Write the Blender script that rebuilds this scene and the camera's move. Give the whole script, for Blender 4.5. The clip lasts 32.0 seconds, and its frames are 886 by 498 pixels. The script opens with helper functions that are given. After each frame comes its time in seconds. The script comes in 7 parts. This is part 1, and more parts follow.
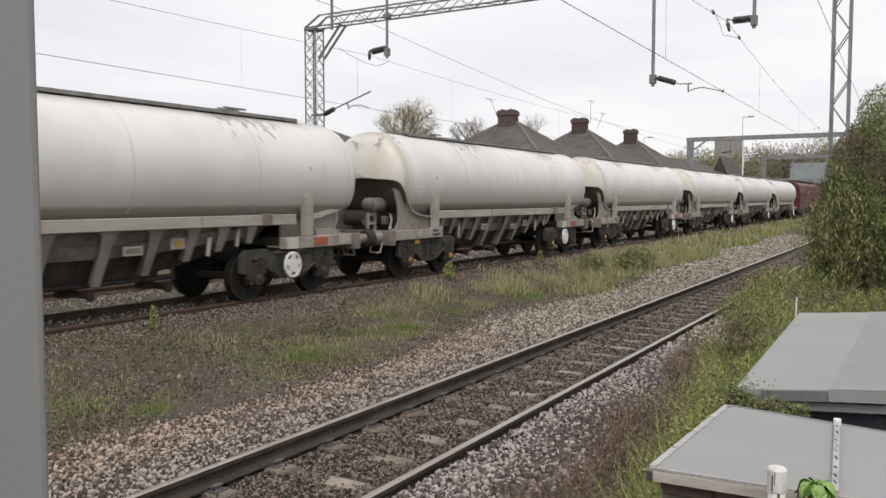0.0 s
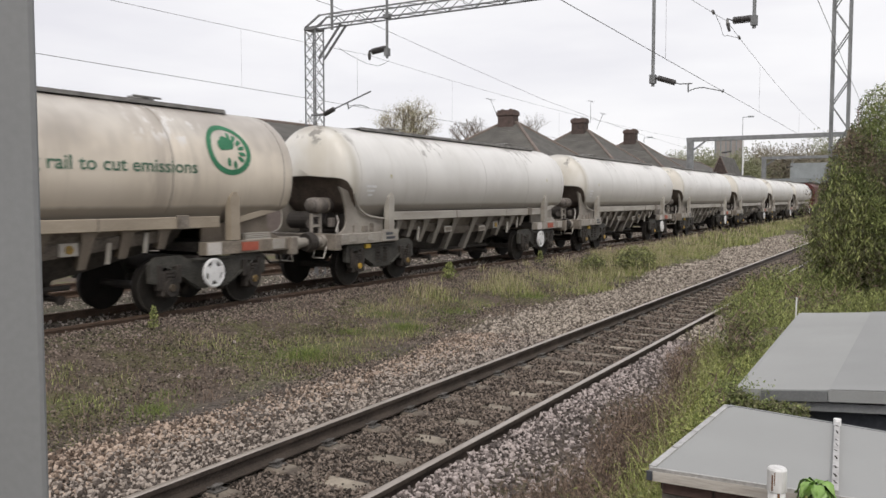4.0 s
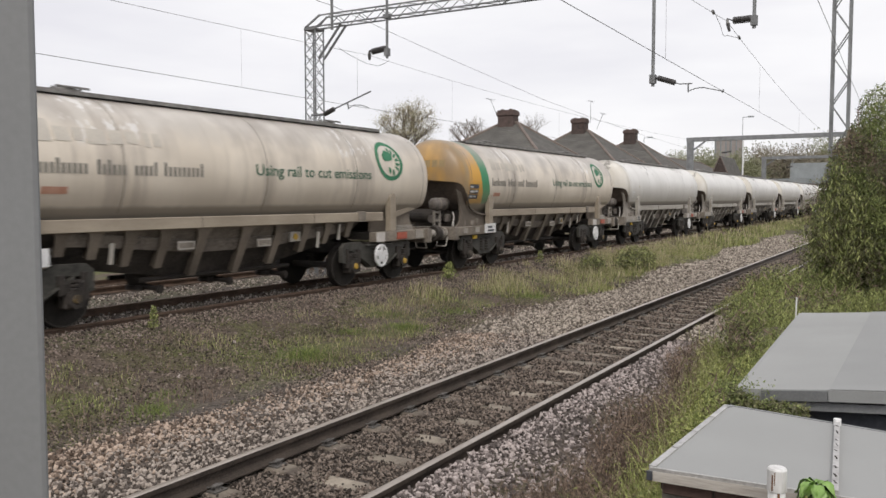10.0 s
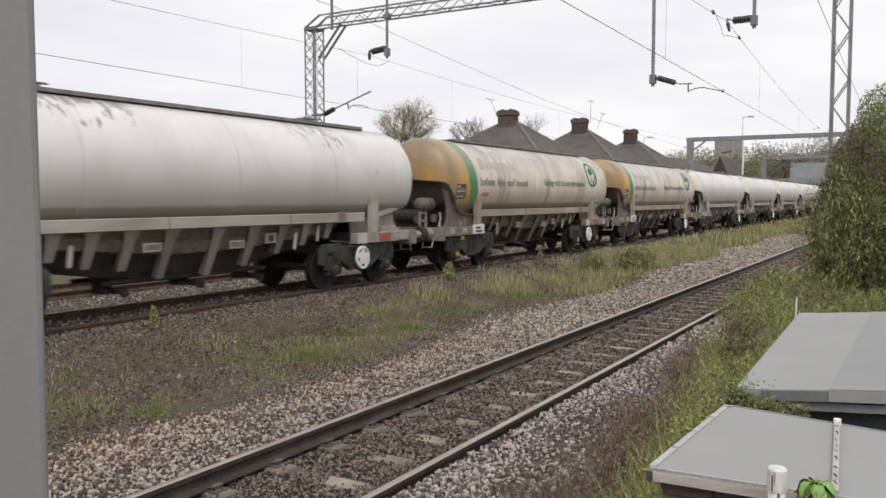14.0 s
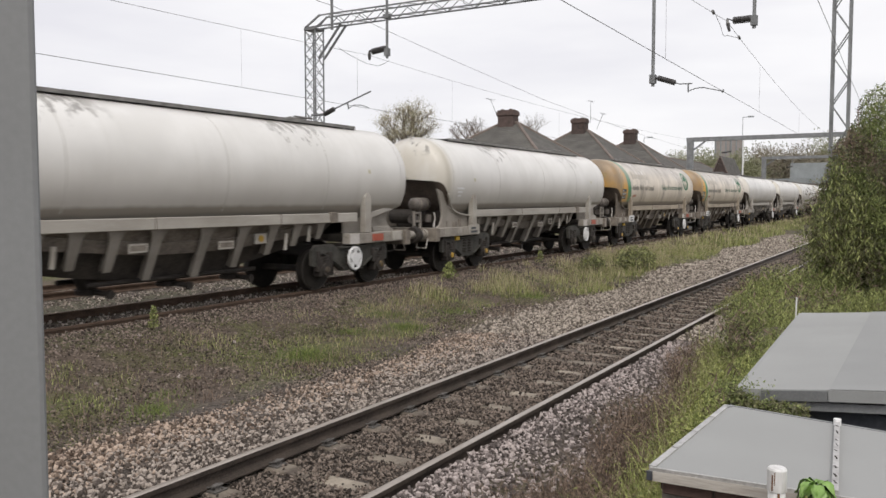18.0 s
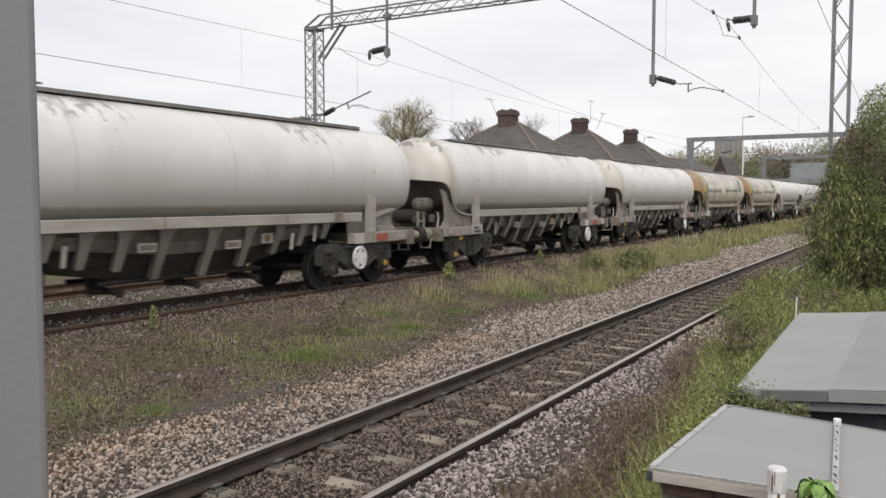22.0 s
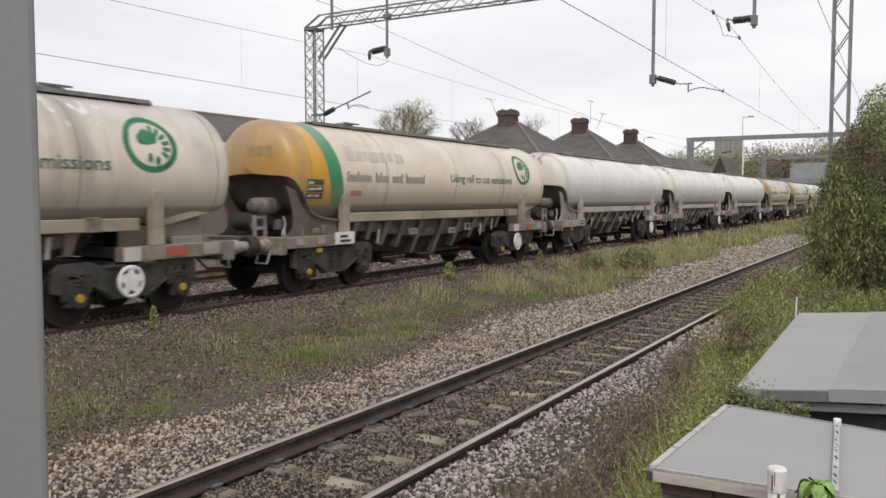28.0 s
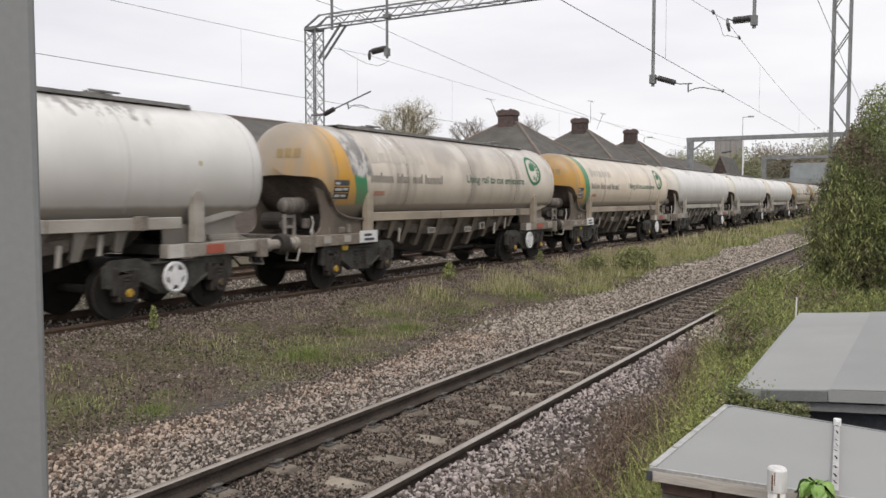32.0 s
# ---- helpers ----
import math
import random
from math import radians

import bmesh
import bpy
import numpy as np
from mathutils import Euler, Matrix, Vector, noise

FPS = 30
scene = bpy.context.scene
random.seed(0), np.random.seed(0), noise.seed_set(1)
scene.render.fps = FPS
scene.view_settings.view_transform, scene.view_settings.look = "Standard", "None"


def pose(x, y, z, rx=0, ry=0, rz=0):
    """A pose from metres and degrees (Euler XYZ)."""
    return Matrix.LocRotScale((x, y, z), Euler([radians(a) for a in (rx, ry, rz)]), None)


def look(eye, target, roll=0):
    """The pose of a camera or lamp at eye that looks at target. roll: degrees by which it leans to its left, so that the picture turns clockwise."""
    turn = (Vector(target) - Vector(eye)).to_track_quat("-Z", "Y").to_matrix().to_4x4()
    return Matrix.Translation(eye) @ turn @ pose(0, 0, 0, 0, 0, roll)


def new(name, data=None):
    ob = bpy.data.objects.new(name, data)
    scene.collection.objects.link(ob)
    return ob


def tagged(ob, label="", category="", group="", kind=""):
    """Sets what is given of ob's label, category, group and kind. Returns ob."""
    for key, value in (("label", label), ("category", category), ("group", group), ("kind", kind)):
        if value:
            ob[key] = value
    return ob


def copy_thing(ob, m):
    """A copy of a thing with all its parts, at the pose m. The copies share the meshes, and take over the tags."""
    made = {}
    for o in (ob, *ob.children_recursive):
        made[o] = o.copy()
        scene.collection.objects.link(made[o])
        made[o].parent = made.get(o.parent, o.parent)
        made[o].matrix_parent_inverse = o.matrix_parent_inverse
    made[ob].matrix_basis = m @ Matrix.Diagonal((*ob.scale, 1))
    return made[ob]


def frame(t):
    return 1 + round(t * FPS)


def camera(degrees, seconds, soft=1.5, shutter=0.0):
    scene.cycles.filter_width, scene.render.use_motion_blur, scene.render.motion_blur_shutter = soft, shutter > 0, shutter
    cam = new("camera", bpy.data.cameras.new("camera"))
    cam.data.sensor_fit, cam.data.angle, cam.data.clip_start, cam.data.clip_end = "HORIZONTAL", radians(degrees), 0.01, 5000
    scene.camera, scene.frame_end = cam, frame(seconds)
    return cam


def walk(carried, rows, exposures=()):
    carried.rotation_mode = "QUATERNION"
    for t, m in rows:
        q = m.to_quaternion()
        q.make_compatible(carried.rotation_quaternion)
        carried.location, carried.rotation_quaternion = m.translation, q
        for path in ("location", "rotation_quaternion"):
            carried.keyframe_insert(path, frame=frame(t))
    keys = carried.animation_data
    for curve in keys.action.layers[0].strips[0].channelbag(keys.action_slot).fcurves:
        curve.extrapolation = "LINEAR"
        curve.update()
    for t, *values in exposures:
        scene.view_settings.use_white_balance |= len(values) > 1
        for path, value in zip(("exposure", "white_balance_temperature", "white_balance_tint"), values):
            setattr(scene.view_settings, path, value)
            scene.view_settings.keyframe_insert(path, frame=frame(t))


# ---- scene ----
cam = camera(57.13, 32.0, 1.5, 0.6)
EYE = (0.0, 0.0, 2.2)
HEAD, TILT = 30.68, 3.537
walk(cam, [(0.0, pose(*EYE, 90 - TILT, 0, HEAD)), (32.0, pose(*EYE, 90 - TILT, 0, HEAD))], [(0.0, 0.0), (32.0, 0.0)])

# ---- light: an overcast sky, a broad weak sun behind cloud ----
SUN_EL, SUN_AZ = 48.0, 150.0
world = bpy.data.worlds.new("overcast_sky")
scene.world = world
world.use_nodes = True
wn, wl = world.node_tree.nodes, world.node_tree.links
wn.clear()
w_out, w_bg = wn.new("ShaderNodeOutputWorld"), wn.new("ShaderNodeBackground")
w_sky = wn.new("ShaderNodeTexSky")
w_sky.sky_type, w_sky.sun_disc = "NISHITA", False
w_sky.sun_elevation, w_sky.sun_rotation = radians(SUN_EL), radians(SUN_AZ)
w_tc, w_map, w_noise = wn.new("ShaderNodeTexCoord"), wn.new("ShaderNodeMapping"), wn.new("ShaderNodeTexNoise")
w_map.inputs["Scale"].default_value = (1.0, 1.0, 4.5)
w_noise.inputs["Scale"].default_value, w_noise.inputs["Detail"].default_value = 2.3, 5.0
w_ramp, w_mix = wn.new("ShaderNodeValToRGB"), wn.new("ShaderNodeMix")
w_ramp.color_ramp.elements[0].position, w_ramp.color_ramp.elements[0].color = 0.33, (8.6, 8.45, 8.9, 1)
w_ramp.color_ramp.elements[1].position, w_ramp.color_ramp.elements[1].color = 0.62, (10.15, 10.0, 10.15, 1)
w_mix.data_type = "RGBA"
w_mix.inputs[0].default_value = 0.93
w_bg.inputs["Strength"].default_value = 0.1
wl.new(w_tc.outputs["Generated"], w_map.inputs["Vector"])
wl.new(w_map.outputs[0], w_noise.inputs["Vector"])
wl.new(w_noise.outputs["Fac"], w_ramp.inputs["Fac"])
wl.new(w_sky.outputs[0], w_mix.inputs["A"])
wl.new(w_ramp.outputs[0], w_mix.inputs["B"])
wl.new(w_mix.outputs["Result"], w_bg.inputs["Color"])
wl.new(w_bg.outputs[0], w_out.inputs["Surface"])
sun = new("sun", bpy.data.lights.new("sun", "SUN"))
sun.data.energy, sun.data.angle, sun.data.color = 1.7, radians(25), (1.0, 0.94, 0.86)
sun.matrix_world = look((math.sin(radians(SUN_AZ)) * 50, math.cos(radians(SUN_AZ)) * 50, 50 * math.tan(radians(SUN_EL))), (0, 0, 0))

# ---- materials ----
def surf(name, a, b, rough=0.8, metal=0.0, scale=6.0, fine=60.0, bump=0.15, stretch=(1, 1, 1), depth=0.01, island=0.0, spread=0.0, coat=None):
    """Two colours mixed by noise at two scales, with a fine relief. island: how far loose pieces vary; spread: how far objects vary."""
    m = bpy.data.materials.new(name)
    m.use_nodes = True
    n, l = m.node_tree.nodes, m.node_tree.links
    p = n["Principled BSDF"]
    tc, mp = n.new("ShaderNodeTexCoord"), n.new("ShaderNodeMapping")
    mp.inputs["Scale"].default_value = stretch
    info = n.new("ShaderNodeObjectInfo")
    add = n.new("ShaderNodeVectorMath")
    mul = n.new("ShaderNodeMath")
    mul.operation = "MULTIPLY"
    mul.inputs[1].default_value = 37.0
    l.new(info.outputs["Random"], mul.inputs[0])
    l.new(tc.outputs["Object"], mp.inputs[0])
    l.new(mp.outputs[0], add.inputs[0])
    l.new(mul.outputs[0], add.inputs[1])
    big, small = n.new("ShaderNodeTexNoise"), n.new("ShaderNodeTexNoise")
    big.inputs["Scale"].default_value, big.inputs["Detail"].default_value = scale, 6.0
    small.inputs["Scale"].default_value, small.inputs["Detail"].default_value = fine, 3.0
    l.new(add.outputs[0], big.inputs["Vector"])
    l.new(add.outputs[0], small.inputs["Vector"])
    mixn = n.new("ShaderNodeMath")
    mixn.operation = "MULTIPLY_ADD"
    mixn.inputs[1].default_value = 0.45
    l.new(small.outputs["Fac"], mixn.inputs[0])
    bm_ = n.new("ShaderNodeMath")
    bm_.operation = "MULTIPLY"
    bm_.inputs[1].default_value = 0.55
    l.new(big.outputs["Fac"], bm_.inputs[0])
    l.new(bm_.outputs[0], mixn.inputs[2])
    fac = mixn.outputs[0]
    if island or spread:
        src = n.new("ShaderNodeNewGeometry").outputs["Random Per Island"] if island else info.outputs["Random"]
        k = n.new("ShaderNodeMath")
        k.operation = "MULTIPLY_ADD"
        k.inputs[1].default_value = island or spread
        sub = n.new("ShaderNodeMath")
        sub.operation = "SUBTRACT"
        sub.inputs[1].default_value = 0.5
        l.new(src, sub.inputs[0])
        l.new(sub.outputs[0], k.inputs[0])
        l.new(fac, k.inputs[2])
        fac = k.outputs[0]
    ramp = n.new("ShaderNodeValToRGB")
    ramp.color_ramp.elements[0].position, ramp.color_ramp.elements[0].color = 0.32, (*a, 1)
    ramp.color_ramp.elements[1].position, ramp.color_ramp.elements[1].color = 0.68, (*b, 1)
    l.new(fac, ramp.inputs["Fac"])
    l.new(ramp.outputs[0], p.inputs["Base Color"])
    p.inputs["Roughness"].default_value, p.inputs["Metallic"].default_value = rough, metal
    if bump:
        bp = n.new("ShaderNodeBump")
        bp.inputs["Strength"].default_value, bp.inputs["Distance"].default_value = bump, depth
        l.new(small.outputs["Fac"], bp.inputs["Height"])
        l.new(bp.outputs[0], p.inputs["Normal"])
    return m


M_STEEL_DARK = surf("dirty_black_steel", (0.018, 0.016, 0.014), (0.06, 0.05, 0.043), 0.75, 0.2, 5, 40, 0.3)
M_FRAME = surf("grimy_grey_paint", (0.085, 0.07, 0.056), (0.29, 0.255, 0.215), 0.7, 0.0, 3.5, 30, 0.2)
M_SILL = surf("grimy_white_paint", (0.22, 0.195, 0.165), (0.50, 0.475, 0.43), 0.6, 0.0, 1.1, 90, 0.08, (1, 0.6, 2), 0.003)
M_RIB = surf("dusty_rib_paint", (0.15, 0.132, 0.112), (0.38, 0.35, 0.31), 0.75, 0, 1.3, 80, 0.1, (1, 1, 1), 0.003)
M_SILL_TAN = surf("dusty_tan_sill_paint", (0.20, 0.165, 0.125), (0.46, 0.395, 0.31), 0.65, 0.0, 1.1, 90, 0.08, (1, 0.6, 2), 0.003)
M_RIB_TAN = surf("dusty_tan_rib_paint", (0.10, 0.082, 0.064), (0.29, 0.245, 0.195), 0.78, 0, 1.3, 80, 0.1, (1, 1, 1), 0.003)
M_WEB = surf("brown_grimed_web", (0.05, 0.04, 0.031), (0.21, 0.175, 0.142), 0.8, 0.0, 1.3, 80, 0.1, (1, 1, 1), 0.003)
# the dark hopper tone carries shade as well as grime; the side tone is lit
M_HOPPER = surf("hopper_grime_and_shade", (0.02, 0.017, 0.015), (0.085, 0.074, 0.064), 0.85, 0.0, 3.0, 24, 0.3)
M_HOPPER_UP = surf("lit_dusty_hopper_side", (0.07, 0.06, 0.05), (0.24, 0.205, 0.17), 0.85, 0.0, 3.0, 24, 0.2)
M_UNDER = surf("shade_brown_underside", (0.03, 0.022, 0.018), (0.125, 0.097, 0.077), 0.85, 0, 2.0, 24, 0.2)
M_BEAM = surf("dusty_pale_beam_paint", (0.17, 0.15, 0.128), (0.42, 0.39, 0.345), 0.7, 0.0, 2.2, 26, 0.12)
M_BEAM_TAN = surf("dusty_tan_beam_paint", (0.11, 0.092, 0.072), (0.32, 0.275, 0.225), 0.7, 0.0, 2.2, 26, 0.12)
M_WALK = surf("weathered_grating", (0.11, 0.107, 0.103), (0.34, 0.33, 0.315), 0.8, 0.3, 4, 60, 0.3)
M_WHITE = surf("white_enamel", (0.60, 0.60, 0.60), (0.80, 0.80, 0.80), 0.45, 0.0, 8, 50, 0.05)
M_RED = surf("faded_red_panel", (0.30, 0.07, 0.04), (0.42, 0.11, 0.07), 0.6, 0, 9, 50, 0.05)
M_YELLOW_CAP = surf("yellow_cap_paint", (0.06, 0.045, 0.03), (0.42, 0.26, 0.03), 0.5, 0, 12, 60, 0.05, spread=1.3)
M_RED_FADED = surf("sun_faded_red_label", (0.36, 0.16, 0.10), (0.50, 0.30, 0.22), 0.65, 0, 5, 40, 0.03)
M_PLATE = surf("dusty_white_plate", (0.40, 0.37, 0.34), (0.62, 0.59, 0.56), 0.6, 0, 3, 40, 0.05)
M_RAIL_SIDE = surf("rusty_rail", (0.027, 0.021, 0.017), (0.088, 0.068, 0.054), 0.8, 0.15, 4, 50, 0.3)
M_RUST_SIDE = surf("rust_brown_rail", (0.05, 0.032, 0.022), (0.15, 0.10, 0.072), 0.85, 0.1, 4, 50, 0.3)
M_RAIL_TOP = surf("worn_rail_head", (0.31, 0.265, 0.225), (0.52, 0.465, 0.415), 0.30, 0.7, 3, 60, 0.05, (6, 0.6, 1))
M_RAIL_RUST = surf("rusty_rail_head", (0.07, 0.042, 0.028), (0.17, 0.11, 0.075), 0.6, 0.5, 3, 60, 0.15)
M_CONCRETE = surf("weathered_concrete", (0.17, 0.15, 0.125), (0.38, 0.345, 0.295), 0.9, 0, 7, 60, 0.35, spread=0.25)


def dirty_sleeper():
    """Concrete bare at mid-length and at the rail seats, caked with oily dirt between."""
    m = surf("dirt_caked_concrete", (0.17, 0.145, 0.115), (0.35, 0.305, 0.245), 0.9, 0, 7, 60, 0.35, spread=0.3)
    n, l = m.node_tree.nodes, m.node_tree.links
    p = n["Principled BSDF"]
    old = p.inputs["Base Color"].links[0].from_socket
    tc, sep, ns = n.new("ShaderNodeTexCoord"), n.new("ShaderNodeSeparateXYZ"), n.new("ShaderNodeTexNoise")
    ns.inputs["Scale"].default_value = 9.0
    l.new(tc.outputs["Object"], sep.inputs[0])
    l.new(tc.outputs["Object"], ns.inputs["Vector"])
    ab, ad = n.new("ShaderNodeMath"), n.new("ShaderNodeMath")
    ab.operation, ad.operation = "ABSOLUTE", "MULTIPLY_ADD"
    l.new(sep.outputs["X"], ab.inputs[0])
    l.new(ns.outputs["Fac"], ad.inputs[0])
    ad.inputs[1].default_value = 0.25
    l.new(ab.outputs[0], ad.inputs[2])
    r = n.new("ShaderNodeValToRGB")
    for e, (pos, v) in zip([r.color_ramp.elements[0], r.color_ramp.elements[1], r.color_ramp.elements.new(0.6), r.color_ramp.elements.new(0.7)], ((0.24, 0.0), (0.32, 1.0), (0.55, 1.0), (0.66, 0.45))):
        e.position, e.color = pos, (v, v, v, 1)
    l.new(ad.outputs[0], r.inputs["Fac"])
    k = n.new("ShaderNodeMix")
    k.data_type = "RGBA"
    l.new(r.outputs[0], k.inputs[0])
    l.new(old, k.inputs["A"])
    k.inputs["B"].default_value = (0.075, 0.058, 0.046, 1)
    l.new(k.outputs["Result"], p.inputs["Base Color"])
    return m


M_SLEEPER = dirty_sleeper()
M_PAD = surf("grey_baseplate", (0.06, 0.055, 0.05), (0.16, 0.15, 0.14), 0.8, 0.1, 8, 50, 0.3)
M_STONE = surf("ballast_stone", (0.10, 0.083, 0.077), (0.45, 0.39, 0.37), 0.9, 0, 3, 40, 0.3, island=0.8)
M_STONE_GREY = surf("grey_brown_ballast_stone", (0.075, 0.06, 0.05), (0.41, 0.355, 0.31), 0.9, 0, 3, 40, 0.3, island=0.85)
M_STONE_PINK = surf("pink_ballast_stone", (0.105, 0.074, 0.054), (0.47, 0.37, 0.297), 0.9, 0, 3, 40, 0.3, island=0.8)
M_STONE_TAN = surf("weathered_tan_ballast_stone", (0.11, 0.09, 0.073), (0.45, 0.395, 0.335), 0.9, 0, 3, 40, 0.3, island=0.8)
M_STONE_OIL = surf("oily_brown_ballast_stone", (0.036, 0.027, 0.021), (0.235, 0.19, 0.158), 0.9, 0, 3, 40, 0.3, island=1.0)
M_GRAVEL = surf("pinkish_brown_gravel", (0.05, 0.038, 0.032), (0.275, 0.215, 0.185), 0.92, 0, 3, 40, 0.3, island=0.9)
M_MAST = surf("weathered_galvanised_steel", (0.16, 0.165, 0.17), (0.32, 0.33, 0.335), 0.65, 0.45, 3, 40, 0.1)
M_MAST_DARK = surf("dull_dark_galvanised_steel", (0.15, 0.155, 0.16), (0.28, 0.285, 0.29), 0.7, 0.4, 3, 40, 0.1)
M_INS = surf("dark_brown_porcelain", (0.035, 0.032, 0.032), (0.085, 0.08, 0.08), 0.3, 0, 10, 60, 0.05)
M_WIRE = surf("dull_copper_wire", (0.10, 0.098, 0.096), (0.18, 0.175, 0.17), 0.6, 0.4, 10, 60, 0)
M_POST = surf("smooth_grey_paint", (0.195, 0.20, 0.205), (0.228, 0.233, 0.238), 0.55, 0, 1.5, 120, 0.06, depth=0.001)
M_FELT = surf("grey_roofing_felt", (0.275, 0.28, 0.275), (0.335, 0.34, 0.335), 0.85, 0, 1.3, 160, 0.25, depth=0.002)
M_FELT_DARK = surf("grey_roof_edge", (0.20, 0.205, 0.21), (0.30, 0.305, 0.31), 0.75, 0, 3, 90, 0.15)
M_DRIP = surf("dark_folded_felt", (0.12, 0.124, 0.126), (0.19, 0.195, 0.197), 0.85, 0, 3, 90, 0.2)
M_BRICK_DARK = surf("dark_garden_brick", (0.03, 0.02, 0.018), (0.085, 0.052, 0.044), 0.9, 0, 4, 30, 0.3, spread=0.3)
M_TRIM = surf("worn_aluminium_trim", (0.34, 0.33, 0.32), (0.62, 0.61, 0.60), 0.5, 0.5, 12, 70, 0.15)
M_BRICK = surf("brown_brick", (0.05, 0.038, 0.034), (0.125, 0.087, 0.077), 0.9, 0, 4, 30, 0.3, spread=0.3)
M_MORTAR = surf("mortar", (0.08, 0.07, 0.062), (0.15, 0.135, 0.12), 0.95, 0, 8, 60, 0.2)
M_TILE = surf("brown_roof_tile", (0.058, 0.055, 0.05), (0.13, 0.123, 0.112), 0.9, 0, 0.8, 14, 0.3, (1, 1, 3))
M_RIDGE = surf("pale_hip_tile", (0.13, 0.105, 0.09), (0.24, 0.195, 0.17), 0.9, 0, 3, 20, 0.2)
M_RENDER_W = surf("white_window_paint", (0.66, 0.66, 0.65), (0.80, 0.80, 0.80), 0.6, 0, 3, 30, 0.05)
M_WALL_P = surf("pinkish_brown_brickwork", (0.14, 0.112, 0.102), (0.21, 0.17, 0.155), 0.92, 0, 2.5, 18, 0.2, (1, 1, 3))
M_FELT_LAP = surf("darker_grey_roofing_felt", (0.245, 0.25, 0.248), (0.30, 0.305, 0.302), 0.85, 0, 1.3, 160, 0.25, depth=0.002)
M_GLASS = surf("dark_window_glass", (0.02, 0.023, 0.027), (0.05, 0.055, 0.06), 0.08, 0, 2, 10, 0)
M_BARK = surf("grey_brown_bark", (0.06, 0.048, 0.038), (0.16, 0.13, 0.105), 0.95, 0, 5, 40, 0.4)
M_LEAF_HEDGE = surf("hedge_leaf", (0.085, 0.112, 0.03), (0.26, 0.30, 0.10), 0.75, 0, 0.7, 20, 0.1, island=0.45)
M_LEAF_DARK = surf("dark_bramble_leaf", (0.07, 0.072, 0.034), (0.18, 0.178, 0.088), 0.75, 0, 1.0, 20, 0.1, island=0.45)
M_LEAF_BROWN = surf("brown_dead_stem", (0.085, 0.06, 0.045), (0.26, 0.19, 0.145), 0.8, 0, 1.0, 20, 0.1, island=0.8)
M_LEAF_YEL = surf("young_yellow_green_leaf", (0.12, 0.145, 0.04), (0.36, 0.385, 0.14), 0.7, 0, 1.0, 20, 0.1, island=0.8)
M_GRASS = surf("meadow_grass", (0.11, 0.135, 0.035), (0.36, 0.385, 0.145), 0.7, 0, 0.8, 20, 0.0, island=0.7)
M_GRASS_DRY = surf("dry_grass", (0.24, 0.205, 0.115), (0.52, 0.46, 0.29), 0.8, 0, 0.8, 20, 0.0, island=0.7)
M_VERGE = surf("bright_verge_grass", (0.15, 0.18, 0.045), (0.45, 0.48, 0.17), 0.75, 0, 1.0, 20, 0.0, island=0.8)
M_MOSS = surf("dull_olive_moss", (0.05, 0.055, 0.02), (0.19, 0.195, 0.075), 0.8, 0, 1.2, 20, 0.0, island=0.7)
# far wood colours are lightened, with distance haze mixed into the base tones
M_TREE_FAR = surf("hazy_spring_foliage", (0.20, 0.21, 0.12), (0.31, 0.315, 0.19), 0.8, 0, 0.3, 5, 0.0, island=0.35)
M_TREE_FAR_B = surf("hazy_bare_twigs", (0.20, 0.175, 0.13), (0.30, 0.27, 0.205), 0.9, 0, 0.3, 5, 0.0, island=0.35)
M_TWIG_GREY = surf("grey_brown_twig", (0.13, 0.105, 0.085), (0.25, 0.21, 0.175), 0.9, 0, 1, 10, 0.0, island=0.8)
M_TWIG = surf("pale_budding_twig", (0.30, 0.275, 0.165), (0.56, 0.52, 0.36), 0.8, 0, 1, 10, 0.0, island=0.8)
M_CLAD = surf("pale_cladding", (0.20, 0.22, 0.225), (0.31, 0.33, 0.335), 0.6, 0.1, 1, 20, 0.1)
M_FLAT = surf("concrete_tower_panel", (0.27, 0.24, 0.225), (0.36, 0.33, 0.31), 0.85, 0, 0.5, 10, 0.05)
M_LOCO = surf("dark_red_locomotive_paint", (0.07, 0.016, 0.014), (0.13, 0.03, 0.025), 0.45, 0.1, 2, 30, 0.05)


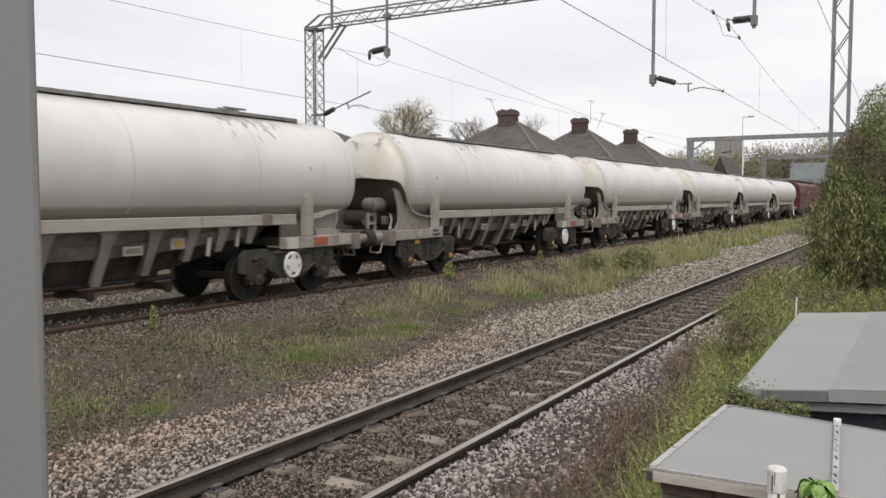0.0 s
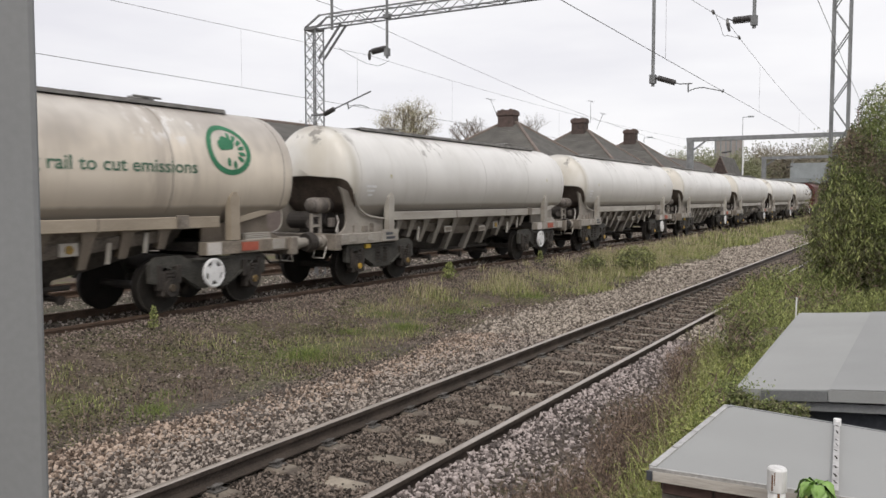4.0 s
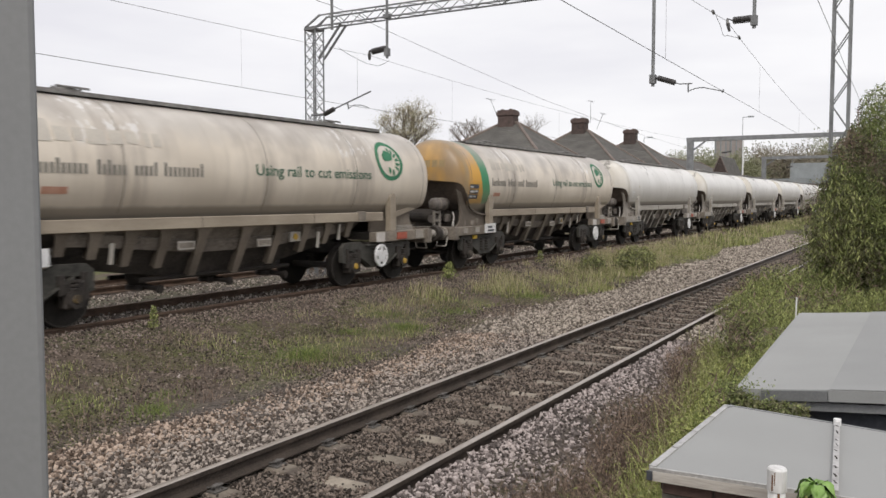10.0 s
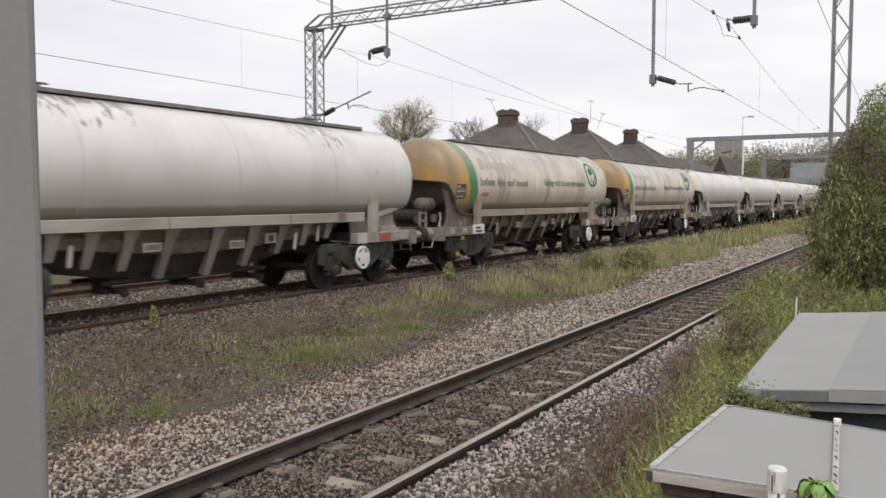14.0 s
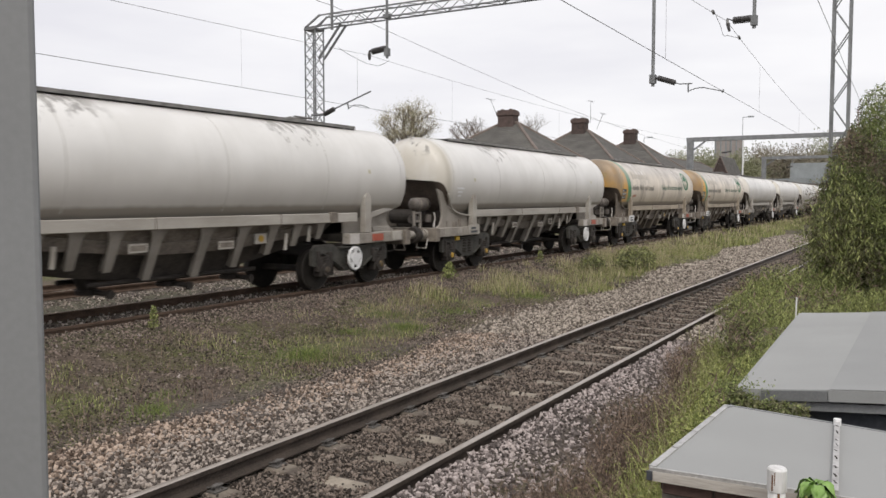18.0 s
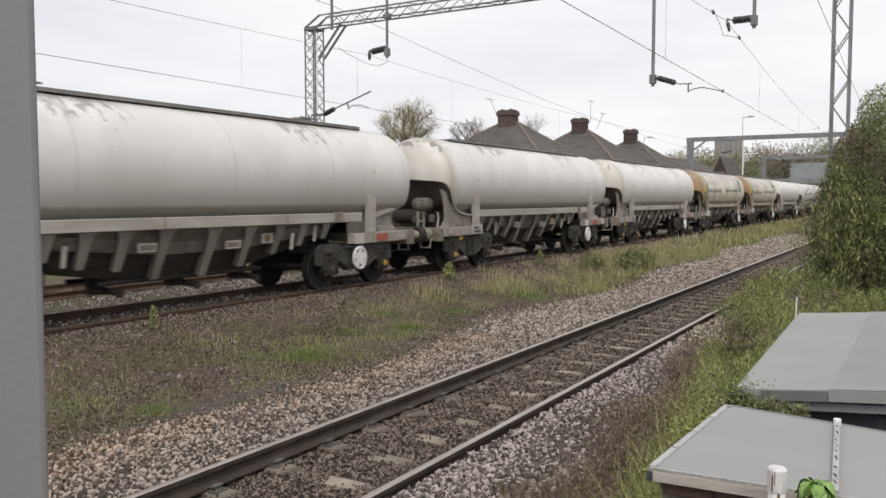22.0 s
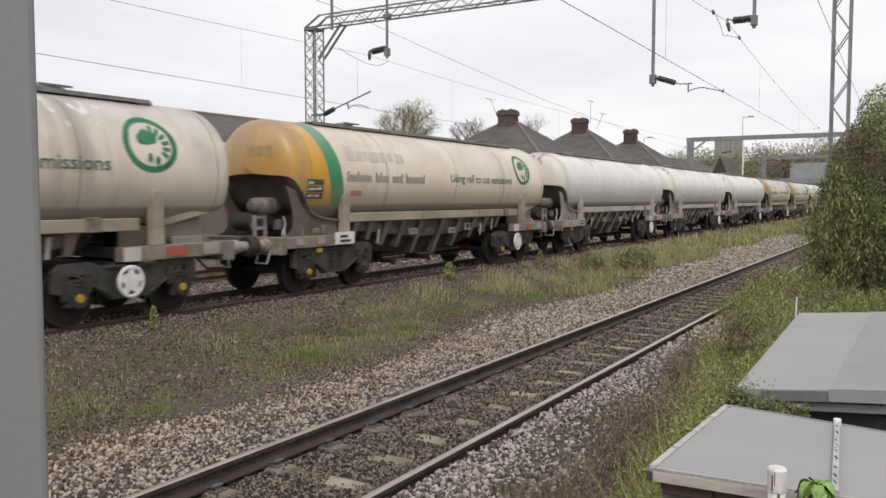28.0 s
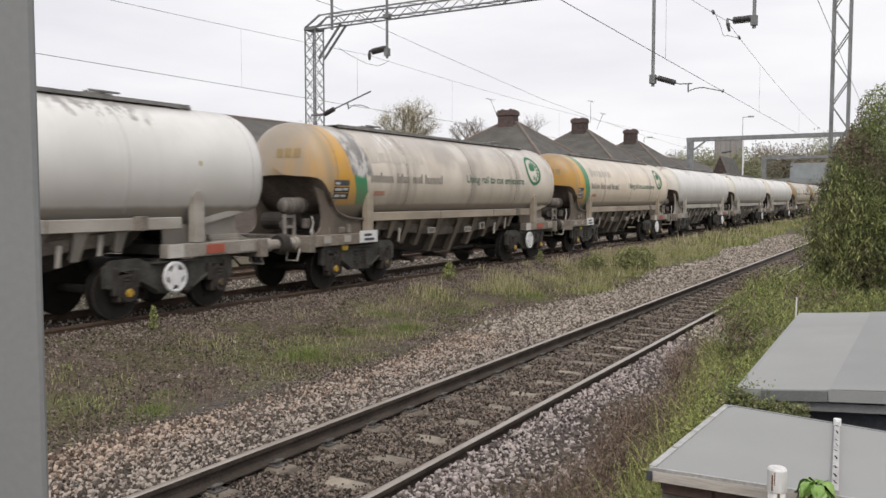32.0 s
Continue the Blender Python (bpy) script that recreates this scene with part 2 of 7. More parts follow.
def tank_paint(name, base_a, base_b, livery, torn=False, dust=1.0):
    """Tank paint in the tank's own space: grime runs down the shell, spills below the hatches, a dark band above the
    sill, a lower half with shade painted in.
    """
    m = bpy.data.materials.new(name)
    m.use_nodes = True
    n, l = m.node_tree.nodes, m.node_tree.links
    p = n["Principled BSDF"]
    p.inputs["Roughness"].default_value = 0.42

    def math_(op, x, y=None, z=None, clamp=False):
        k = n.new("ShaderNodeMath")
        k.operation, k.use_clamp = op, clamp
        for i, v in enumerate((x, y, z)):
            if v is None:
                continue
            if isinstance(v, (int, float)):
                k.inputs[i].default_value = v
            else:
                l.new(v, k.inputs[i])
        return k.outputs[0]

    def noise_(scale_vec, scale, detail=4.0, off=0.0, rough=0.55):
        mp = n.new("ShaderNodeMapping")
        mp.inputs["Scale"].default_value = scale_vec
        l.new(tc.outputs["Object"], mp.inputs[0])
        ad = n.new("ShaderNodeVectorMath")
        l.new(mp.outputs[0], ad.inputs[0])
        l.new(math_("MULTIPLY_ADD", info.outputs["Random"], 53.0, off), ad.inputs[1])
        t = n.new("ShaderNodeTexNoise")
        t.inputs["Scale"].default_value, t.inputs["Detail"].default_value, t.inputs["Roughness"].default_value = scale, detail, rough
        l.new(ad.outputs[0], t.inputs["Vector"])
        return t.outputs["Fac"]

    def step(v, lo, hi):
        k = n.new("ShaderNodeMapRange")
        k.interpolation_type = "SMOOTHSTEP"
        k.inputs[1].default_value, k.inputs[2].default_value = lo, hi
        l.new(v, k.inputs[0])
        return k.outputs[0]

    def mix(f, a, b):
        k = n.new("ShaderNodeMix")
        k.data_type = "RGBA"
        l.new(f, k.inputs[0])
        for s, v in (("A", a), ("B", b)):
            if isinstance(v, tuple):
                k.inputs[s].default_value = (*v, 1)
            else:
                l.new(v, k.inputs[s])
        return k.outputs["Result"]

    tc, info, sep = n.new("ShaderNodeTexCoord"), n.new("ShaderNodeObjectInfo"), n.new("ShaderNodeSeparateXYZ")
    l.new(tc.outputs["Object"], sep.inputs[0])
    y, z = sep.outputs["Y"], sep.outputs["Z"]
    def near(c, w0, w1, shift=None):
        """1 within w0 of y = c, 0 beyond w1, with an uneven border."""
        d = math_("ABSOLUTE", math_("SUBTRACT", y if shift is None else shift, c))
        return math_("SUBTRACT", 1.0, step(d, w0, w1))

    patchy = noise_((0.5, 0.5, 0.5), 1.6, 5)
    rough_y = math_("MULTIPLY_ADD", noise_((1, 1, 1), 1.7, 4, 31.0), 0.8, math_("ADD", y, -0.4))
    col = mix(step(patchy, 0.35, 0.65), base_a, base_b)
    if livery:
        wob = math_("MULTIPLY_ADD", noise_((1, 1, 1), 2.0, 2), 0.05, math_("MULTIPLY_ADD", z, 0.25, y))
        zz = math_("SUBTRACT", z, 2.5)
        wob = math_("MULTIPLY_ADD", math_("MULTIPLY", zz, zz), -0.04, wob)
        green, yellow = step(wob, -3.84, -3.825), step(wob, -4.30, -4.285)
        if torn:
            bare = math_("MULTIPLY", step(math_("MULTIPLY_ADD", noise_((1, 1, 1), 3.0, 3, 1.0), 0.2, z), 2.56, 2.66), step(wob, -4.42, -4.3))
            bare = math_("MULTIPLY", bare, math_("SUBTRACT", 1.0, step(wob, -3.65, -3.5)))
        col = mix(green, (0.012, 0.235, 0.085), col)
        col = mix(yellow, (0.64, 0.325, 0.016), col)
        if torn:
            scrape = noise_((1, 2.2, 1), 2.4, 6, 4.0, 0.65)
            col = mix(bare, col, mix(step(scrape, 0.42, 0.60), (0.17, 0.16, 0.15), (0.60, 0.585, 0.56)))
        # grey weathering creeping down from the top
        grey = math_("MULTIPLY", step(math_("MULTIPLY_ADD", noise_((1, 1, 1), 1.3, 4, 6.0), 0.7, z), 3.15, 3.75), math_("MULTIPLY_ADD", step(y, -4.6, -3.9), 0.38 * dust, 0.32))
        col = mix(grey, col, mix(step(patchy, 0.3, 0.7), (0.42, 0.40, 0.375), (0.56, 0.54, 0.51)))
        # broad soot smudges on the upper side
        smudge = math_("MULTIPLY", step(noise_((0.8, 0.8, 0.7), 0.85, 3, 17.0), 0.42, 0.66), step(z, 2.3, 3.0))
        col = mix(math_("MULTIPLY", smudge, 0.62 * dust), col, (0.31, 0.275, 0.245))
        # dirt held along the weld seams
        for k, yc in enumerate((-2.72, 0.66, 3.52)):
            held = math_("MULTIPLY", near(yc, 0.02, 0.30, math_("MULTIPLY_ADD", noise_((1, 1, 0.3), 2.5, 3, 40.0 + k), 0.3, math_("ADD", y, -0.15))), step(noise_((0.5, 1.0, 0.5), 1.1, 3, 43.0 + k), 0.36, 0.62))
            col = mix(math_("MULTIPLY", held, 0.60 * dust), col, (0.25, 0.215, 0.18))
        # stains and bare flakes below the two loading hatches
        for k, yc in enumerate((-2.9, 3.6)):
            by = near(yc, 0.35, 0.95, rough_y)
            stain = math_("MULTIPLY", by, step(noise_((0.4, 2.4, 0.35), 1.6, 5, 13.0 + k), 0.42, 0.62))
            col = mix(math_("MULTIPLY", stain, 0.5 * dust), col, (0.33, 0.285, 0.245))
            flake = math_("MULTIPLY", by, math_("MULTIPLY", step(noise_((1, 1.6, 0.8), 3.4, 6, 15.0 + k, 0.62), 0.55, 0.59), step(math_("MULTIPLY_ADD", noise_((1, 1, 1), 1.5, 3, 19.0), 0.8, z), 3.2, 3.5)))
            col = mix(math_("MULTIPLY", flake, 0.8 * dust), col, (0.74, 0.725, 0.71))
        # soot and dust over the rear dome
        rear = math_("MULTIPLY", math_("SUBTRACT", 1.0, step(rough_y, -5.88, -5.42)), step(noise_((1, 1, 0.45), 1.4, 5, 3.0), 0.05, 0.6))
        col = mix(math_("MULTIPLY", rear, 0.95 if torn else 0.85 if dust > 0.5 else 0.6), col, (0.34, 0.30, 0.25) if torn else (0.22, 0.165, 0.11))
    else:
        # cream tint and dark flaking on the rear dome
        tint = math_("MULTIPLY", math_("SUBTRACT", 1.0, step(y, -5.85, -5.35)), step(noise_((1, 1, 0.6), 1.3, 4, 3.0), 0.2, 0.7))
        col = mix(math_("MULTIPLY", tint, 0.55), col, (0.50, 0.445, 0.345))
        crust = math_("MULTIPLY", math_("SUBTRACT", 1.0, step(rough_y, -5.7, -5.3)), math_("MULTIPLY", step(z, 3.1, 3.35), step(noise_((1, 1, 1), 2.2, 6, 23.0, 0.65), 0.52, 0.58)))
        col = mix(math_("MULTIPLY", crust, 0.8), col, (0.20, 0.19, 0.175))
        # feathery flaking under the loading hatches
        for k, yc in enumerate((-2.3, 3.3)):
            by = near(yc, 0.5, 1.2, math_("MULTIPLY_ADD", info.outputs["Random"], 0.9, math_("ADD", rough_y, -0.45)))
            feather = noise_((1.1, 2.6, 0.75), 2.7, 8, 25.0 + k, 0.66)
            amount = math_("MULTIPLY_ADD", feather, 1.0, math_("MULTIPLY", math_("SUBTRACT", z, 3.25), 0.34))
            flake = math_("MULTIPLY", by, step(amount, 0.555, 0.60))
            col = mix(math_("MULTIPLY", flake, 0.78), col, mix(step(noise_((1, 1, 1), 9.0, 3, 27.0), 0.4, 0.6), (0.15, 0.14, 0.13), (0.33, 0.315, 0.29)))
            pale = math_("MULTIPLY", by, math_("MULTIPLY", step(z, 3.0, 3.2), step(noise_((1.1, 2.6, 0.75), 2.7, 8, 28.0 + k, 0.66), 0.57, 0.60)))
            col = mix(math_("MULTIPLY", pale, 0.5), col, (0.80, 0.79, 0.77))
    ring = math_("MULTIPLY", step(y, -5.95, -5.78), math_("SUBTRACT", 1.0, step(y, -5.78, -5.6)))
    col = mix(math_("MULTIPLY", ring, 0.32), col, (0.30, 0.26, 0.16))
    # thin runs down the shell
    runs = step(noise_((0.3, 2.6, 0.22), 1.5, 6, 7.0, 0.6), 0.50, 0.78)
    col = mix(math_("MULTIPLY", runs, 0.26 * dust if livery else 0.09), col, (0.27, 0.235, 0.19))
    # dark band above the sill: brake dust with shade of the under-curve painted in
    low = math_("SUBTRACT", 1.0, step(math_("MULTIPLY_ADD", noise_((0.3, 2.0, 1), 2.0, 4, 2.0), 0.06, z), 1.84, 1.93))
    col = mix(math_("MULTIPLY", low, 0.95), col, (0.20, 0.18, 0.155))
    # lower half toned down: grime plus the fall-off of light, put into colour
    low_shade = math_("SUBTRACT", 1.0, step(z, 1.9, 2.6 if livery else 3.0))
    col = mix(math_("MULTIPLY", low_shade, 0.42 if livery else 0.46), col, (0.36, 0.31, 0.245) if livery else (0.36, 0.325, 0.275))
    top = math_("MULTIPLY", step(math_("MULTIPLY_ADD", patchy, 0.5, z), 3.72, 3.98), 0.55)
    col = mix(top, col, (0.20, 0.18, 0.155))
    l.new(col, p.inputs["Base Color"])
    r = math_("MULTIPLY_ADD", runs, 0.2, 0.38)
    l.new(r, p.inputs["Roughness"])
    bp = n.new("ShaderNodeBump")
    bp.inputs["Strength"].default_value, bp.inputs["Distance"].default_value = 0.12, 0.02
    l.new(noise_((1, 0.25, 1), 1.1, 3, 9.0), bp.inputs["Height"])
    l.new(bp.outputs[0], p.inputs["Normal"])
    return m


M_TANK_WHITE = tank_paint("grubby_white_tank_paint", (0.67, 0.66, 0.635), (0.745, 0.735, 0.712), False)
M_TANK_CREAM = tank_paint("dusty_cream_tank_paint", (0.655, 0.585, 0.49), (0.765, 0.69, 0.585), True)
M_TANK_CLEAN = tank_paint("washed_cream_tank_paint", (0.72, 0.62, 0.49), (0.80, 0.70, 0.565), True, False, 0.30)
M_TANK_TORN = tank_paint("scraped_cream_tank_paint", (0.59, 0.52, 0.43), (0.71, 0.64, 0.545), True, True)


# ---- mesh helpers ----
def part(name, bm, material, parent=None, label="", smooth=False):
    me = bpy.data.meshes.new(name)
    bm.to_mesh(me)
    bm.free()
    if smooth:
        me.polygons.foreach_set("use_smooth", [True] * len(me.polygons))
    me.materials.append(material)
    ob = new(name, me)
    if parent:
        ob.parent = parent
    if label:
        ob["label"] = label
    return ob


def share(name, me, parent, m, label=""):
    ob = new(name, me)
    ob.parent = parent
    ob.matrix_basis = m
    if label:
        ob["label"] = label
    return ob


def empty(name, x=0, y=0, z=0, rz=0):
    e = new(name)
    e.matrix_basis = pose(x, y, z, 0, 0, rz)
    return e


def box(bm, x0, x1, y0, y1, z0, z1, bevel=0.0, m=None):
    r = bmesh.ops.create_cube(bm, size=1.0)
    vs = r["verts"]
    bmesh.ops.scale(bm, vec=(x1 - x0, y1 - y0, z1 - z0), verts=vs)
    bmesh.ops.translate(bm, vec=((x0 + x1) / 2, (y0 + y1) / 2, (z0 + z1) / 2), verts=vs)
    if bevel:
        es = list({e for v in vs for e in v.link_edges})
        vs = list({v for f in bmesh.ops.bevel(bm, geom=es, offset=bevel, segments=1, affect="EDGES")["faces"] for v in f.verts})
    if m is not None:
        bmesh.ops.transform(bm, matrix=m, verts=vs)
    return bm


def one_box(*a, **k):
    return box(bmesh.new(), *a, **k)


def rod(bm, a, b, r, seg=8, r2=None):
    a, b = Vector(a), Vector(b)
    d = b - a
    m = Matrix.Translation((a + b) / 2) @ d.to_track_quat("Z", "Y").to_matrix().to_4x4()
    bmesh.ops.create_cone(bm, cap_ends=True, segments=seg, radius1=r, radius2=r if r2 is None else r2, depth=d.length, matrix=m)
    return bm


def polyline(bm, pts, r, seg=5):
    for a, b in zip(pts, pts[1:]):
        rod(bm, a, b, r, seg)
    return bm


def bar(bm, a, b, w, h, upv=(0, 0, 1)):
    """A straight bar of w by h from a to b."""
    a, b = Vector(a), Vector(b)
    d = (b - a).normalized()
    s = d.cross(Vector(upv))
    s = s.normalized() if s.length > 1e-5 else Vector((1, 0, 0))
    u = s.cross(d).normalized()
    vs = []
    for c in (a, b):
        for i, j in ((-1, -1), (1, -1), (1, 1), (-1, 1)):
            vs.append(bm.verts.new(c + s * (i * w / 2) + u * (j * h / 2)))
    for f in ((0, 1, 2, 3), (7, 6, 5, 4), (0, 4, 5, 1), (1, 5, 6, 2), (2, 6, 7, 3), (3, 7, 4, 0)):
        bm.faces.new([vs[i] for i in f])
    bmesh.ops.recalc_face_normals(bm, faces=bm.faces[:])
    return bm


def slab_yz(bm, outline, x0, x1):
    """A plate with an outline of (y, z), from x0 to x1."""
    a = [bm.verts.new((x0, y, z)) for y, z in outline]
    b = [bm.verts.new((x1, y, z)) for y, z in outline]
    k = len(outline)
    bm.faces.new(a)
    bm.faces.new(b[::-1])
    for i in range(k):
        bm.faces.new((a[i], b[i], b[(i + 1) % k], a[(i + 1) % k]))
    bmesh.ops.recalc_face_normals(bm, faces=bm.faces[:])
    return bm


def slab_xz(bm, outline, y0, y1):
    a = [bm.verts.new((x, y0, z)) for x, z in outline]
    b = [bm.verts.new((x, y1, z)) for x, z in outline]
    k = len(outline)
    bm.faces.new(a)
    bm.faces.new(b[::-1])
    for i in range(k):
        bm.faces.new((a[i], b[i], b[(i + 1) % k], a[(i + 1) % k]))
    bmesh.ops.recalc_face_normals(bm, faces=bm.faces[:])
    return bm


def raw(name, verts, faces, material, parent=None, label="", kind="", smooth=False):
    """A large mesh from arrays: verts (n, 3), faces (m, 3 or 4)."""
    verts, faces = np.asarray(verts, np.float32), np.asarray(faces, np.int32)
    me = bpy.data.meshes.new(name)
    k = faces.shape[1]
    me.vertices.add(len(verts))
    me.vertices.foreach_set("co", verts.ravel())
    me.loops.add(faces.size)
    me.loops.foreach_set("vertex_index", faces.ravel())
    me.polygons.add(len(faces))
    me.polygons.foreach_set("loop_start", np.arange(0, faces.size, k, dtype=np.int32))
    me.polygons.foreach_set("use_smooth", np.full(len(faces), smooth))
    me.update(calc_edges=True)
    me.materials.append(material)
    ob = new(name, me)
    if parent:
        ob.parent = parent
    return tagged(ob, label, "", "", kind)


# ---- ground: one sheet, with the ballast beds and the low strip between the lines ----
NEAR_X, FAR_X, FAR_Z = -4.25, -12.25, 0.21
PROFILE = [(-900, -0.3), (-30, -0.25), (-19, -0.05), (-15.4, -0.03), (-14.6, -0.10), (-13.9, 0.03), (-13.1, 0.06), (-11.53, 0.07), (-11.44, 0.12), (-11.15, 0.125), (-10.75, 0.06), (-10.3, -0.07), (-9.8, -0.16), (-9.0, -0.24), (-7.4, -0.30), (-6.6, -0.25),
           (-6.0, -0.20), (-3.43, -0.20), (-3.39, -0.065), (-3.0, -0.075), (-2.72, -0.2), (-2.1, -0.36), (-1.2, -0.34), (0.5, -0.25), (3.0, 0.0), (900, 0.2)]


def ground_z(x, y=0.0):
    return float(np.interp(x, [a for a, b in PROFILE], [b for a, b in PROFILE])) + 0.03 * noise.noise((x * 0.9, y * 0.5, 0.0)) * (abs(x - NEAR_X) > 1.8 and abs(x - FAR_X) > 1.9)


def ground_material():
    m = bpy.data.materials.new("trackside_ground")
    m.use_nodes = True
    n, l = m.node_tree.nodes, m.node_tree.links
    p = n["Principled BSDF"]
    tc, sep = n.new("ShaderNodeTexCoord"), n.new("ShaderNodeSeparateXYZ")
    l.new(tc.outputs["Object"], sep.inputs[0])

    def tex(scale, detail=5.0, kind="ShaderNodeTexNoise"):
        t = n.new(kind)
        t.inputs["Scale"].default_value = scale
        if kind == "ShaderNodeTexNoise":
            t.inputs["Detail"].default_value = detail
        l.new(tc.outputs["Object"], t.inputs["Vector"])
        return t

    def ramp(src, *stops):
        r = n.new("ShaderNodeValToRGB")
        while len(r.color_ramp.elements) < len(stops):
            r.color_ramp.elements.new(0.5)
        for e, (pos, c) in zip(r.color_ramp.elements, stops):
            e.position, e.color = pos, (*c, 1)
        l.new(src, r.inputs["Fac"])
        return r.outputs[0]

    def mix(f, a, b):
        k = n.new("ShaderNodeMix")
        k.data_type = "RGBA"
        l.new(f, k.inputs[0]), l.new(a, k.inputs["A"]), l.new(b, k.inputs["B"])
        return k.outputs["Result"]

    vor = tex(26.0, kind="ShaderNodeTexVoronoi")
    stone = ramp(vor.outputs["Color"], (0.15, (0.026, 0.021, 0.017)), (0.85, (0.125, 0.104, 0.088)))
    soil = ramp(tex(9.0).outputs["Fac"], (0.3, (0.042, 0.03, 0.022)), (0.7, (0.14, 0.106, 0.08)))
    moss = ramp(tex(14.0).outputs["Fac"], (0.3, (0.045, 0.052, 0.018)), (0.7, (0.14, 0.14, 0.05)))
    patch = ramp(tex(0.75, 6.0).outputs["Fac"], (0.44, (0, 0, 0)), (0.60, (1, 1, 1)))
    green = mix(patch, soil, moss)
    # the belts across the line: x from the far field to the garden
    belt = n.new("ShaderNodeMath")
    belt.operation = "MULTIPLY_ADD"
    belt.inputs[1].default_value = 0.9
    l.new(tex(1.4, 4.0).outputs["Fac"], belt.inputs[0])
    l.new(sep.outputs["X"], belt.inputs[2])
    scale = n.new("ShaderNodeMapRange")
    scale.inputs[1].default_value, scale.inputs[2].default_value = -20.0, 0.0
    l.new(belt.outputs[0], scale.inputs[0])
    stones = ramp(scale.outputs[0], (0.04, (0, 0, 0)), (0.10, (0.7, 0.7, 0.7)), (0.46, (0.6, 0.6, 0.6)), (0.50, (0.12, 0.12, 0.12)), (0.63, (0.0, 0.0, 0.0)), (0.66, (1, 1, 1)), (0.87, (1, 1, 1)), (0.90, (0, 0, 0)))
    l.new(mix(stones, green, stone), p.inputs["Base Color"])
    p.inputs["Roughness"].default_value = 0.95
    bp = n.new("ShaderNodeBump")
    bp.inputs["Strength"].default_value, bp.inputs["Distance"].default_value = 0.6, 0.03
    l.new(vor.outputs["Distance"], bp.inputs["Height"])
    l.new(bp.outputs[0], p.inputs["Normal"])
    return m


M_GROUND = ground_material()


def build_ground():
    xs = np.concatenate([[-900, -400, -150, -60, -40], np.arange(-30, -13.5, 0.25), [-13.1, -12.6, -12.1, -11.6, -11.53, -11.44, -11.3, -11.15, -10.95, -10.75, -10.5, -10.3, -10.05, -9.8], np.arange(-9.5, 4.01, 0.25), [8, 20, 60, 200, 900]])
    ys = np.concatenate([[-600, -200, -60, -20], np.arange(-5, 40, 0.5), np.arange(40, 120, 4), [140, 180, 260, 500, 1000, 2500]])
    v = [(x, y, ground_z(x, y)) for y in ys for x in xs]
    k = len(xs)
    f = [(j * k + i, j * k + i + 1, (j + 1) * k + i + 1, (j + 1) * k + i) for j in range(len(ys) - 1) for i in range(k - 1)]
    raw("ground", v, f, M_GROUND, None, "railway land with ballast beds and a mossy strip", "structure", True)


build_ground()

# ---- the two lines ----
SLEEPER_GAP, SLEEPER_PHASE = 0.724, 0.29


def rail_mesh(y0, y1, name, head, parent, x, z, side):
    """A flat-bottom rail, 159 mm high, its running head a strip of its own."""
    half = [(0.0, -0.159), (0.07, -0.159), (0.07, -0.148), (0.018, -0.128), (0.010, -0.115), (0.010, -0.055), (0.034, -0.043), (0.035, -0.006)]
    pts = half[1:] + [(-a, b) for a, b in half[:0:-1]]
    ob = part(name, slab_xz(bmesh.new(), pts, y0, y1), side, parent)
    ob.location = (x, 0, z)
    top = part("running_head", slab_xz(bmesh.new(), [(-0.035, -0.0055), (0.035, -0.0055), (0.031, -0.001), (0.018, 0.0015), (-0.018, 0.0015), (-0.031, -0.001)], y0, y1), head, ob, "worn running surface of the rail")
    return ob


def sleeper_mesh():
    """A concrete sleeper, deep at the rail seats and waisted at mid-length."""
    bm = bmesh.new()
    prof = [(-1.25, -0.02), (-1.1, 0.0), (-0.45, 0.0), (-0.28, -0.022), (0.28, -0.022), (0.45, 0.0), (1.1, 0.0), (1.25, -0.02)]
    rows = []
    for x, z in prof:
        rows.append([bm.verts.new(c) for c in ((x, -0.14, -0.2), (x, -0.105, z - 0.012), (x, -0.092, z), (x, 0.092, z), (x, 0.105, z - 0.012), (x, 0.14, -0.2))])
    for a, b in zip(rows, rows[1:]):
        for i in range(5):
            bm.faces.new((a[i], a[i + 1], b[i + 1], b[i]))
    bm.faces.new(rows[0])
    bm.faces.new(rows[-1][::-1])
    bmesh.ops.recalc_face_normals(bm, faces=bm.faces[:])
    me = bpy.data.meshes.new("sleeper")
    bm.to_mesh(me)
    bm.free()
    me.materials.append(M_SLEEPER)
    return me


def clip_mesh():
    """A cast shoulder with its bent spring clip, on a pale pad."""
    bm = bmesh.new()
    box(bm, 0.06, 0.17, -0.07, 0.07, 0.0, 0.012)
    box(bm, 0.085, 0.135, -0.03, 0.03, 0.0, 0.05, 0.006)
    rod(bm, (0.06, -0.05, 0.03), (0.13, -0.05, 0.045), 0.009, 6)
    rod(bm, (0.13, -0.05, 0.045), (0.14, 0.045, 0.05), 0.009, 6)
    rod(bm, (0.14, 0.045, 0.05), (0.05, 0.05, 0.03), 0.009, 6)
    me = bpy.data.meshes.new("rail_clip")
    bm.to_mesh(me)
    bm.free()
    me.materials.append(M_PAD)
    return me


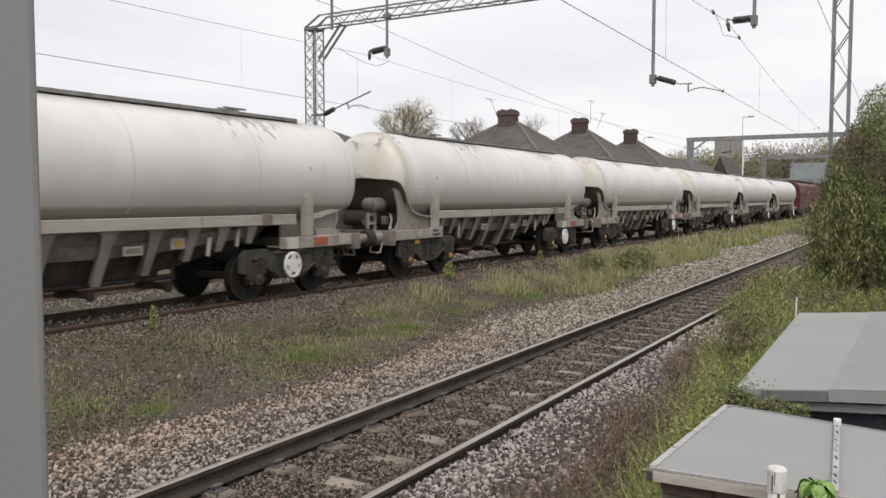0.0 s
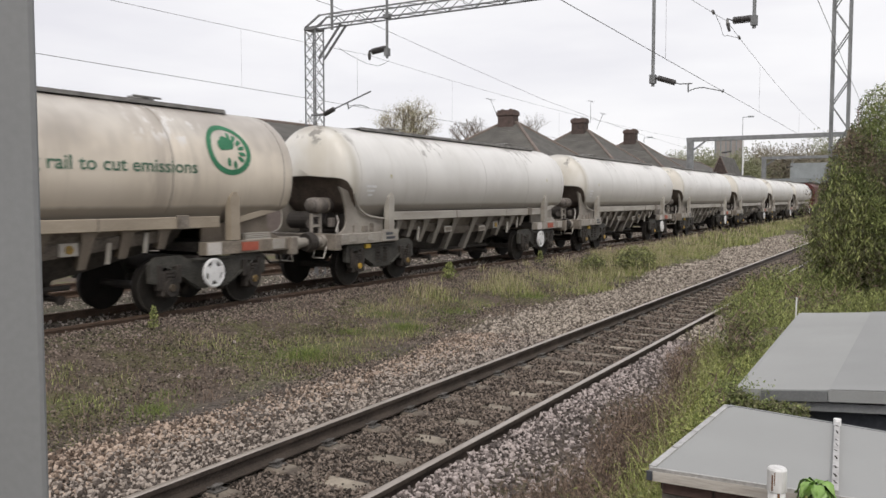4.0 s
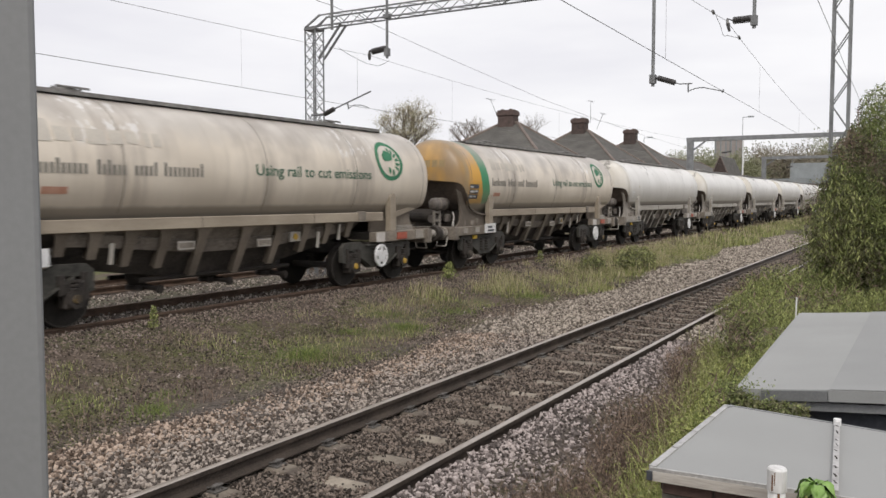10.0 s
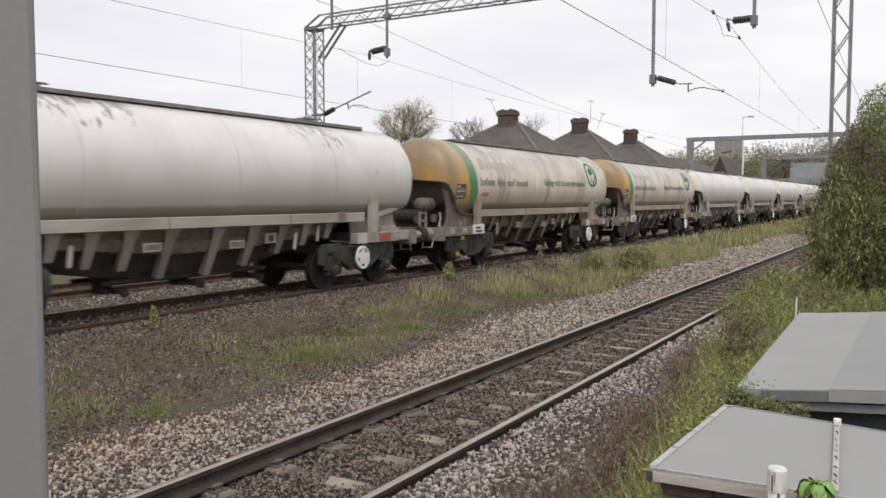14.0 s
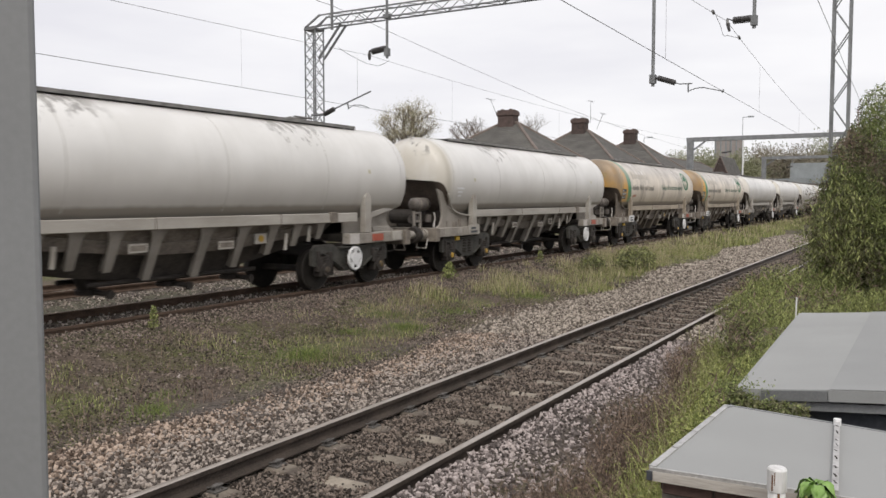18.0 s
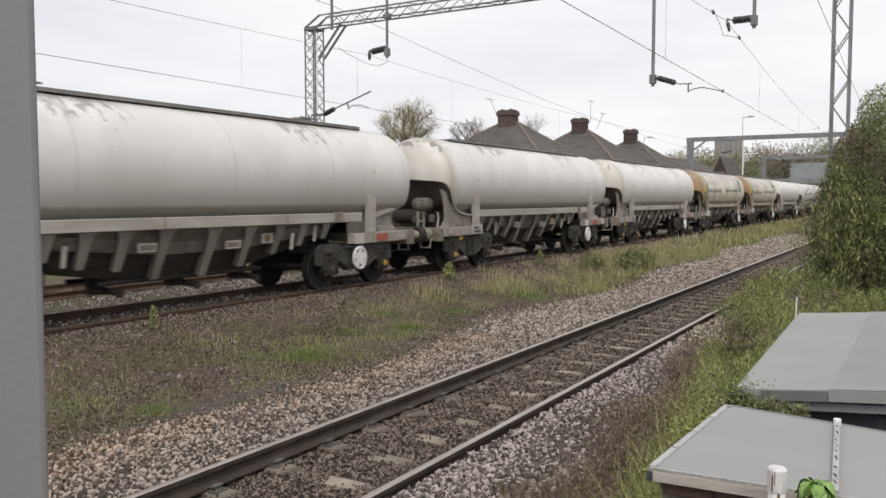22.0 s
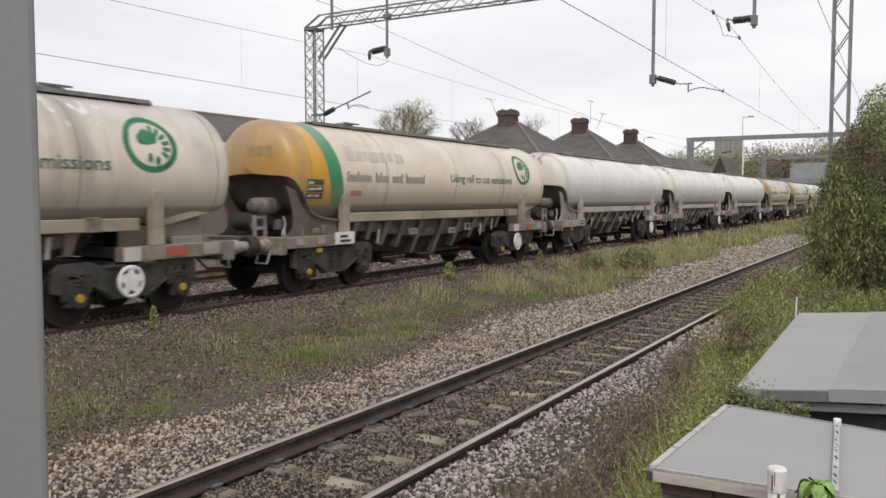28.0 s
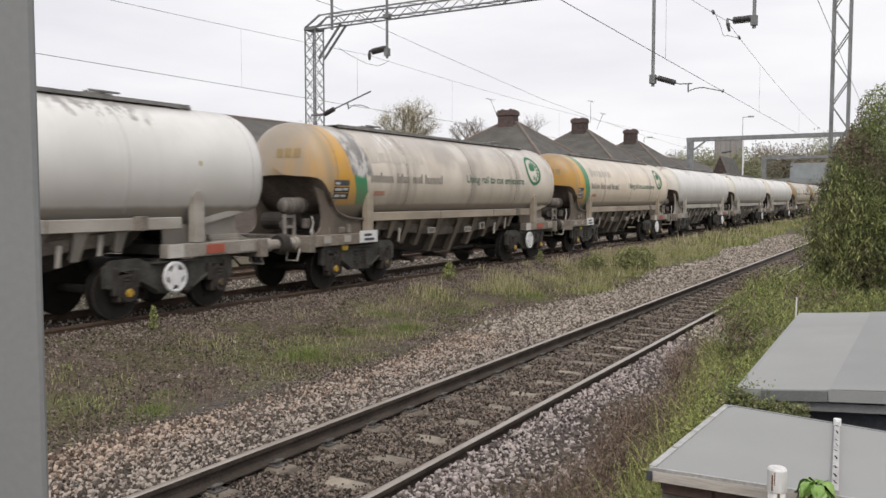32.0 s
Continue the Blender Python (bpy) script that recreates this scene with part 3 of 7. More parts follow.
def build_line(x, z, label, head, clips_to):
    line = tagged(empty("railway_track", x, 0, z), label, "railway track", "", "structure")
    for s in (-1, 1):
        rail_mesh(-25, 330, "rail", head, line, s * 0.7525, 0, M_RAIL_SIDE if head is M_RAIL_TOP else M_RUST_SIDE)
    y = SLEEPER_PHASE
    me, cl = sleeper_mesh(), clip_mesh()
    while y < 62:
        if y > 2.0:
            share("sleeper", me, line, pose(0, y, -0.170, 0, 0, random.uniform(-0.6, 0.6)))
            if y < clips_to:
                for s in (-1, 1):
                    for side in (0, 180):
                        share("rail_clip", cl, line, pose(s * 0.7525, y, -0.168, 0, 0, side))
        y += SLEEPER_GAP
    return line


build_line(NEAR_X, 0.0, "single line with worn rails on dirty concrete sleepers", M_RAIL_TOP, 26)
build_line(FAR_X, FAR_Z, "rusty-railed line under the tank wagons", M_RAIL_RUST, 0)
build_line(-17.1, 0.16, "second far line beyond the tank wagons", M_RAIL_RUST, 0)

# ---- ballast: loose stones, real pieces ----
ICO_T = (1 + 5 ** 0.5) / 2
ICO_V = np.array([(-1, ICO_T, 0), (1, ICO_T, 0), (-1, -ICO_T, 0), (1, -ICO_T, 0), (0, -1, ICO_T), (0, 1, ICO_T), (0, -1, -ICO_T), (0, 1, -ICO_T), (ICO_T, 0, -1), (ICO_T, 0, 1), (-ICO_T, 0, -1), (-ICO_T, 0, 1)]) / 1.9
ICO_F = np.array([(0, 11, 5), (0, 5, 1), (0, 1, 7), (0, 7, 10), (0, 10, 11), (1, 5, 9), (5, 11, 4), (11, 10, 2), (10, 7, 6), (7, 1, 8), (3, 9, 4), (3, 4, 2), (3, 2, 6), (3, 6, 8), (3, 8, 9), (4, 9, 5), (2, 4, 11), (6, 2, 10), (8, 6, 7), (9, 8, 1)])
OCT_V = np.array([(1, 0, 0), (-1, 0, 0), (0, 1, 0), (0, -1, 0), (0, 0, 1), (0, 0, -1)], float)
OCT_F = np.array([(0, 2, 4), (2, 1, 4), (1, 3, 4), (3, 0, 4), (2, 0, 5), (1, 2, 5), (3, 1, 5), (0, 3, 5)])
rng = np.random.default_rng(7)


def turns(k):
    q = rng.normal(size=(k, 4))
    q /= np.linalg.norm(q, axis=1)[:, None]
    w, x, y, z = q.T
    return np.stack([1 - 2 * (y * y + z * z), 2 * (x * y - z * w), 2 * (x * z + y * w), 2 * (x * y + z * w), 1 - 2 * (x * x + z * z), 2 * (y * z - x * w),
                     2 * (x * z - y * w), 2 * (y * z + x * w), 1 - 2 * (x * x + y * y)], 1).reshape(k, 3, 3)


def stones(name, at, size, material, label, fine=True):
    k = len(at)
    bv, bf = (ICO_V, ICO_F) if fine else (OCT_V, OCT_F)
    v = bv[None] * (1 + rng.uniform(-0.34, 0.30, (k, len(bv), 1))) * rng.uniform(0.36, 1.42, (k, 1, 3))
    v = np.einsum("kij,knj->kni", turns(k), v) * size[:, None, None] + at[:, None]
    f = bf[None] + (np.arange(k) * len(bv))[:, None, None]
    return raw(name, v.reshape(-1, 3), f.reshape(-1, 3), material, None, label, "stuff")


def bed_z(x, y):
    return np.interp(x, [a for a, b in PROFILE], [b for a, b in PROFILE])


def scatter(k, x0, x1, y0, y1, power=1.0):
    return np.stack([rng.uniform(x0, x1, k), y0 + (y1 - y0) * rng.uniform(0, 1, k) ** power], 1)


def edge_far(y):
    """Where the clean stone ends at the mossy strip."""
    return -7.05 - 0.35 * np.sin(y * 0.5) - 0.028 * (y - 8)


def build_ballast():
    # outside the sleepers, clean stone
    for x0, x1, mat, lab in ((-8.4, -5.5, M_STONE_PINK, "pinkish tan ballast shoulder"), (-7.1, -5.05, M_STONE_GREY, "grey-brown ballast beside the rail"), (-3.42, -2.25, M_STONE, "pale grey ballast shoulder")):
        for y0, y1, per, size, fine in ((2.5, 6.0, 1350, 0.0205, True), (6.0, 13, 1200, 0.0222, False), (13, 24, 650, 0.029, False), (24, 60, 230, 0.045, False)):
            p = scatter(int((x1 - x0) * (y1 - y0) * per), x0, x1, y0, y1)
            wav = rng.normal(0, 0.18, len(p))
            keep = (p[:, 0] > edge_far(p[:, 1]) + wav) & (p[:, 0] < -2.72 + wav * 0.9 + 0.10 * np.sin(p[:, 1] * 1.3)) & (np.abs(p[:, 0] - NEAR_X) > np.where(p[:, 0] > NEAR_X, 0.80, 0.86))
            share_ = np.interp(p[:, 0], [-7.0, -5.7], [1, 0]) if mat is M_STONE_PINK else np.interp(p[:, 0], [-7.0, -5.7], [0, 1])
            p = p[keep & (rng.uniform(0, 1, len(p)) < share_)]
            z = bed_z(p[:, 0], p[:, 1]) + rng.uniform(-0.012, 0.028, len(p))
            stones("ballast", np.column_stack([p, z]), rng.uniform(0.5, 1.3, len(p)) * size, M_STONE_TAN if y0 > 12 else mat, lab if y0 < 12 else "pale tan ballast further along the line", fine)
    # between the rails, oily and half buried
    for y0, y1, per, size in ((2.5, 11, 1900, 0.018), (11, 20, 1000, 0.021), (20, 45, 420, 0.028)):
        p = scatter(int(1.5 * (y1 - y0) * per), -4.95, -3.55, y0, y1)
        near = np.abs((p[:, 1] - SLEEPER_PHASE + SLEEPER_GAP / 2) % SLEEPER_GAP - SLEEPER_GAP / 2)
        keep = (np.abs(np.abs(p[:, 0] - NEAR_X) - 0.7525) > 0.085) & ((near > 0.12) | (rng.uniform(0, 1, len(p)) < np.interp(p[:, 0] - NEAR_X, [-0.62, -0.42, -0.36, -0.10, -0.04, 0.28, 0.34], [0.15, 0.15, 0.85, 0.85, 0.05, 0.05, 0.9]) * (1.0 if y0 < 10 else 0.2)))
        p, near = p[keep], near[keep]
        z = np.where(near > 0.12, -0.194, -0.176) + rng.uniform(-0.012, 0.022, len(p))
        stones("ballast", np.column_stack([p, z]), rng.uniform(0.5, 1.25, len(p)) * size, M_STONE_OIL, "oily dark ballast between the rails", False)
    # thin old stone by the far line
    for y0, y1, per, size in ((5, 22, 120, 0.033), (22, 60, 36, 0.055)):
        p = scatter(int(10.0 * (y1 - y0) * per), -19.2, -9.2, y0, y1)
        keep = (np.abs(np.abs(p[:, 0] - FAR_X) - 0.7525) > 0.085) & (np.abs(np.abs(p[:, 0] + 17.1) - 0.7525) > 0.085) & (rng.uniform(0, 1, len(p)) < np.interp(p[:, 0], [-15, -11.2, -10.8, -10.2, -9.2], [1, 0.9, 0.7, 0.30, 0.12]))
        p = p[keep]
        z = bed_z(p[:, 0], p[:, 1]) + rng.uniform(-0.012, 0.015, len(p)) + np.where(np.abs(p[:, 0] - FAR_X) < 1.3, 0.02, 0)
        far = p[:, 0] < -11.4
        sz = rng.uniform(0.5, 1.2, len(p)) * size
        stones("ballast", np.column_stack([p, z])[~far], sz[~far] * 0.72, M_STONE_OIL, "old thin ballast beside the wagons' line", False)
        stones("ballast", np.column_stack([p, z])[far], sz[far], M_STONE_GREY, "grey ballast of the far lines", False)


    # gravel banked against the near rail of the wagons' line
    for y0, y1, per, size in ((4.5, 22, 900, 0.019), (22, 60, 260, 0.032)):
        p = scatter(int(1.35 * (y1 - y0) * per), -11.42, -10.07, y0, y1)
        p = p[rng.uniform(0, 1, len(p)) < np.interp(p[:, 0] + 0.2 * np.sin(p[:, 1] * 0.9), [-11.4, -10.8, -10.4, -10.0], [1, 1, 0.6, 0.1])]
        z = bed_z(p[:, 0], p[:, 1]) + rng.uniform(-0.01, 0.012, len(p))
        stones("ballast", np.column_stack([p, z]), rng.uniform(0.5, 1.25, len(p)) * size, M_GRAVEL, "pinkish brown gravel banked against the rail", False)
    # specks of stone sunk in the mossy strip
    p = scatter(52000, -10.9, -6.9, 4.0, 24)
    p = p[p[:, 0] < edge_far(p[:, 1]) + 0.15]
    stones("ballast", np.column_stack([p, bed_z(p[:, 0], p[:, 1]) + rng.uniform(-0.008, 0.006, len(p))]), rng.uniform(0.4, 1.25, len(p)) ** 2 * 0.016, M_STONE_OIL, "small sunk stones in the mossy strip", False)
    q = scatter(20000, 0.0, 1.0, 4.0, 22)
    p = np.column_stack([edge_far(q[:, 1]) + 0.1 - 0.9 * q[:, 0] ** 1.5, q[:, 1]])
    stones("ballast", np.column_stack([p, bed_z(p[:, 0], p[:, 1]) + rng.uniform(-0.008, 0.008, len(p))]), rng.uniform(0.5, 1.2, len(p)) * 0.016, M_STONE_OIL, "dark gravel at the edge of the strip", False)
    p = scatter(240, -10.9, -6.0, 4.0, 20)
    stones("ballast", np.column_stack([p, bed_z(p[:, 0], p[:, 1]) + 0.01]), rng.uniform(0.5, 1.2, len(p)) ** 2 * 0.03, M_STONE, "scattered pale stones", False)


build_ballast()

# ---- the tank wagon ----
R_TANK, Z_TANK = 1.17, 2.52
PITCH = 14.44


def tank_half(z, r=R_TANK):
    """Half width of the shell at height z."""
    if z >= Z_TANK:
        return math.sqrt(max(0.0, r * r - (z - Z_TANK) ** 2))
    return r * max(0.0, 1 - ((Z_TANK - z) / 1.5) ** 2.6)


def tank_section(scale, zb):
    pts = []
    for i in range(21):
        a = math.pi * i / 20
        pts.append((R_TANK * math.cos(a) * scale, Z_TANK + R_TANK * math.sin(a) * scale))
    low = [Z_TANK + (zb - Z_TANK) * i / 8 for i in range(1, 9)]
    left = [(-tank_half(z) * scale, Z_TANK + (z - Z_TANK) * scale) for z in low]
    arch = 0.0 if zb > 2.05 else -0.05
    bottom = [(left[-1][0] * 0.6, left[-1][1] + arch * scale), (-left[-1][0] * 0.6, left[-1][1] + arch * scale)]
    right = [(-x, z) for x, z in left[::-1]]
    return pts + left + bottom + right


REAR_DISH = ((0.20, -6.215), (0.30, -6.20), (0.50, -6.165), (0.70, -6.105), (0.85, -6.03), (0.93, -5.96), (0.975, -5.88), (0.995, -5.78))


def tank_shell():
    sec = [(y, k, zb) for (k, y), zb in zip(REAR_DISH, (2.45, 2.44, 2.43, 2.44, 2.42, 2.36, 2.24, 2.11))]
    sec += [(-5.69, 1, 1.96), (-5.50, 1, 1.75), (-5.2, 1, 1.59), (-4.75, 1, 1.5)]
    sec += [(y, 1, 1.5) for y in (-3.5, -2.0, -0.5, 1.0, 2.5, 4.0, 5.0)] + [(5.6, 1, 1.58), (6.15, 1, 1.70), (6.40, 1, 1.77)]
    sec += [(6.53, 0.98, 1.8), (6.62, 0.94, 1.82), (6.68, 0.87, 1.84), (6.74, 0.72, 1.86), (6.79, 0.5, 1.88), (6.81, 0.15, 1.9)]
    bm = bmesh.new()
    rows = [[bm.verts.new((x, y, z)) for x, z in tank_section(s, zb)] for y, s, zb in sec]
    k = len(rows[0])
    for a, b in zip(rows, rows[1:]):
        for i in range(k):
            bm.faces.new((a[i], a[(i + 1) % k], b[(i + 1) % k], b[i]))
    bm.faces.new(rows[0][::-1])
    bm.faces.new(rows[-1])
    bmesh.ops.recalc_face_normals(bm, faces=bm.faces[:])
    return bm


def ring_seam(y, grow=0.003, w=0.02):
    """A weld seam round the shell from sill to sill."""
    pts = [(tank_half(z), z) for z in np.linspace(1.75, Z_TANK, 7)[:-1]] + tank_section(1, 1.5)[:21] + [(-tank_half(z), z) for z in np.linspace(Z_TANK, 1.75, 7)[1:]]
    bm = bmesh.new()
    rows = []
    for yy, g in ((y - w, 0.0), (y - w * 0.5, grow), (y + w * 0.5, grow), (y + w, 0.0)):
        rows.append([bm.verts.new((x * (1 + g), yy, Z_TANK + (z - Z_TANK) * (1 + g))) for x, z in pts])
    for a, b in zip(rows, rows[1:]):
        for i in range(len(pts) - 1):
            bm.faces.new((a[i], a[i + 1], b[i + 1], b[i]))
    bmesh.ops.recalc_face_normals(bm, faces=bm.faces[:])
    return bm


def on_shell(bm, outline, lift=0.006, side=1):
    """A thin film with an outline of (y, z), laid on the shell's side."""
    bm.faces.new([bm.verts.new((side * (tank_half(z) + lift), y, z)) for y, z in outline])
    return bm


def film_grid(bm, y0, y1, z0, z1, lift=0.006, nz=6):
    rows = [[bm.verts.new((tank_half(z) + lift, y, z)) for y in (y0, y1)] for z in np.linspace(z0, z1, nz)]
    for a, b in zip(rows, rows[1:]):
        bm.faces.new((a[0], a[1], b[1], b[0]))
    return bm


def film_ring(bm, cy, cz, r0, r1, a0, a1, lift, seg=28, squash=1.0):
    rows = []
    for i in range(seg + 1):
        a = radians(a0 + (a1 - a0) * i / seg)
        rows.append([bm.verts.new((tank_half(cz + r * math.sin(a) * squash) + lift, cy + r * math.cos(a), cz + r * math.sin(a) * squash)) for r in (r0, r1)])
    for a, b in zip(rows, rows[1:]):
        bm.faces.new((a[0], a[1], b[1], b[0]))
    return bm


def lettering(text, size, y0, z0, wide, lift=0.008):
    """Painted words wrapped on the shell, from y0 to y0 + wide, on the base line z0."""
    cu = bpy.data.curves.new("letters", "FONT")
    cu.body, cu.size, cu.resolution_u, cu.offset = text, 1.0, 3, 0.012
    tmp = bpy.data.objects.new("letters", cu)
    scene.collection.objects.link(tmp)
    bpy.context.view_layer.update()
    me = tmp.evaluated_get(bpy.context.evaluated_depsgraph_get()).to_mesh()
    bm = bmesh.new()
    bm.from_mesh(me)
    bpy.data.objects.remove(tmp)
    w = max(v.co.x for v in bm.verts)
    for cut in (0.15, 0.3, 0.45, 0.6):
        bmesh.ops.bisect_plane(bm, geom=bm.verts[:] + bm.edges[:] + bm.faces[:], plane_co=(0, cut, 0), plane_no=(0, 1, 0))
    for v in bm.verts:
        y, z = y0 + v.co.x / w * wide, z0 + v.co.y * size
        v.co = (tank_half(z) + lift, y, z)
    return bm


M_EMBLEM = surf("green_emblem_paint", (0.012, 0.13, 0.058), (0.045, 0.22, 0.11), 0.6, 0, 2.5, 30, 0)
M_GREEN_INK = surf("green_lettering_paint", (0.03, 0.10, 0.06), (0.085, 0.18, 0.12), 0.6, 0, 2.5, 30, 0)
M_GREY_INK = surf("grey_lettering_paint", (0.13, 0.125, 0.11), (0.30, 0.285, 0.25), 0.6, 0, 2.0, 30, 0)
M_GHOST = surf("faded_lettering_ghost", (0.47, 0.435, 0.385), (0.60, 0.555, 0.48), 0.6, 0, 2.5, 30, 0)
M_BLACK_PANEL = surf("black_data_panel", (0.03, 0.034, 0.045), (0.07, 0.074, 0.085), 0.5, 0, 6, 40, 0)
M_PANEL_MARK = surf("white_data_marks", (0.42, 0.42, 0.41), (0.58, 0.58, 0.57), 0.6, 0, 9, 40, 0)
M_BLUE_GHOST = surf("faded_blue_mark", (0.24, 0.175, 0.09), (0.36, 0.26, 0.12), 0.6, 0, 4, 30, 0)
M_EQUIP = surf("dusty_brown_vessel", (0.065, 0.056, 0.05), (0.23, 0.205, 0.185), 0.7, 0.1, 4, 30, 0.2)
M_LABEL = surf("pale_yellow_label", (0.36, 0.33, 0.17), (0.58, 0.54, 0.33), 0.6, 0, 20, 60, 0.0)
M_CAB_YELLOW = surf("chipped_yellow_paint", (0.30, 0.19, 0.02), (0.55, 0.37, 0.04), 0.6, 0, 9, 50, 0.1)
M_BOGIE = surf("greenish_grey_bogie_grime", (0.02, 0.02, 0.017), (0.088, 0.083, 0.072), 0.8, 0.1, 4, 30, 0.3)
M_WHEEL = surf("brown_wheel_steel", (0.010, 0.009, 0.008), (0.034, 0.029, 0.025), 0.7, 0.4, 4, 40, 0.2)
M_TREAD = surf("worn_tyre_edge", (0.035, 0.032, 0.028), (0.11, 0.10, 0.09), 0.5, 0.5, 4, 40, 0.05)


def build_wheelset(parent, y):
    ws = new("wheelset")
    ws.parent = parent
    ws.matrix_basis = pose(0, y, 0.46)
    bm = bmesh.new()
    rod(bm, (-1.08, 0, 0), (1.08, 0, 0), 0.075, 12)
    part("axle", bm, M_STEEL_DARK, ws)
    for s in (-1, 1):
        bm = bmesh.new()
        rod(bm, (s * 0.685, 0, 0), (s * 0.715, 0, 0), 0.49, 28)
        rod(bm, (s * 0.715, 0, 0), (s * 0.82, 0, 0), 0.462, 28)
        rod(bm, (s * 0.80, 0, 0), (s * 0.838, 0, 0), 0.446, 28, 0.43)
        rod(bm, (s * 0.80, 0, 0), (s * 0.90, 0, 0), 0.13, 14)
        for i in range(6):
            a = math.tau * i / 6
            rod(bm, (s * 0.845, 0.27 * math.cos(a), 0.27 * math.sin(a)), (s * 0.852, 0.27 * math.cos(a), 0.27 * math.sin(a)), 0.035, 8)
        wh = part("wheel", bm, M_WHEEL, ws)
        part("tyre_edge", rod(bmesh.new(), (s * 0.815, 0, 0), (s * 0.825, 0, 0), 0.461, 28), M_TREAD, wh, "thin worn bright tyre edge")
    return ws


def build_bogie(parent, y, front):
    """A low-track-force bogie: cast side frames, springs, axle boxes."""
    for s in (-1, 1):
        o = [(-1.38, 0.56), (-1.38, 0.88), (-1.24, 0.99), (-0.72, 1.0), (-0.5, 0.90), (0.5, 0.90), (0.72, 1.0), (1.24, 0.99), (1.38, 0.88), (1.38, 0.56), (1.21, 0.52), (1.17, 0.80), (0.80, 0.82), (0.72, 0.62), (0.38, 0.38), (-0.38, 0.38), (-0.72, 0.62), (-0.80, 0.82), (-1.17, 0.80), (-1.21, 0.52)]
        x0, x1 = (0.96, 1.06) if s > 0 else (-1.06, -0.96)
        part("side_frame", slab_yz(bmesh.new(), [(a + y, b) for a, b in o], x0, x1), M_BOGIE, parent)
        part("frame_flange", bar(bmesh.new(), (s * 1.04, y - 0.5, 0.91), (s * 1.04, y + 0.5, 0.91), 0.16, 0.03), M_BOGIE, parent)
        for a in (-1, 1):
            part("frame_flange", bar(bmesh.new(), (s * 1.06, y + a * 0.36, 0.43), (s * 1.06, y + a * 1.0, 0.80), 0.10, 0.03), M_BOGIE, parent)
        bm = bmesh.new()
        for i in (-0.15, 0.15):
            for k in range(5):
                rod(bm, (s * 1.03, y + i, 0.50 + k * 0.075), (s * 1.03, y + i, 0.54 + k * 0.075), 0.095, 12)
        part("spring_nest", bm, M_STEEL_DARK, parent)
        for a in (-1.0, 1.0):
            bm = bmesh.new()
            box(bm, s * 1.0 - 0.11, s * 1.0 + 0.11, y + a - 0.17, y + a + 0.17, 0.30, 0.74, 0.03)
            rod(bm, (s * 1.10, y + a, 0.46), (s * 1.16, y + a, 0.46), 0.15, 16)
            ab = part("axle_box", bm, M_STEEL_DARK, parent)
            bm = bmesh.new()
            rod(bm, (s * 1.16, y + a, 0.46), (s * 1.185, y + a, 0.46), 0.072, 14, 0.06)
            part("end_cap", bm, M_YELLOW_CAP, ab, "dirty yellow bearing cap")
            bm = bmesh.new()
            box(bm, s * 1.03 - 0.07, s * 1.03 + 0.07, y + a * 1.19 - 0.05, y + a * 1.19 + 0.05, 0.42, 0.87, 0.015)
            part("pedestal", bm, M_STEEL_DARK, parent)
            bm = bmesh.new()
            box(bm, s * 1.03 - 0.09, s * 1.03 + 0.09, y + a * 0.80 - 0.07, y + a * 0.80 + 0.05, 0.52, 0.84, 0.015)
            part("pedestal", bm, M_STEEL_DARK, parent)
            bm = bmesh.new()
            for k in range(3):
                rod(bm, (s * 1.09, y + a, 0.60 + k * 0.06), (s * 1.09, y + a, 0.635 + k * 0.06), 0.085, 12)
            part("axle_spring", bm, M_STEEL_DARK, parent)
    bm = bmesh.new()
    box(bm, -0.98, 0.98, y - 0.28, y + 0.28, 0.66, 0.96, 0.03)
    part("bolster", bm, M_STEEL_DARK, parent)
    bm = bmesh.new()
    for a in (-0.45, 0.45):
        rod(bm, (-0.85, y + a, 0.42), (0.85, y + a, 0.42), 0.04, 8)
        for s in (-1, 1):
            box(bm, s * 0.75 - 0.06, s * 0.75 + 0.06, y + a - 0.02, y + a + 0.10, 0.28, 0.60, 0.01)
    part("brake_rigging", bm, M_STEEL_DARK, parent)
    return [build_wheelset(parent, y + a) for a in (-1.0, 1.0)]


def handwheel(parent, y):
    """A white parking-brake wheel: rim, hub and five broad spokes."""
    hw = new("brake_handwheel")
    bm = bmesh.new()
    seg, c = 28, Vector((1.26, y, 0.66))
    rows = []
    for i in range(seg):
        a = math.tau * i / seg
        rows.append([bm.verts.new((c.x + dx, c.y + 0.94 * r * math.cos(a), c.z + r * math.sin(a))) for dx, r in ((-0.02, 0.212), (0.02, 0.216), (0.03, 0.238), (0.02, 0.264), (-0.02, 0.264))])
    for i in range(seg):
        a, b = rows[i], rows[(i + 1) % seg]
        for j in range(5):
            bm.faces.new((a[j], a[(j + 1) % 5], b[(j + 1) % 5], b[j]))
    rod(bm, (c.x - 0.05, c.y, c.z), (c.x + 0.03, c.y, c.z), 0.140, 20)
    for i in range(5):
        a = math.tau * i / 5 + 0.3
        bar(bm, (c.x, c.y + 0.05 * math.cos(a), c.z + 0.05 * math.sin(a)), (c.x + 0.01, c.y + 0.215 * math.cos(a), c.z + 0.228 * math.sin(a)), 0.11, 0.03, (1, 0, 0))
    me = bpy.data.meshes.new("brake_handwheel")
    bm.to_mesh(me)
    bm.free()
    me.materials.append(M_WHITE)
    bpy.data.objects.remove(hw)
    hw = new("brake_handwheel", me)
    hw.parent = parent
    hw["label"] = "white five-spoked parking brake wheel"
    bm = bmesh.new()
    rod(bm, (0.9, y, 0.66), (1.22, y, 0.66), 0.03, 8)
    part("spindle", bm, M_STEEL_DARK, hw)


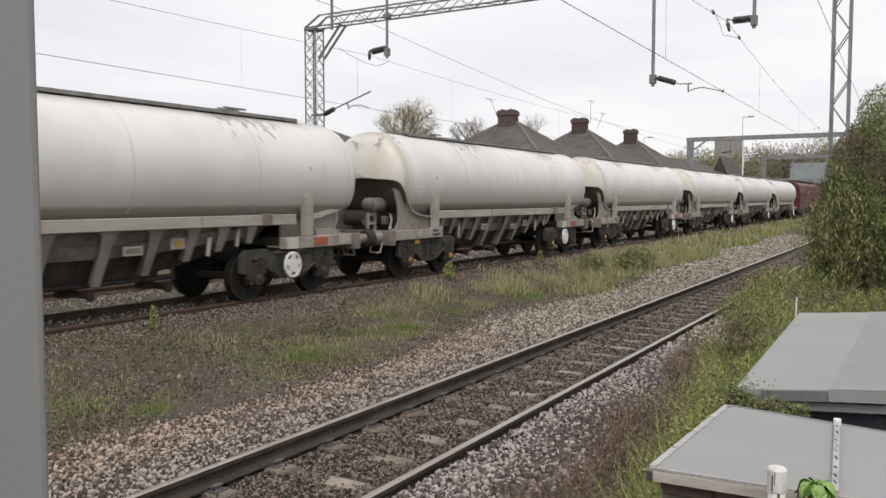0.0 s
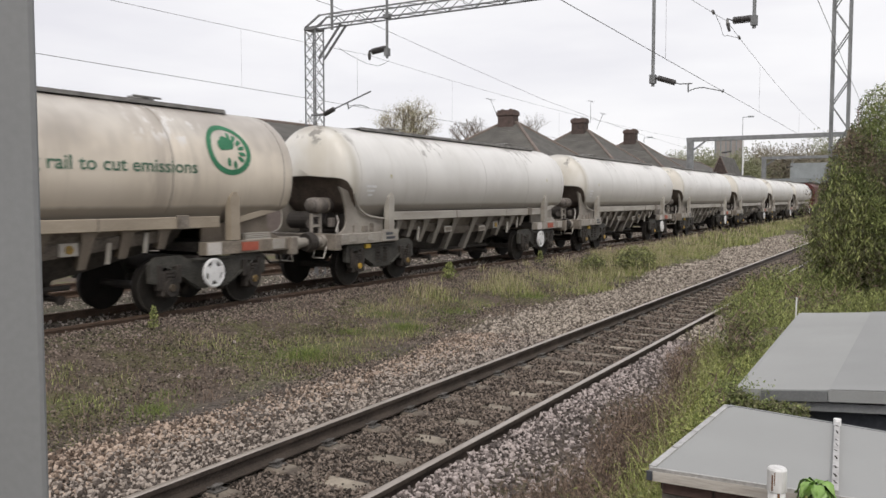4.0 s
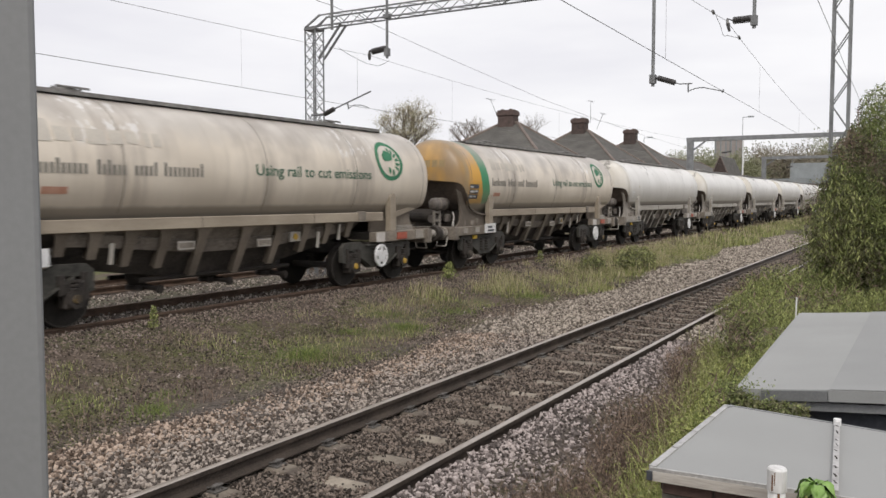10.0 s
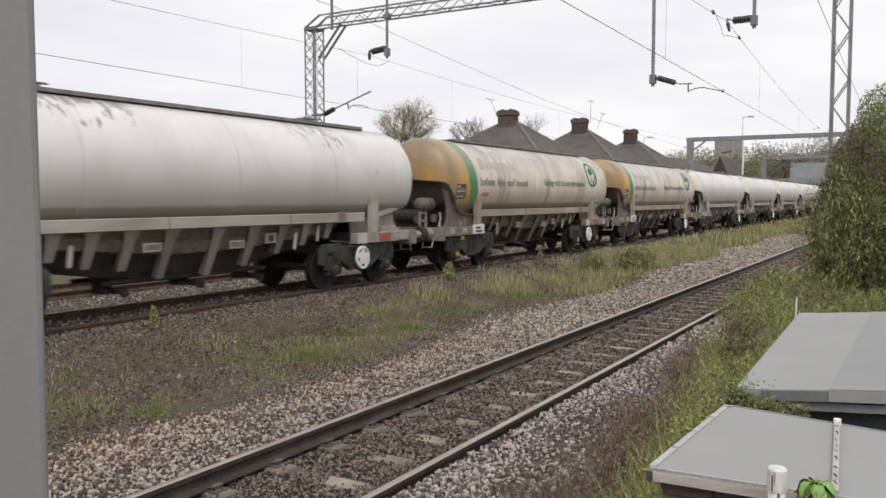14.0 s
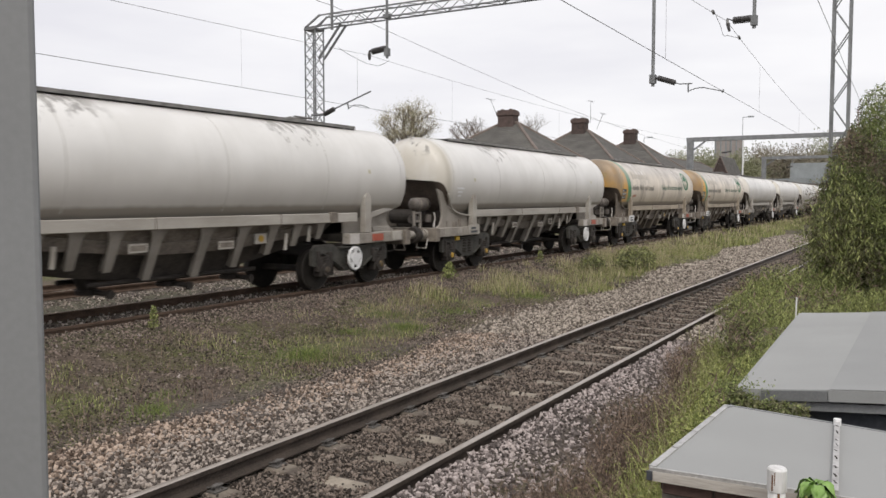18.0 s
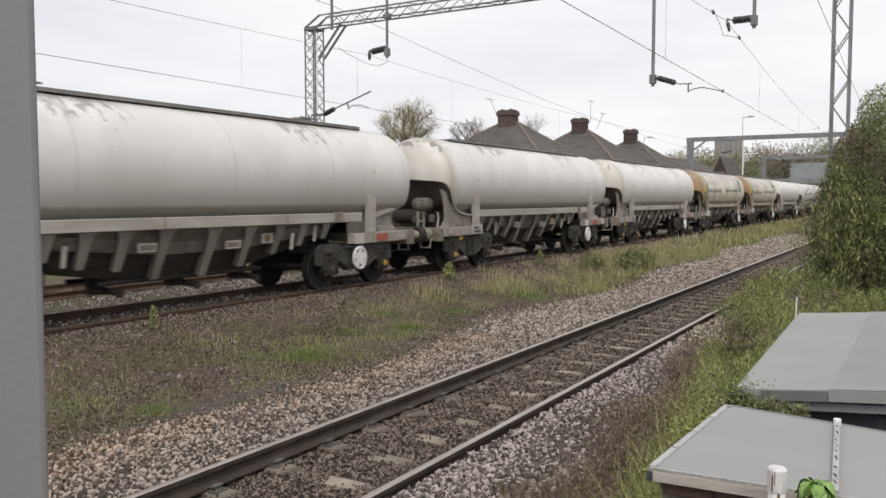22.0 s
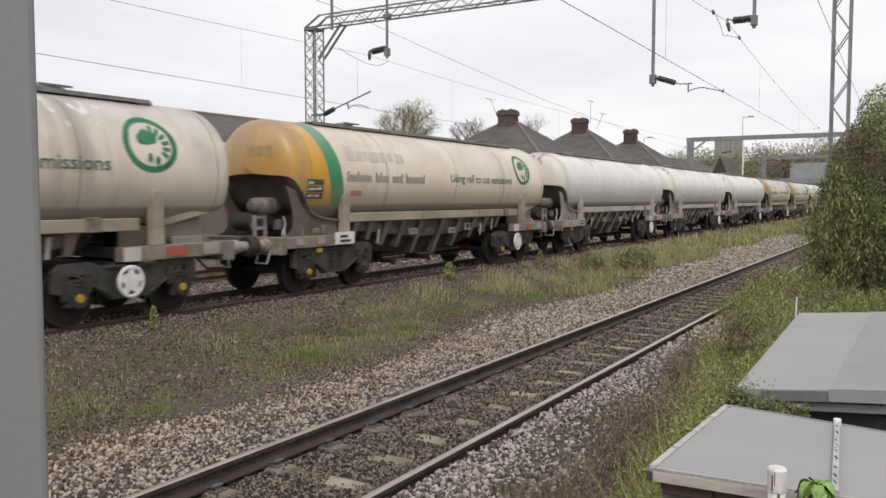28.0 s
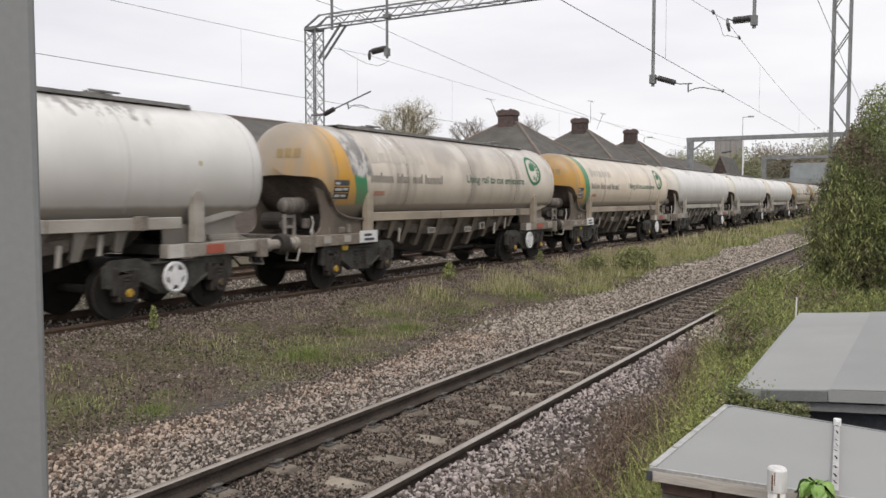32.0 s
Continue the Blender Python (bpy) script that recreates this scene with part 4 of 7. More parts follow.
RIBS = (-3.75, -3.15, -2.47, -1.75, -0.9, 0.2, 1.13, 1.96, 2.68, 3.42)
RIB_LOW = (1.10, 1.02, 0.86, 0.78, 0.58, 0.55, 0.66, 0.86, 1.0, 1.12)


def build_wagon(cream, torn=False, clean=False):
    wg = empty("tank_wagon")
    sill_m, rib_m = (M_SILL_TAN, M_RIB_TAN) if cream else (M_SILL, M_RIB)
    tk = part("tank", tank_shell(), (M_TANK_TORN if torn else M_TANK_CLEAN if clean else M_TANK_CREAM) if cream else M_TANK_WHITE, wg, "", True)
    # rear bottom faces take a dark brown that paints in their shade
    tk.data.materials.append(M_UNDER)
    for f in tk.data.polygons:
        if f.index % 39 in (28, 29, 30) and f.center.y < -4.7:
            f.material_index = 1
    for y in (-5.54, -2.72, 0.58, 3.50, 6.30):
        part("weld_seam", ring_seam(y, 0.0022, 0.010), M_SEAM_CREAM if cream else M_SEAM_WHITE, wg, "", True)
    # catwalk along the top
    cw = part("catwalk", one_box(-0.40, 0.40, -4.55, 5.45, 3.695, 3.712), M_WALK, wg, "dark grating catwalk")
    for s in (-1, 1):
        part("toe_board", one_box(s * 0.40 - 0.015, s * 0.40 + 0.015, -4.55, 5.45, 3.655, 3.722), M_WALK, cw)
    for y in np.arange(-4.3, 5.5, 1.4):
        part("support", one_box(-0.36, 0.36, y - 0.03, y + 0.03, 3.58, 3.694), M_WALK, cw)
    for y in (-3.0, 3.7):
        bm = bmesh.new()
        rod(bm, (0, y, 3.69), (0, y, 3.775), 0.27, 18)
        rod(bm, (0, y, 3.775), (0, y, 3.805), 0.24, 18, 0.16)
        for i in range(6):
            a = math.tau * i / 6
            rod(bm, (0.29 * math.cos(a), y + 0.29 * math.sin(a), 3.70), (0.29 * math.cos(a), y + 0.29 * math.sin(a), 3.80), 0.025, 6)
        rod(bm, (0.30, y - 0.3, 3.79), (0.30, y + 0.3, 3.79), 0.02, 6)
        part("hatch", bm, M_WALK, wg, "bolted round loading hatch")
    # sills, hopper, ribs
    for s in (-1, 1):
        part("sill", one_box(s * 1.06 - 0.05, s * 1.06 + 0.05, -4.34, 4.60, 1.465, 1.672, 0.012), sill_m, wg, "dusty tan side sill" if cream else "grimy white side sill")
        for y in (-1.05, 2.05):
            part("sill_joint", one_box(s * 1.06 - 0.056, s * 1.06 + 0.056, y - 0.010, y + 0.010, 1.46, 1.676), M_FRAME, wg)
    bm = bmesh.new()
    for s in (-1, 1):
        slabs = [(-4.3, 1.15), (-2.3, 0.72), (-0.6, 0.50), (0.7, 0.50), (2.2, 0.78), (3.9, 1.18)]
        top = [bm.verts.new((s * 0.98, y, 1.5)) for y, z in slabs]
        low = [bm.verts.new((s * (0.30 + 0.42 * (z - 0.5)), y, z)) for y, z in slabs]
        for i in range(len(slabs) - 1):
            bm.faces.new((top[i], top[i + 1], low[i + 1], low[i]))
        if s < 0:
            first_low, first_top = low, top
        else:
            for i in range(len(slabs) - 1):
                bm.faces.new((low[i], low[i + 1], first_low[i + 1], first_low[i]))
            bm.faces.new((top[0], low[0], first_low[0], first_top[0]))
            bm.faces.new((top[-1], low[-1], first_low[-1], first_top[-1]))
    bmesh.ops.recalc_face_normals(bm, faces=bm.faces[:])
    part("hopper", bm, M_HOPPER, wg, "dusty sloping discharge hopper, darkened for shade")
    for y in (-1.6, 0.1, 1.7):
        bm = bmesh.new()
        rod(bm, (0, y, 0.72), (0, y, 0.40), 0.24, 16, 0.15)
        rod(bm, (0, y, 0.44), (0, y, 0.36), 0.2, 16)
        rod(bm, (0.1, y, 0.42), (0.50, y + 0.08, 0.38), 0.05, 10)
        rod(bm, (0.47, y + 0.08, 0.38), (0.53, y + 0.09, 0.375), 0.08, 12)
        part("outlet_valve", bm, M_STEEL_DARK, wg)
    for s in (-1, 1):
        for y, z in zip(RIBS, RIB_LOW):
            bm = bmesh.new()
            x_low = 0.60 + 0.50 * (z - 0.5)
            rows = []
            for u, w in ((0.0, 0.31), (0.03, 0.23), (0.08, 0.17), (0.16, 0.128), (0.28, 0.108), (1.0, 0.075)):
                cx, cz = 1.05 + (x_low - 1.05) * u, 1.50 + (z - 1.50) * u
                rows.append([bm.verts.new((s * (cx + dx), y + ww, cz)) for ww, dx in ((-w, 0.0), (w, 0.0), (w, -0.035), (-w, -0.035))])
            for p, q in zip(rows, rows[1:]):
                for i in range(4):
                    bm.faces.new((p[i], p[(i + 1) % 4], q[(i + 1) % 4], q[i]))
            bm.faces.new(rows[0])
            bm.faces.new(rows[-1][::-1])
            slab_xz(bm, [(s * 1.01, 1.5), (s * (x_low - 0.03), z + 0.01), (s * (x_low - 0.2), z + 0.03), (s * 0.85, 1.5)], y - 0.012, y + 0.012)
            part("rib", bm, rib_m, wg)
        # paler panels paint the slope that catches light, against the darkened hopper behind
        for ya, yb in zip(RIBS, RIBS[1:]):
            bm, bm2 = bmesh.new(), bmesh.new()
            rows, wall = [], []
            for y in (ya + 0.02, yb - 0.02):
                zc = float(np.interp(abs(y), [0.9, 3.5], [1.12, 1.36]))
                zl = float(np.interp(y, RIBS, RIB_LOW))
                xo = 1.05 - (0.45 - 0.50 * (zl - 0.5)) * (1.5 - zc) / (1.5 - zl) - 0.075
                wall.append([bm2.verts.new((s * xx, y, zz)) for xx, zz in ((0.99, 1.50), (xo - 0.005, zc + 0.08), (xo - 0.035, zc + 0.08), (0.96, 1.50))])
                rows.append([bm.verts.new((s * (xo + dx), y, zc + dz)) for dx, dz in ((-0.03, -0.11), (0.05, 0.10), (-0.02, 0.13), (-0.10, -0.09))])
            for bb, rr in ((bm, rows), (bm2, wall)):
                for i in range(4):
                    bb.faces.new((rr[0][i], rr[0][(i + 1) % 4], rr[1][(i + 1) % 4], rr[1][i]))
                bb.faces.new(rr[0][::-1])
                bb.faces.new(rr[1])
                bmesh.ops.recalc_face_normals(bb, faces=bb.faces[:])
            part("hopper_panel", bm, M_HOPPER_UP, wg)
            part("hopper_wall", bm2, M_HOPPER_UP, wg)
        bm = bmesh.new()
        rod(bm, (s * 0.40, -1.9, 0.56), (s * 0.40, 2.0, 0.56), 0.045, 10)
        part("discharge_pipe", bm, M_STEEL_DARK, wg, "long low discharge pipe")
        for y, z in ((-1.32, 1.18), (0.66, 1.14)):
            dp = part("data_plate", one_box(s * 0.98 - 0.01, s * 0.98 + 0.01, y - 0.19, y + 0.19, z - 0.09, z + 0.06, 0, None), M_SILL, wg, "small white-edged data plate")
            part("plate_face", one_box(s * 0.98 - 0.014, s * 0.98 + 0.014, y - 0.16, y + 0.16, z - 0.062, z + 0.032), M_FRAME, dp)
        # white brake levers
        for y, z in ((-2.86, 1.05), (2.32, 1.06), (3.05, 1.2)):
            bm = bmesh.new()
            bar(bm, (s * 1.0, y, z + 0.22), (s * 0.98, y - 0.03, z - 0.12), 0.07, 0.03, (1, 0, 0))
            part("lever", bm, M_SILL, wg)
        bm = bmesh.new()
        box(bm, s * 0.90 - 0.02, s * 0.90 + 0.02, 1.50, 1.82, 1.10, 1.30)
        ch = part("changeover_plate", bm, M_SILL, wg, "grey plate with a yellow dial")
        bm = bmesh.new()
        rod(bm, (s * 0.92, 1.66, 1.20), (s * 0.935, 1.66, 1.20), 0.07, 14)
        part("dial", bm, M_YELLOW_CAP, ch, "yellow dial")
        # straps from the end beams up the shell
        for y in (-4.32, 4.95):
            bm = bmesh.new()
            zs = np.linspace(1.22, 2.12, 10)
            rows = []
            for z in zs:
                w = 0.115 if z < 2.0 else 0.10 * math.sqrt(max(0.0, 1 - ((z - 2.0) / 0.125) ** 2)) + 0.02
                x = 1.15
                rows.append([bm.verts.new((s * xx, y + ww, z)) for xx, ww in ((x - 0.14, -w), (x + 0.008, -w), (x + 0.008, w), (x - 0.14, w))])
            for a, b in zip(rows, rows[1:]):
                for i in range(4):
                    bm.faces.new((a[i], a[(i + 1) % 4], b[(i + 1) % 4], b[i]))
            bm.faces.new(rows[-1])
            bmesh.ops.recalc_face_normals(bm, faces=bm.faces[:])
            part("saddle_strap", bm, sill_m, wg, "welded support strap")
    # end underframes
    for e in (-1, 1):
        y_in, y_out = (4.08, 6.5) if e < 0 else (4.22, 6.55)
        for s in (-1, 1):
            lo, hi = sorted((e * y_in, e * y_out))
            part("end_beam", one_box(s * 1.06 - 0.10, s * 1.06 + 0.10, lo, hi, 0.965, 1.205, 0.01), M_BEAM_TAN if cream else M_BEAM, wg)
            if e > 0:
                part("marker_plate", one_box(s * 1.175 - 0.012, s * 1.175 + 0.012, 4.24, 4.56, 0.975, 1.195), M_PLATE, wg, "whitewashed end plate")
                part("marker_plate", one_box(s * 1.175 - 0.012, s * 1.175 + 0.012, 5.10, 5.52, 1.01, 1.17), M_RED, wg, "faded red plate")
                part("marker_plate", one_box(s * 1.175 - 0.012, s * 1.175 + 0.012, 5.92, 6.28, 1.0, 1.20), M_SILL, wg)
                part("junction_box", one_box(s * 1.10 - 0.04, s * 1.10 + 0.04, 3.60, 3.86, 1.46, 1.70, 0.01), M_FRAME, wg)
            else:
                pl = part("marker_plate", one_box(s * 1.175 - 0.012, s * 1.175 + 0.012, -4.75, -4.08, 0.99, 1.26), M_WHITE if cream else M_SILL, wg, "white number panel with barred marks")
                if s > 0:
                    for k in range(2):
                        part("mark", one_box(1.188, 1.192, -4.6, -4.22 - 0.1 * k, 1.03 + 0.1 * k, 1.09 + 0.1 * k), M_BLACK_PANEL, pl)
                for y in (-5.9, -5.2):
                    part("marker_plate", one_box(s * 1.165 - 0.008, s * 1.165 + 0.008, y - 0.12, y + 0.12, 1.03, 1.18), M_SILL, wg)
            bm = bmesh.new()
            tip = 7.38 if e > 0 else 7.055
            rod(bm, (s * 0.865, e * 6.60, 1.06), (s * 0.865, e * (tip - 0.36), 1.06), 0.14, 18)
            rod(bm, (s * 0.865, e * (tip - 0.38), 1.06), (s * 0.865, e * (tip - 0.12), 1.06), 0.105, 18)
            bf = part("buffer", bm, M_BEAM, wg, "pale grimy buffer housing")
            bm = bmesh.new()
            rod(bm, (s * 0.865, e * (tip - 0.12), 1.06), (s * 0.865, e * tip, 1.06), 0.19, 20, 0.225)
            part("buffer_head", bm, M_STEEL_DARK, bf)
            # curved end web between beam and shell
            if e < 0:
                o = [(-6.12, 2.26), (-6.00, 2.06), (-5.90, 1.80), (-5.86, 1.55), (-5.89, 1.38), (-5.99, 1.27), (-6.18, 1.20), (-4.45, 1.20), (-4.45, 1.50), (-4.85, 1.54), (-5.15, 1.61), (-5.42, 1.76), (-5.64, 1.98), (-5.80, 2.16)]
                x0, x1 = sorted((s * 0.93, s * 0.985))
            else:
                o = [(4.4, 1.20), (6.5, 1.20), (6.25, 1.29), (6.12, 1.42), (6.10, 1.72), (5.6, 1.60), (5.0, 1.54), (4.4, 1.54)]
                x0, x1 = sorted((s * 0.80, s * 0.86))
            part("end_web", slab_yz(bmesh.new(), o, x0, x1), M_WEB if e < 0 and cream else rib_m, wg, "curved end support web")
        for s in (-1, 1):
            if e > 0:
                bm = bmesh.new()
                for k in range(4):
                    box(bm, s * 0.98 - 0.04 - 0.01 * k, s * 0.98 + 0.04 - 0.01 * k, 5.35, 6.05, 1.205 + 0.035 * k, 1.225 + 0.035 * k)
                part("step_grating", bm, M_SILL, wg, "white slatted step")
                part("shell_lip", bar(bmesh.new(), (s * 0.98, 4.95, 1.54), (s * 0.93, 6.3, 1.80), 0.05, 0.11), sill_m, wg)
            else:
                bm = bmesh.new()
                lip = [(1.14, -5.80, 2.12), (1.11, -5.71, 1.99), (1.08, -5.60, 1.86), (1.05, -5.46, 1.74), (1.04, -5.27, 1.645), (1.035, -5.02, 1.58), (1.035, -4.70, 1.54), (1.035, -4.42, 1.52)]
                rings = [[bm.verts.new((s * x + a, y, z + b)) for a, b in ((-0.025, -0.02), (0.025, -0.02), (0.025, 0.02), (-0.025, 0.02))] for x, y, z in lip]
                for a, b in zip(rings, rings[1:]):
                    for i in range(4):
                        bm.faces.new((a[i], a[(i + 1) % 4], b[(i + 1) % 4], b[i]))
                bm.faces.new(rings[0])
                bm.faces.new(rings[-1])
                bmesh.ops.recalc_face_normals(bm, faces=bm.faces[:])
                part("shell_lip", bm, M_WEB if cream else sill_m, wg, "curved lip under the tank end")
        lo, hi = sorted((e * 6.40, e * 6.60))
        part("headstock", one_box(-1.25, 1.25, lo, hi, 0.86, 1.22, 0.015), M_FRAME, wg)
        lo, hi = sorted((e * 4.3, e * 6.4))
        part("deck", one_box(-0.96, 0.96, lo, hi, 1.02, 1.19), M_HOPPER, wg)
        # near-black bulkhead: the recess's shade is put into its colour
        lo, hi = sorted((e * 5.35, e * 5.42))
        part("bulkhead", one_box(-0.8, 0.8, lo, hi, 1.19, 1.75), M_STEEL_DARK, wg)
        bm = bmesh.new()
        rod(bm, (0, e * 6.6, 1.0), (0, 7.38 if e > 0 else -7.055, 0.98), 0.05, 8)
        rod(bm, (0.12, e * 6.6, 0.95), (0.14, e * 6.95, 0.62), 0.025, 8)
        rod(bm, (0.14, e * 6.95, 0.62), (0.05, 7.37 if e > 0 else -7.05, 0.60), 0.025, 8)
        part("coupling", bm, M_STEEL_DARK, wg)
        for s in (-1, 1):
            bm = bmesh.new()
            rod(bm, (s * 1.0, e * 6.62, 0.95), (s * 1.0, e * 6.72, 0.70), 0.016, 6)
            rod(bm, (s * 1.0, e * 6.72, 0.70), (s * 0.70, e * 6.72, 0.70), 0.016, 6)
            rod(bm, (s * 0.70, e * 6.72, 0.70), (s * 0.70, e * 6.62, 0.95), 0.016, 6)
            part("shunter_step", bm, M_SILL, wg, "bent white handrail below the headstock")
    # vessels and frame below the rear dome
    bm = bmesh.new()
    rod(bm, (0.52, -6.56, 1.84), (0.52, -5.98, 1.84), 0.175, 20)
    for y, r0, r1 in ((-6.60, 0.12, 0.175), (-5.94, 0.175, 0.12)):
        rod(bm, (0.52, y - 0.04, 1.84), (0.52, y + 0.04, 1.84), r0, 20, r1)
    vessel = part("air_reservoir", bm, M_EQUIP, wg, "dusty cylindrical air reservoir", True)
    for y in (-6.42, -6.12):
        part("strap", rod(bmesh.new(), (0.52, y - 0.015, 1.84), (0.52, y + 0.015, 1.84), 0.184, 20), M_FRAME, vessel)
    bm = bmesh.new()
    rod(bm, (0.55, -5.9, 1.50), (-0.6, -5.9, 1.50), 0.2, 16)
    part("air_reservoir", bm, M_STEEL_DARK, wg)
    part("air_reservoir", rod(bmesh.new(), (0.30, -6.35, 1.43), (0.30, -5.85, 1.43), 0.11, 16), M_EQUIP, wg, "small dusty air cylinder")
    for y in (-6.56, -6.26):
        part("frame_post", one_box(0.50, 0.555, y - 0.03, y + 0.03, 1.19, 1.66), M_RIB, wg, "pale steel angle post")
    for z in (1.36, 1.58):
        part("frame_rail", one_box(0.505, 0.55, -6.53, -6.29, z, z + 0.06), M_RIB, wg)
    part("valve_case", one_box(0.50, 0.66, -6.02, -5.86, 1.34, 1.56, 0.02), M_EQUIP, wg, "small grey valve case")
    part("air_hose", polyline(bmesh.new(), [(0.82, -6.02, 1.62), (0.84, -5.99, 1.46), (0.83, -6.03, 1.34), (0.84, -6.09, 1.26), (0.83, -6.04, 1.21), (0.82, -5.98, 1.26), (0.83, -6.02, 1.36)], 0.018, 6), M_PLATE, wg, "looped pale air hose")
    part("brake_valve", rod(bmesh.new(), (0.95, -5.62, 1.22), (0.95, -5.62, 1.38), 0.05, 8), M_FRAME, wg)
    part("brake_valve", one_box(0.93, 1.02, -5.3, -5.1, 1.22, 1.36, 0.01), M_FRAME, wg)
    part("brake_valve", one_box(0.93, 1.02, -4.98, -4.86, 1.22, 1.42, 0.01), M_FRAME, wg)
    # faded marks on the rear dish
    if cream:
        for x0, x1 in ((0.62, 0.45), (0.40, 0.23), (0.18, 0.0)):
            bm = bmesh.new()
            vs = []
            for x, z in ((x0, 2.88), (x0, 3.08), (x1, 3.08), (x1, 2.88)):
                k = math.hypot(x, z - Z_TANK) / R_TANK
                vs.append(bm.verts.new((x, float(np.interp(k, [a for a, b in REAR_DISH], [b for a, b in REAR_DISH])) - 0.012, z)))
            bm.faces.new(vs)
            part("faded_mark", bm, M_BLUE_GHOST, wg, "faded blue mark on the end")
    # paint marks on the shell
    if cream:
        bm = lettering("Using rail to cut emissions", 0.31, 0.25, 2.44, 3.78)
        pieces = {}
        for f in bm.faces:
            at = f.calc_center_median().y
            for word, (a, b) in enumerate(((0.2, 1.04), (1.04, 1.66), (1.66, 2.05), (2.05, 2.65), (2.65, 4.2))):
                if a <= at < b:
                    pieces.setdefault(word, []).append([v.co.copy() for v in f.verts])
        bm.free()
        for word in sorted(pieces):
            bm = bmesh.new()
            for loop in pieces[word]:
                bm.faces.new([bm.verts.new(c) for c in loop])
            bmesh.ops.remove_doubles(bm, verts=bm.verts[:], dist=1e-5)
            part("lettering", bm, M_GREEN_INK, wg, "green painted word " + ("Using", "rail", "to", "cut", "emissions")[word])
        # the owner's name, as plain thin bars in four groups
        for y0, y1, tall in ((-4.30, -3.36, (0, 4)), (-3.22, -2.66, (0, 2)), (-2.52, -2.04, (4,)), (-1.93, -1.03, (0, 8))):
            k = round((y1 - y0) / 0.098)
            for i in range(k):
                y = y0 + (y1 - y0) * i / k
                part("name_bar", film_grid(bmesh.new(), y, y + 0.055, 2.37, 2.60 if i in tall else 2.53, 0.008, 4), M_GREY_INK, wg)
        for i, (a, b) in enumerate(((0, 0.30), (0.36, 0.62), (0.68, 0.84), (0.90, 1.25), (1.31, 1.55), (1.62, 1.84), (1.98, 2.10), (2.16, 2.32))):
            part("faded_mark", film_grid(bmesh.new(), -4.25 + a, -4.25 + b, 2.84 + (i % 3) * 0.02, 3.08 if i else 3.18, 0.007), M_GHOST, wg, "ghost of removed lettering")
        bm = bmesh.new()
        film_grid(bm, -5.66, -5.12, 2.28, 2.40, 0.006)
        film_grid(bm, -5.66, -5.12, 2.13, 2.25, 0.006)
        film_grid(bm, -5.66, -5.12, 1.99, 2.11, 0.006)
        dp = part("data_panel", bm, M_BLACK_PANEL, wg, "three black data panels with white marks")
        bm = bmesh.new()
        for y0, y1, z0 in ((-5.62, -5.46, 2.30), (-5.62, -5.38, 2.165), (-5.34, -5.18, 2.175), (-5.62, -5.44, 2.025), (-5.40, -5.22, 2.025)):
            film_grid(bm, y0, y1, z0, z0 + 0.055, 0.010, 3)
        part("mark", bm, M_PANEL_MARK, dp)
        bm = bmesh.new()
        film_grid(bm, -4.15, -3.72, 2.06, 2.17, 0.007)
        part("faded_mark", bm, M_RED_FADED, wg, "faded red label")
        bm = bmesh.new()
        film_ring(bm, 4.86, 2.89, 0.425, 0.54, 150, 390, 0.008, 28, 0.86)
        film_ring(bm, 4.86, 2.89, 0.445, 0.54, 30, 150, 0.008, 28, 0.86)
        lg = part("round_emblem", bm, M_EMBLEM, wg, "green ring emblem with a cloud and drops")
        bm = bmesh.new()
        for dy, dz, r in ((-0.18, 0.08, 0.09), (-0.09, 0.14, 0.10), (0.02, 0.11, 0.10), (-0.08, 0.06, 0.07)):
            film_ring(bm, 4.88 + dy, 2.90 + dz, 0.0, r * 1.08, 0, 360, 0.008 + r * 0.01, 16)
        part("cloud", bm, M_EMBLEM, lg)
        for a in (80, 57, 34, 11, -12, -35):
            bm = bmesh.new()
            ca, sa = math.cos(radians(a)), math.sin(radians(a))
            pts = []
            for k, w in ((0.21, 0.022), (0.29, 0.04), (0.365, 0.034)):
                pts.append((k, w))
            ring = [(k * ca - w * sa, k * sa + w * ca) for k, w in pts] + [(k * ca + w * sa, k * sa - w * ca) for k, w in pts[::-1]]
            on_shell(bm, [(4.88 + u, 2.88 + v * 0.92) for u, v in ring], 0.010)
            part("ray", bm, M_EMBLEM, lg)
        for dy, dz in ((-0.05, -0.20), (0.10, -0.25)):
            part("drop", film_ring(bmesh.new(), 4.86 + dy, 2.87 + dz, 0.0, 0.045, 0, 360, 0.009, 10, 1.8), M_EMBLEM, lg)
    else:
        bm = bmesh.new()
        film_grid(bm, -4.39, -4.32, 2.48, 2.57, 0.007)
        part("label", bm, M_LABEL, wg, "small pale yellow warning label")
        bm = bmesh.new()
        for k in range(3):
            film_grid(bm, -5.35 + 0.05 * k, -4.95 - 0.06 * k, 2.25 - k * 0.10, 2.30 - k * 0.10, 0.007, 3)
        part("faded_mark", bm, M_WHITE, wg, "white painted data marks")
        bm = bmesh.new()
        film_grid(bm, 4.95, 5.02, 2.57, 2.66, 0.007)
        part("label", bm, M_LABEL, wg, "small pale yellow warning label")
    handwheel(wg, 4.29)
    part("release_handle", one_box(1.06, 1.12, -5.32, -5.12, 0.84, 0.95, 0.01), M_CAB_YELLOW, wg, "small yellow release handle")
    build_bogie(wg, -4.62, False)
    build_bogie(wg, 4.44, True)
    return wg


M_SEAM_WHITE = surf("white_weld_seam", (0.42, 0.40, 0.365), (0.58, 0.565, 0.53), 0.6, 0, 4, 40, 0.1)
M_SEAM_CREAM = surf("cream_weld_seam", (0.10, 0.085, 0.07), (0.30, 0.26, 0.21), 0.6, 0, 4, 40, 0.1)


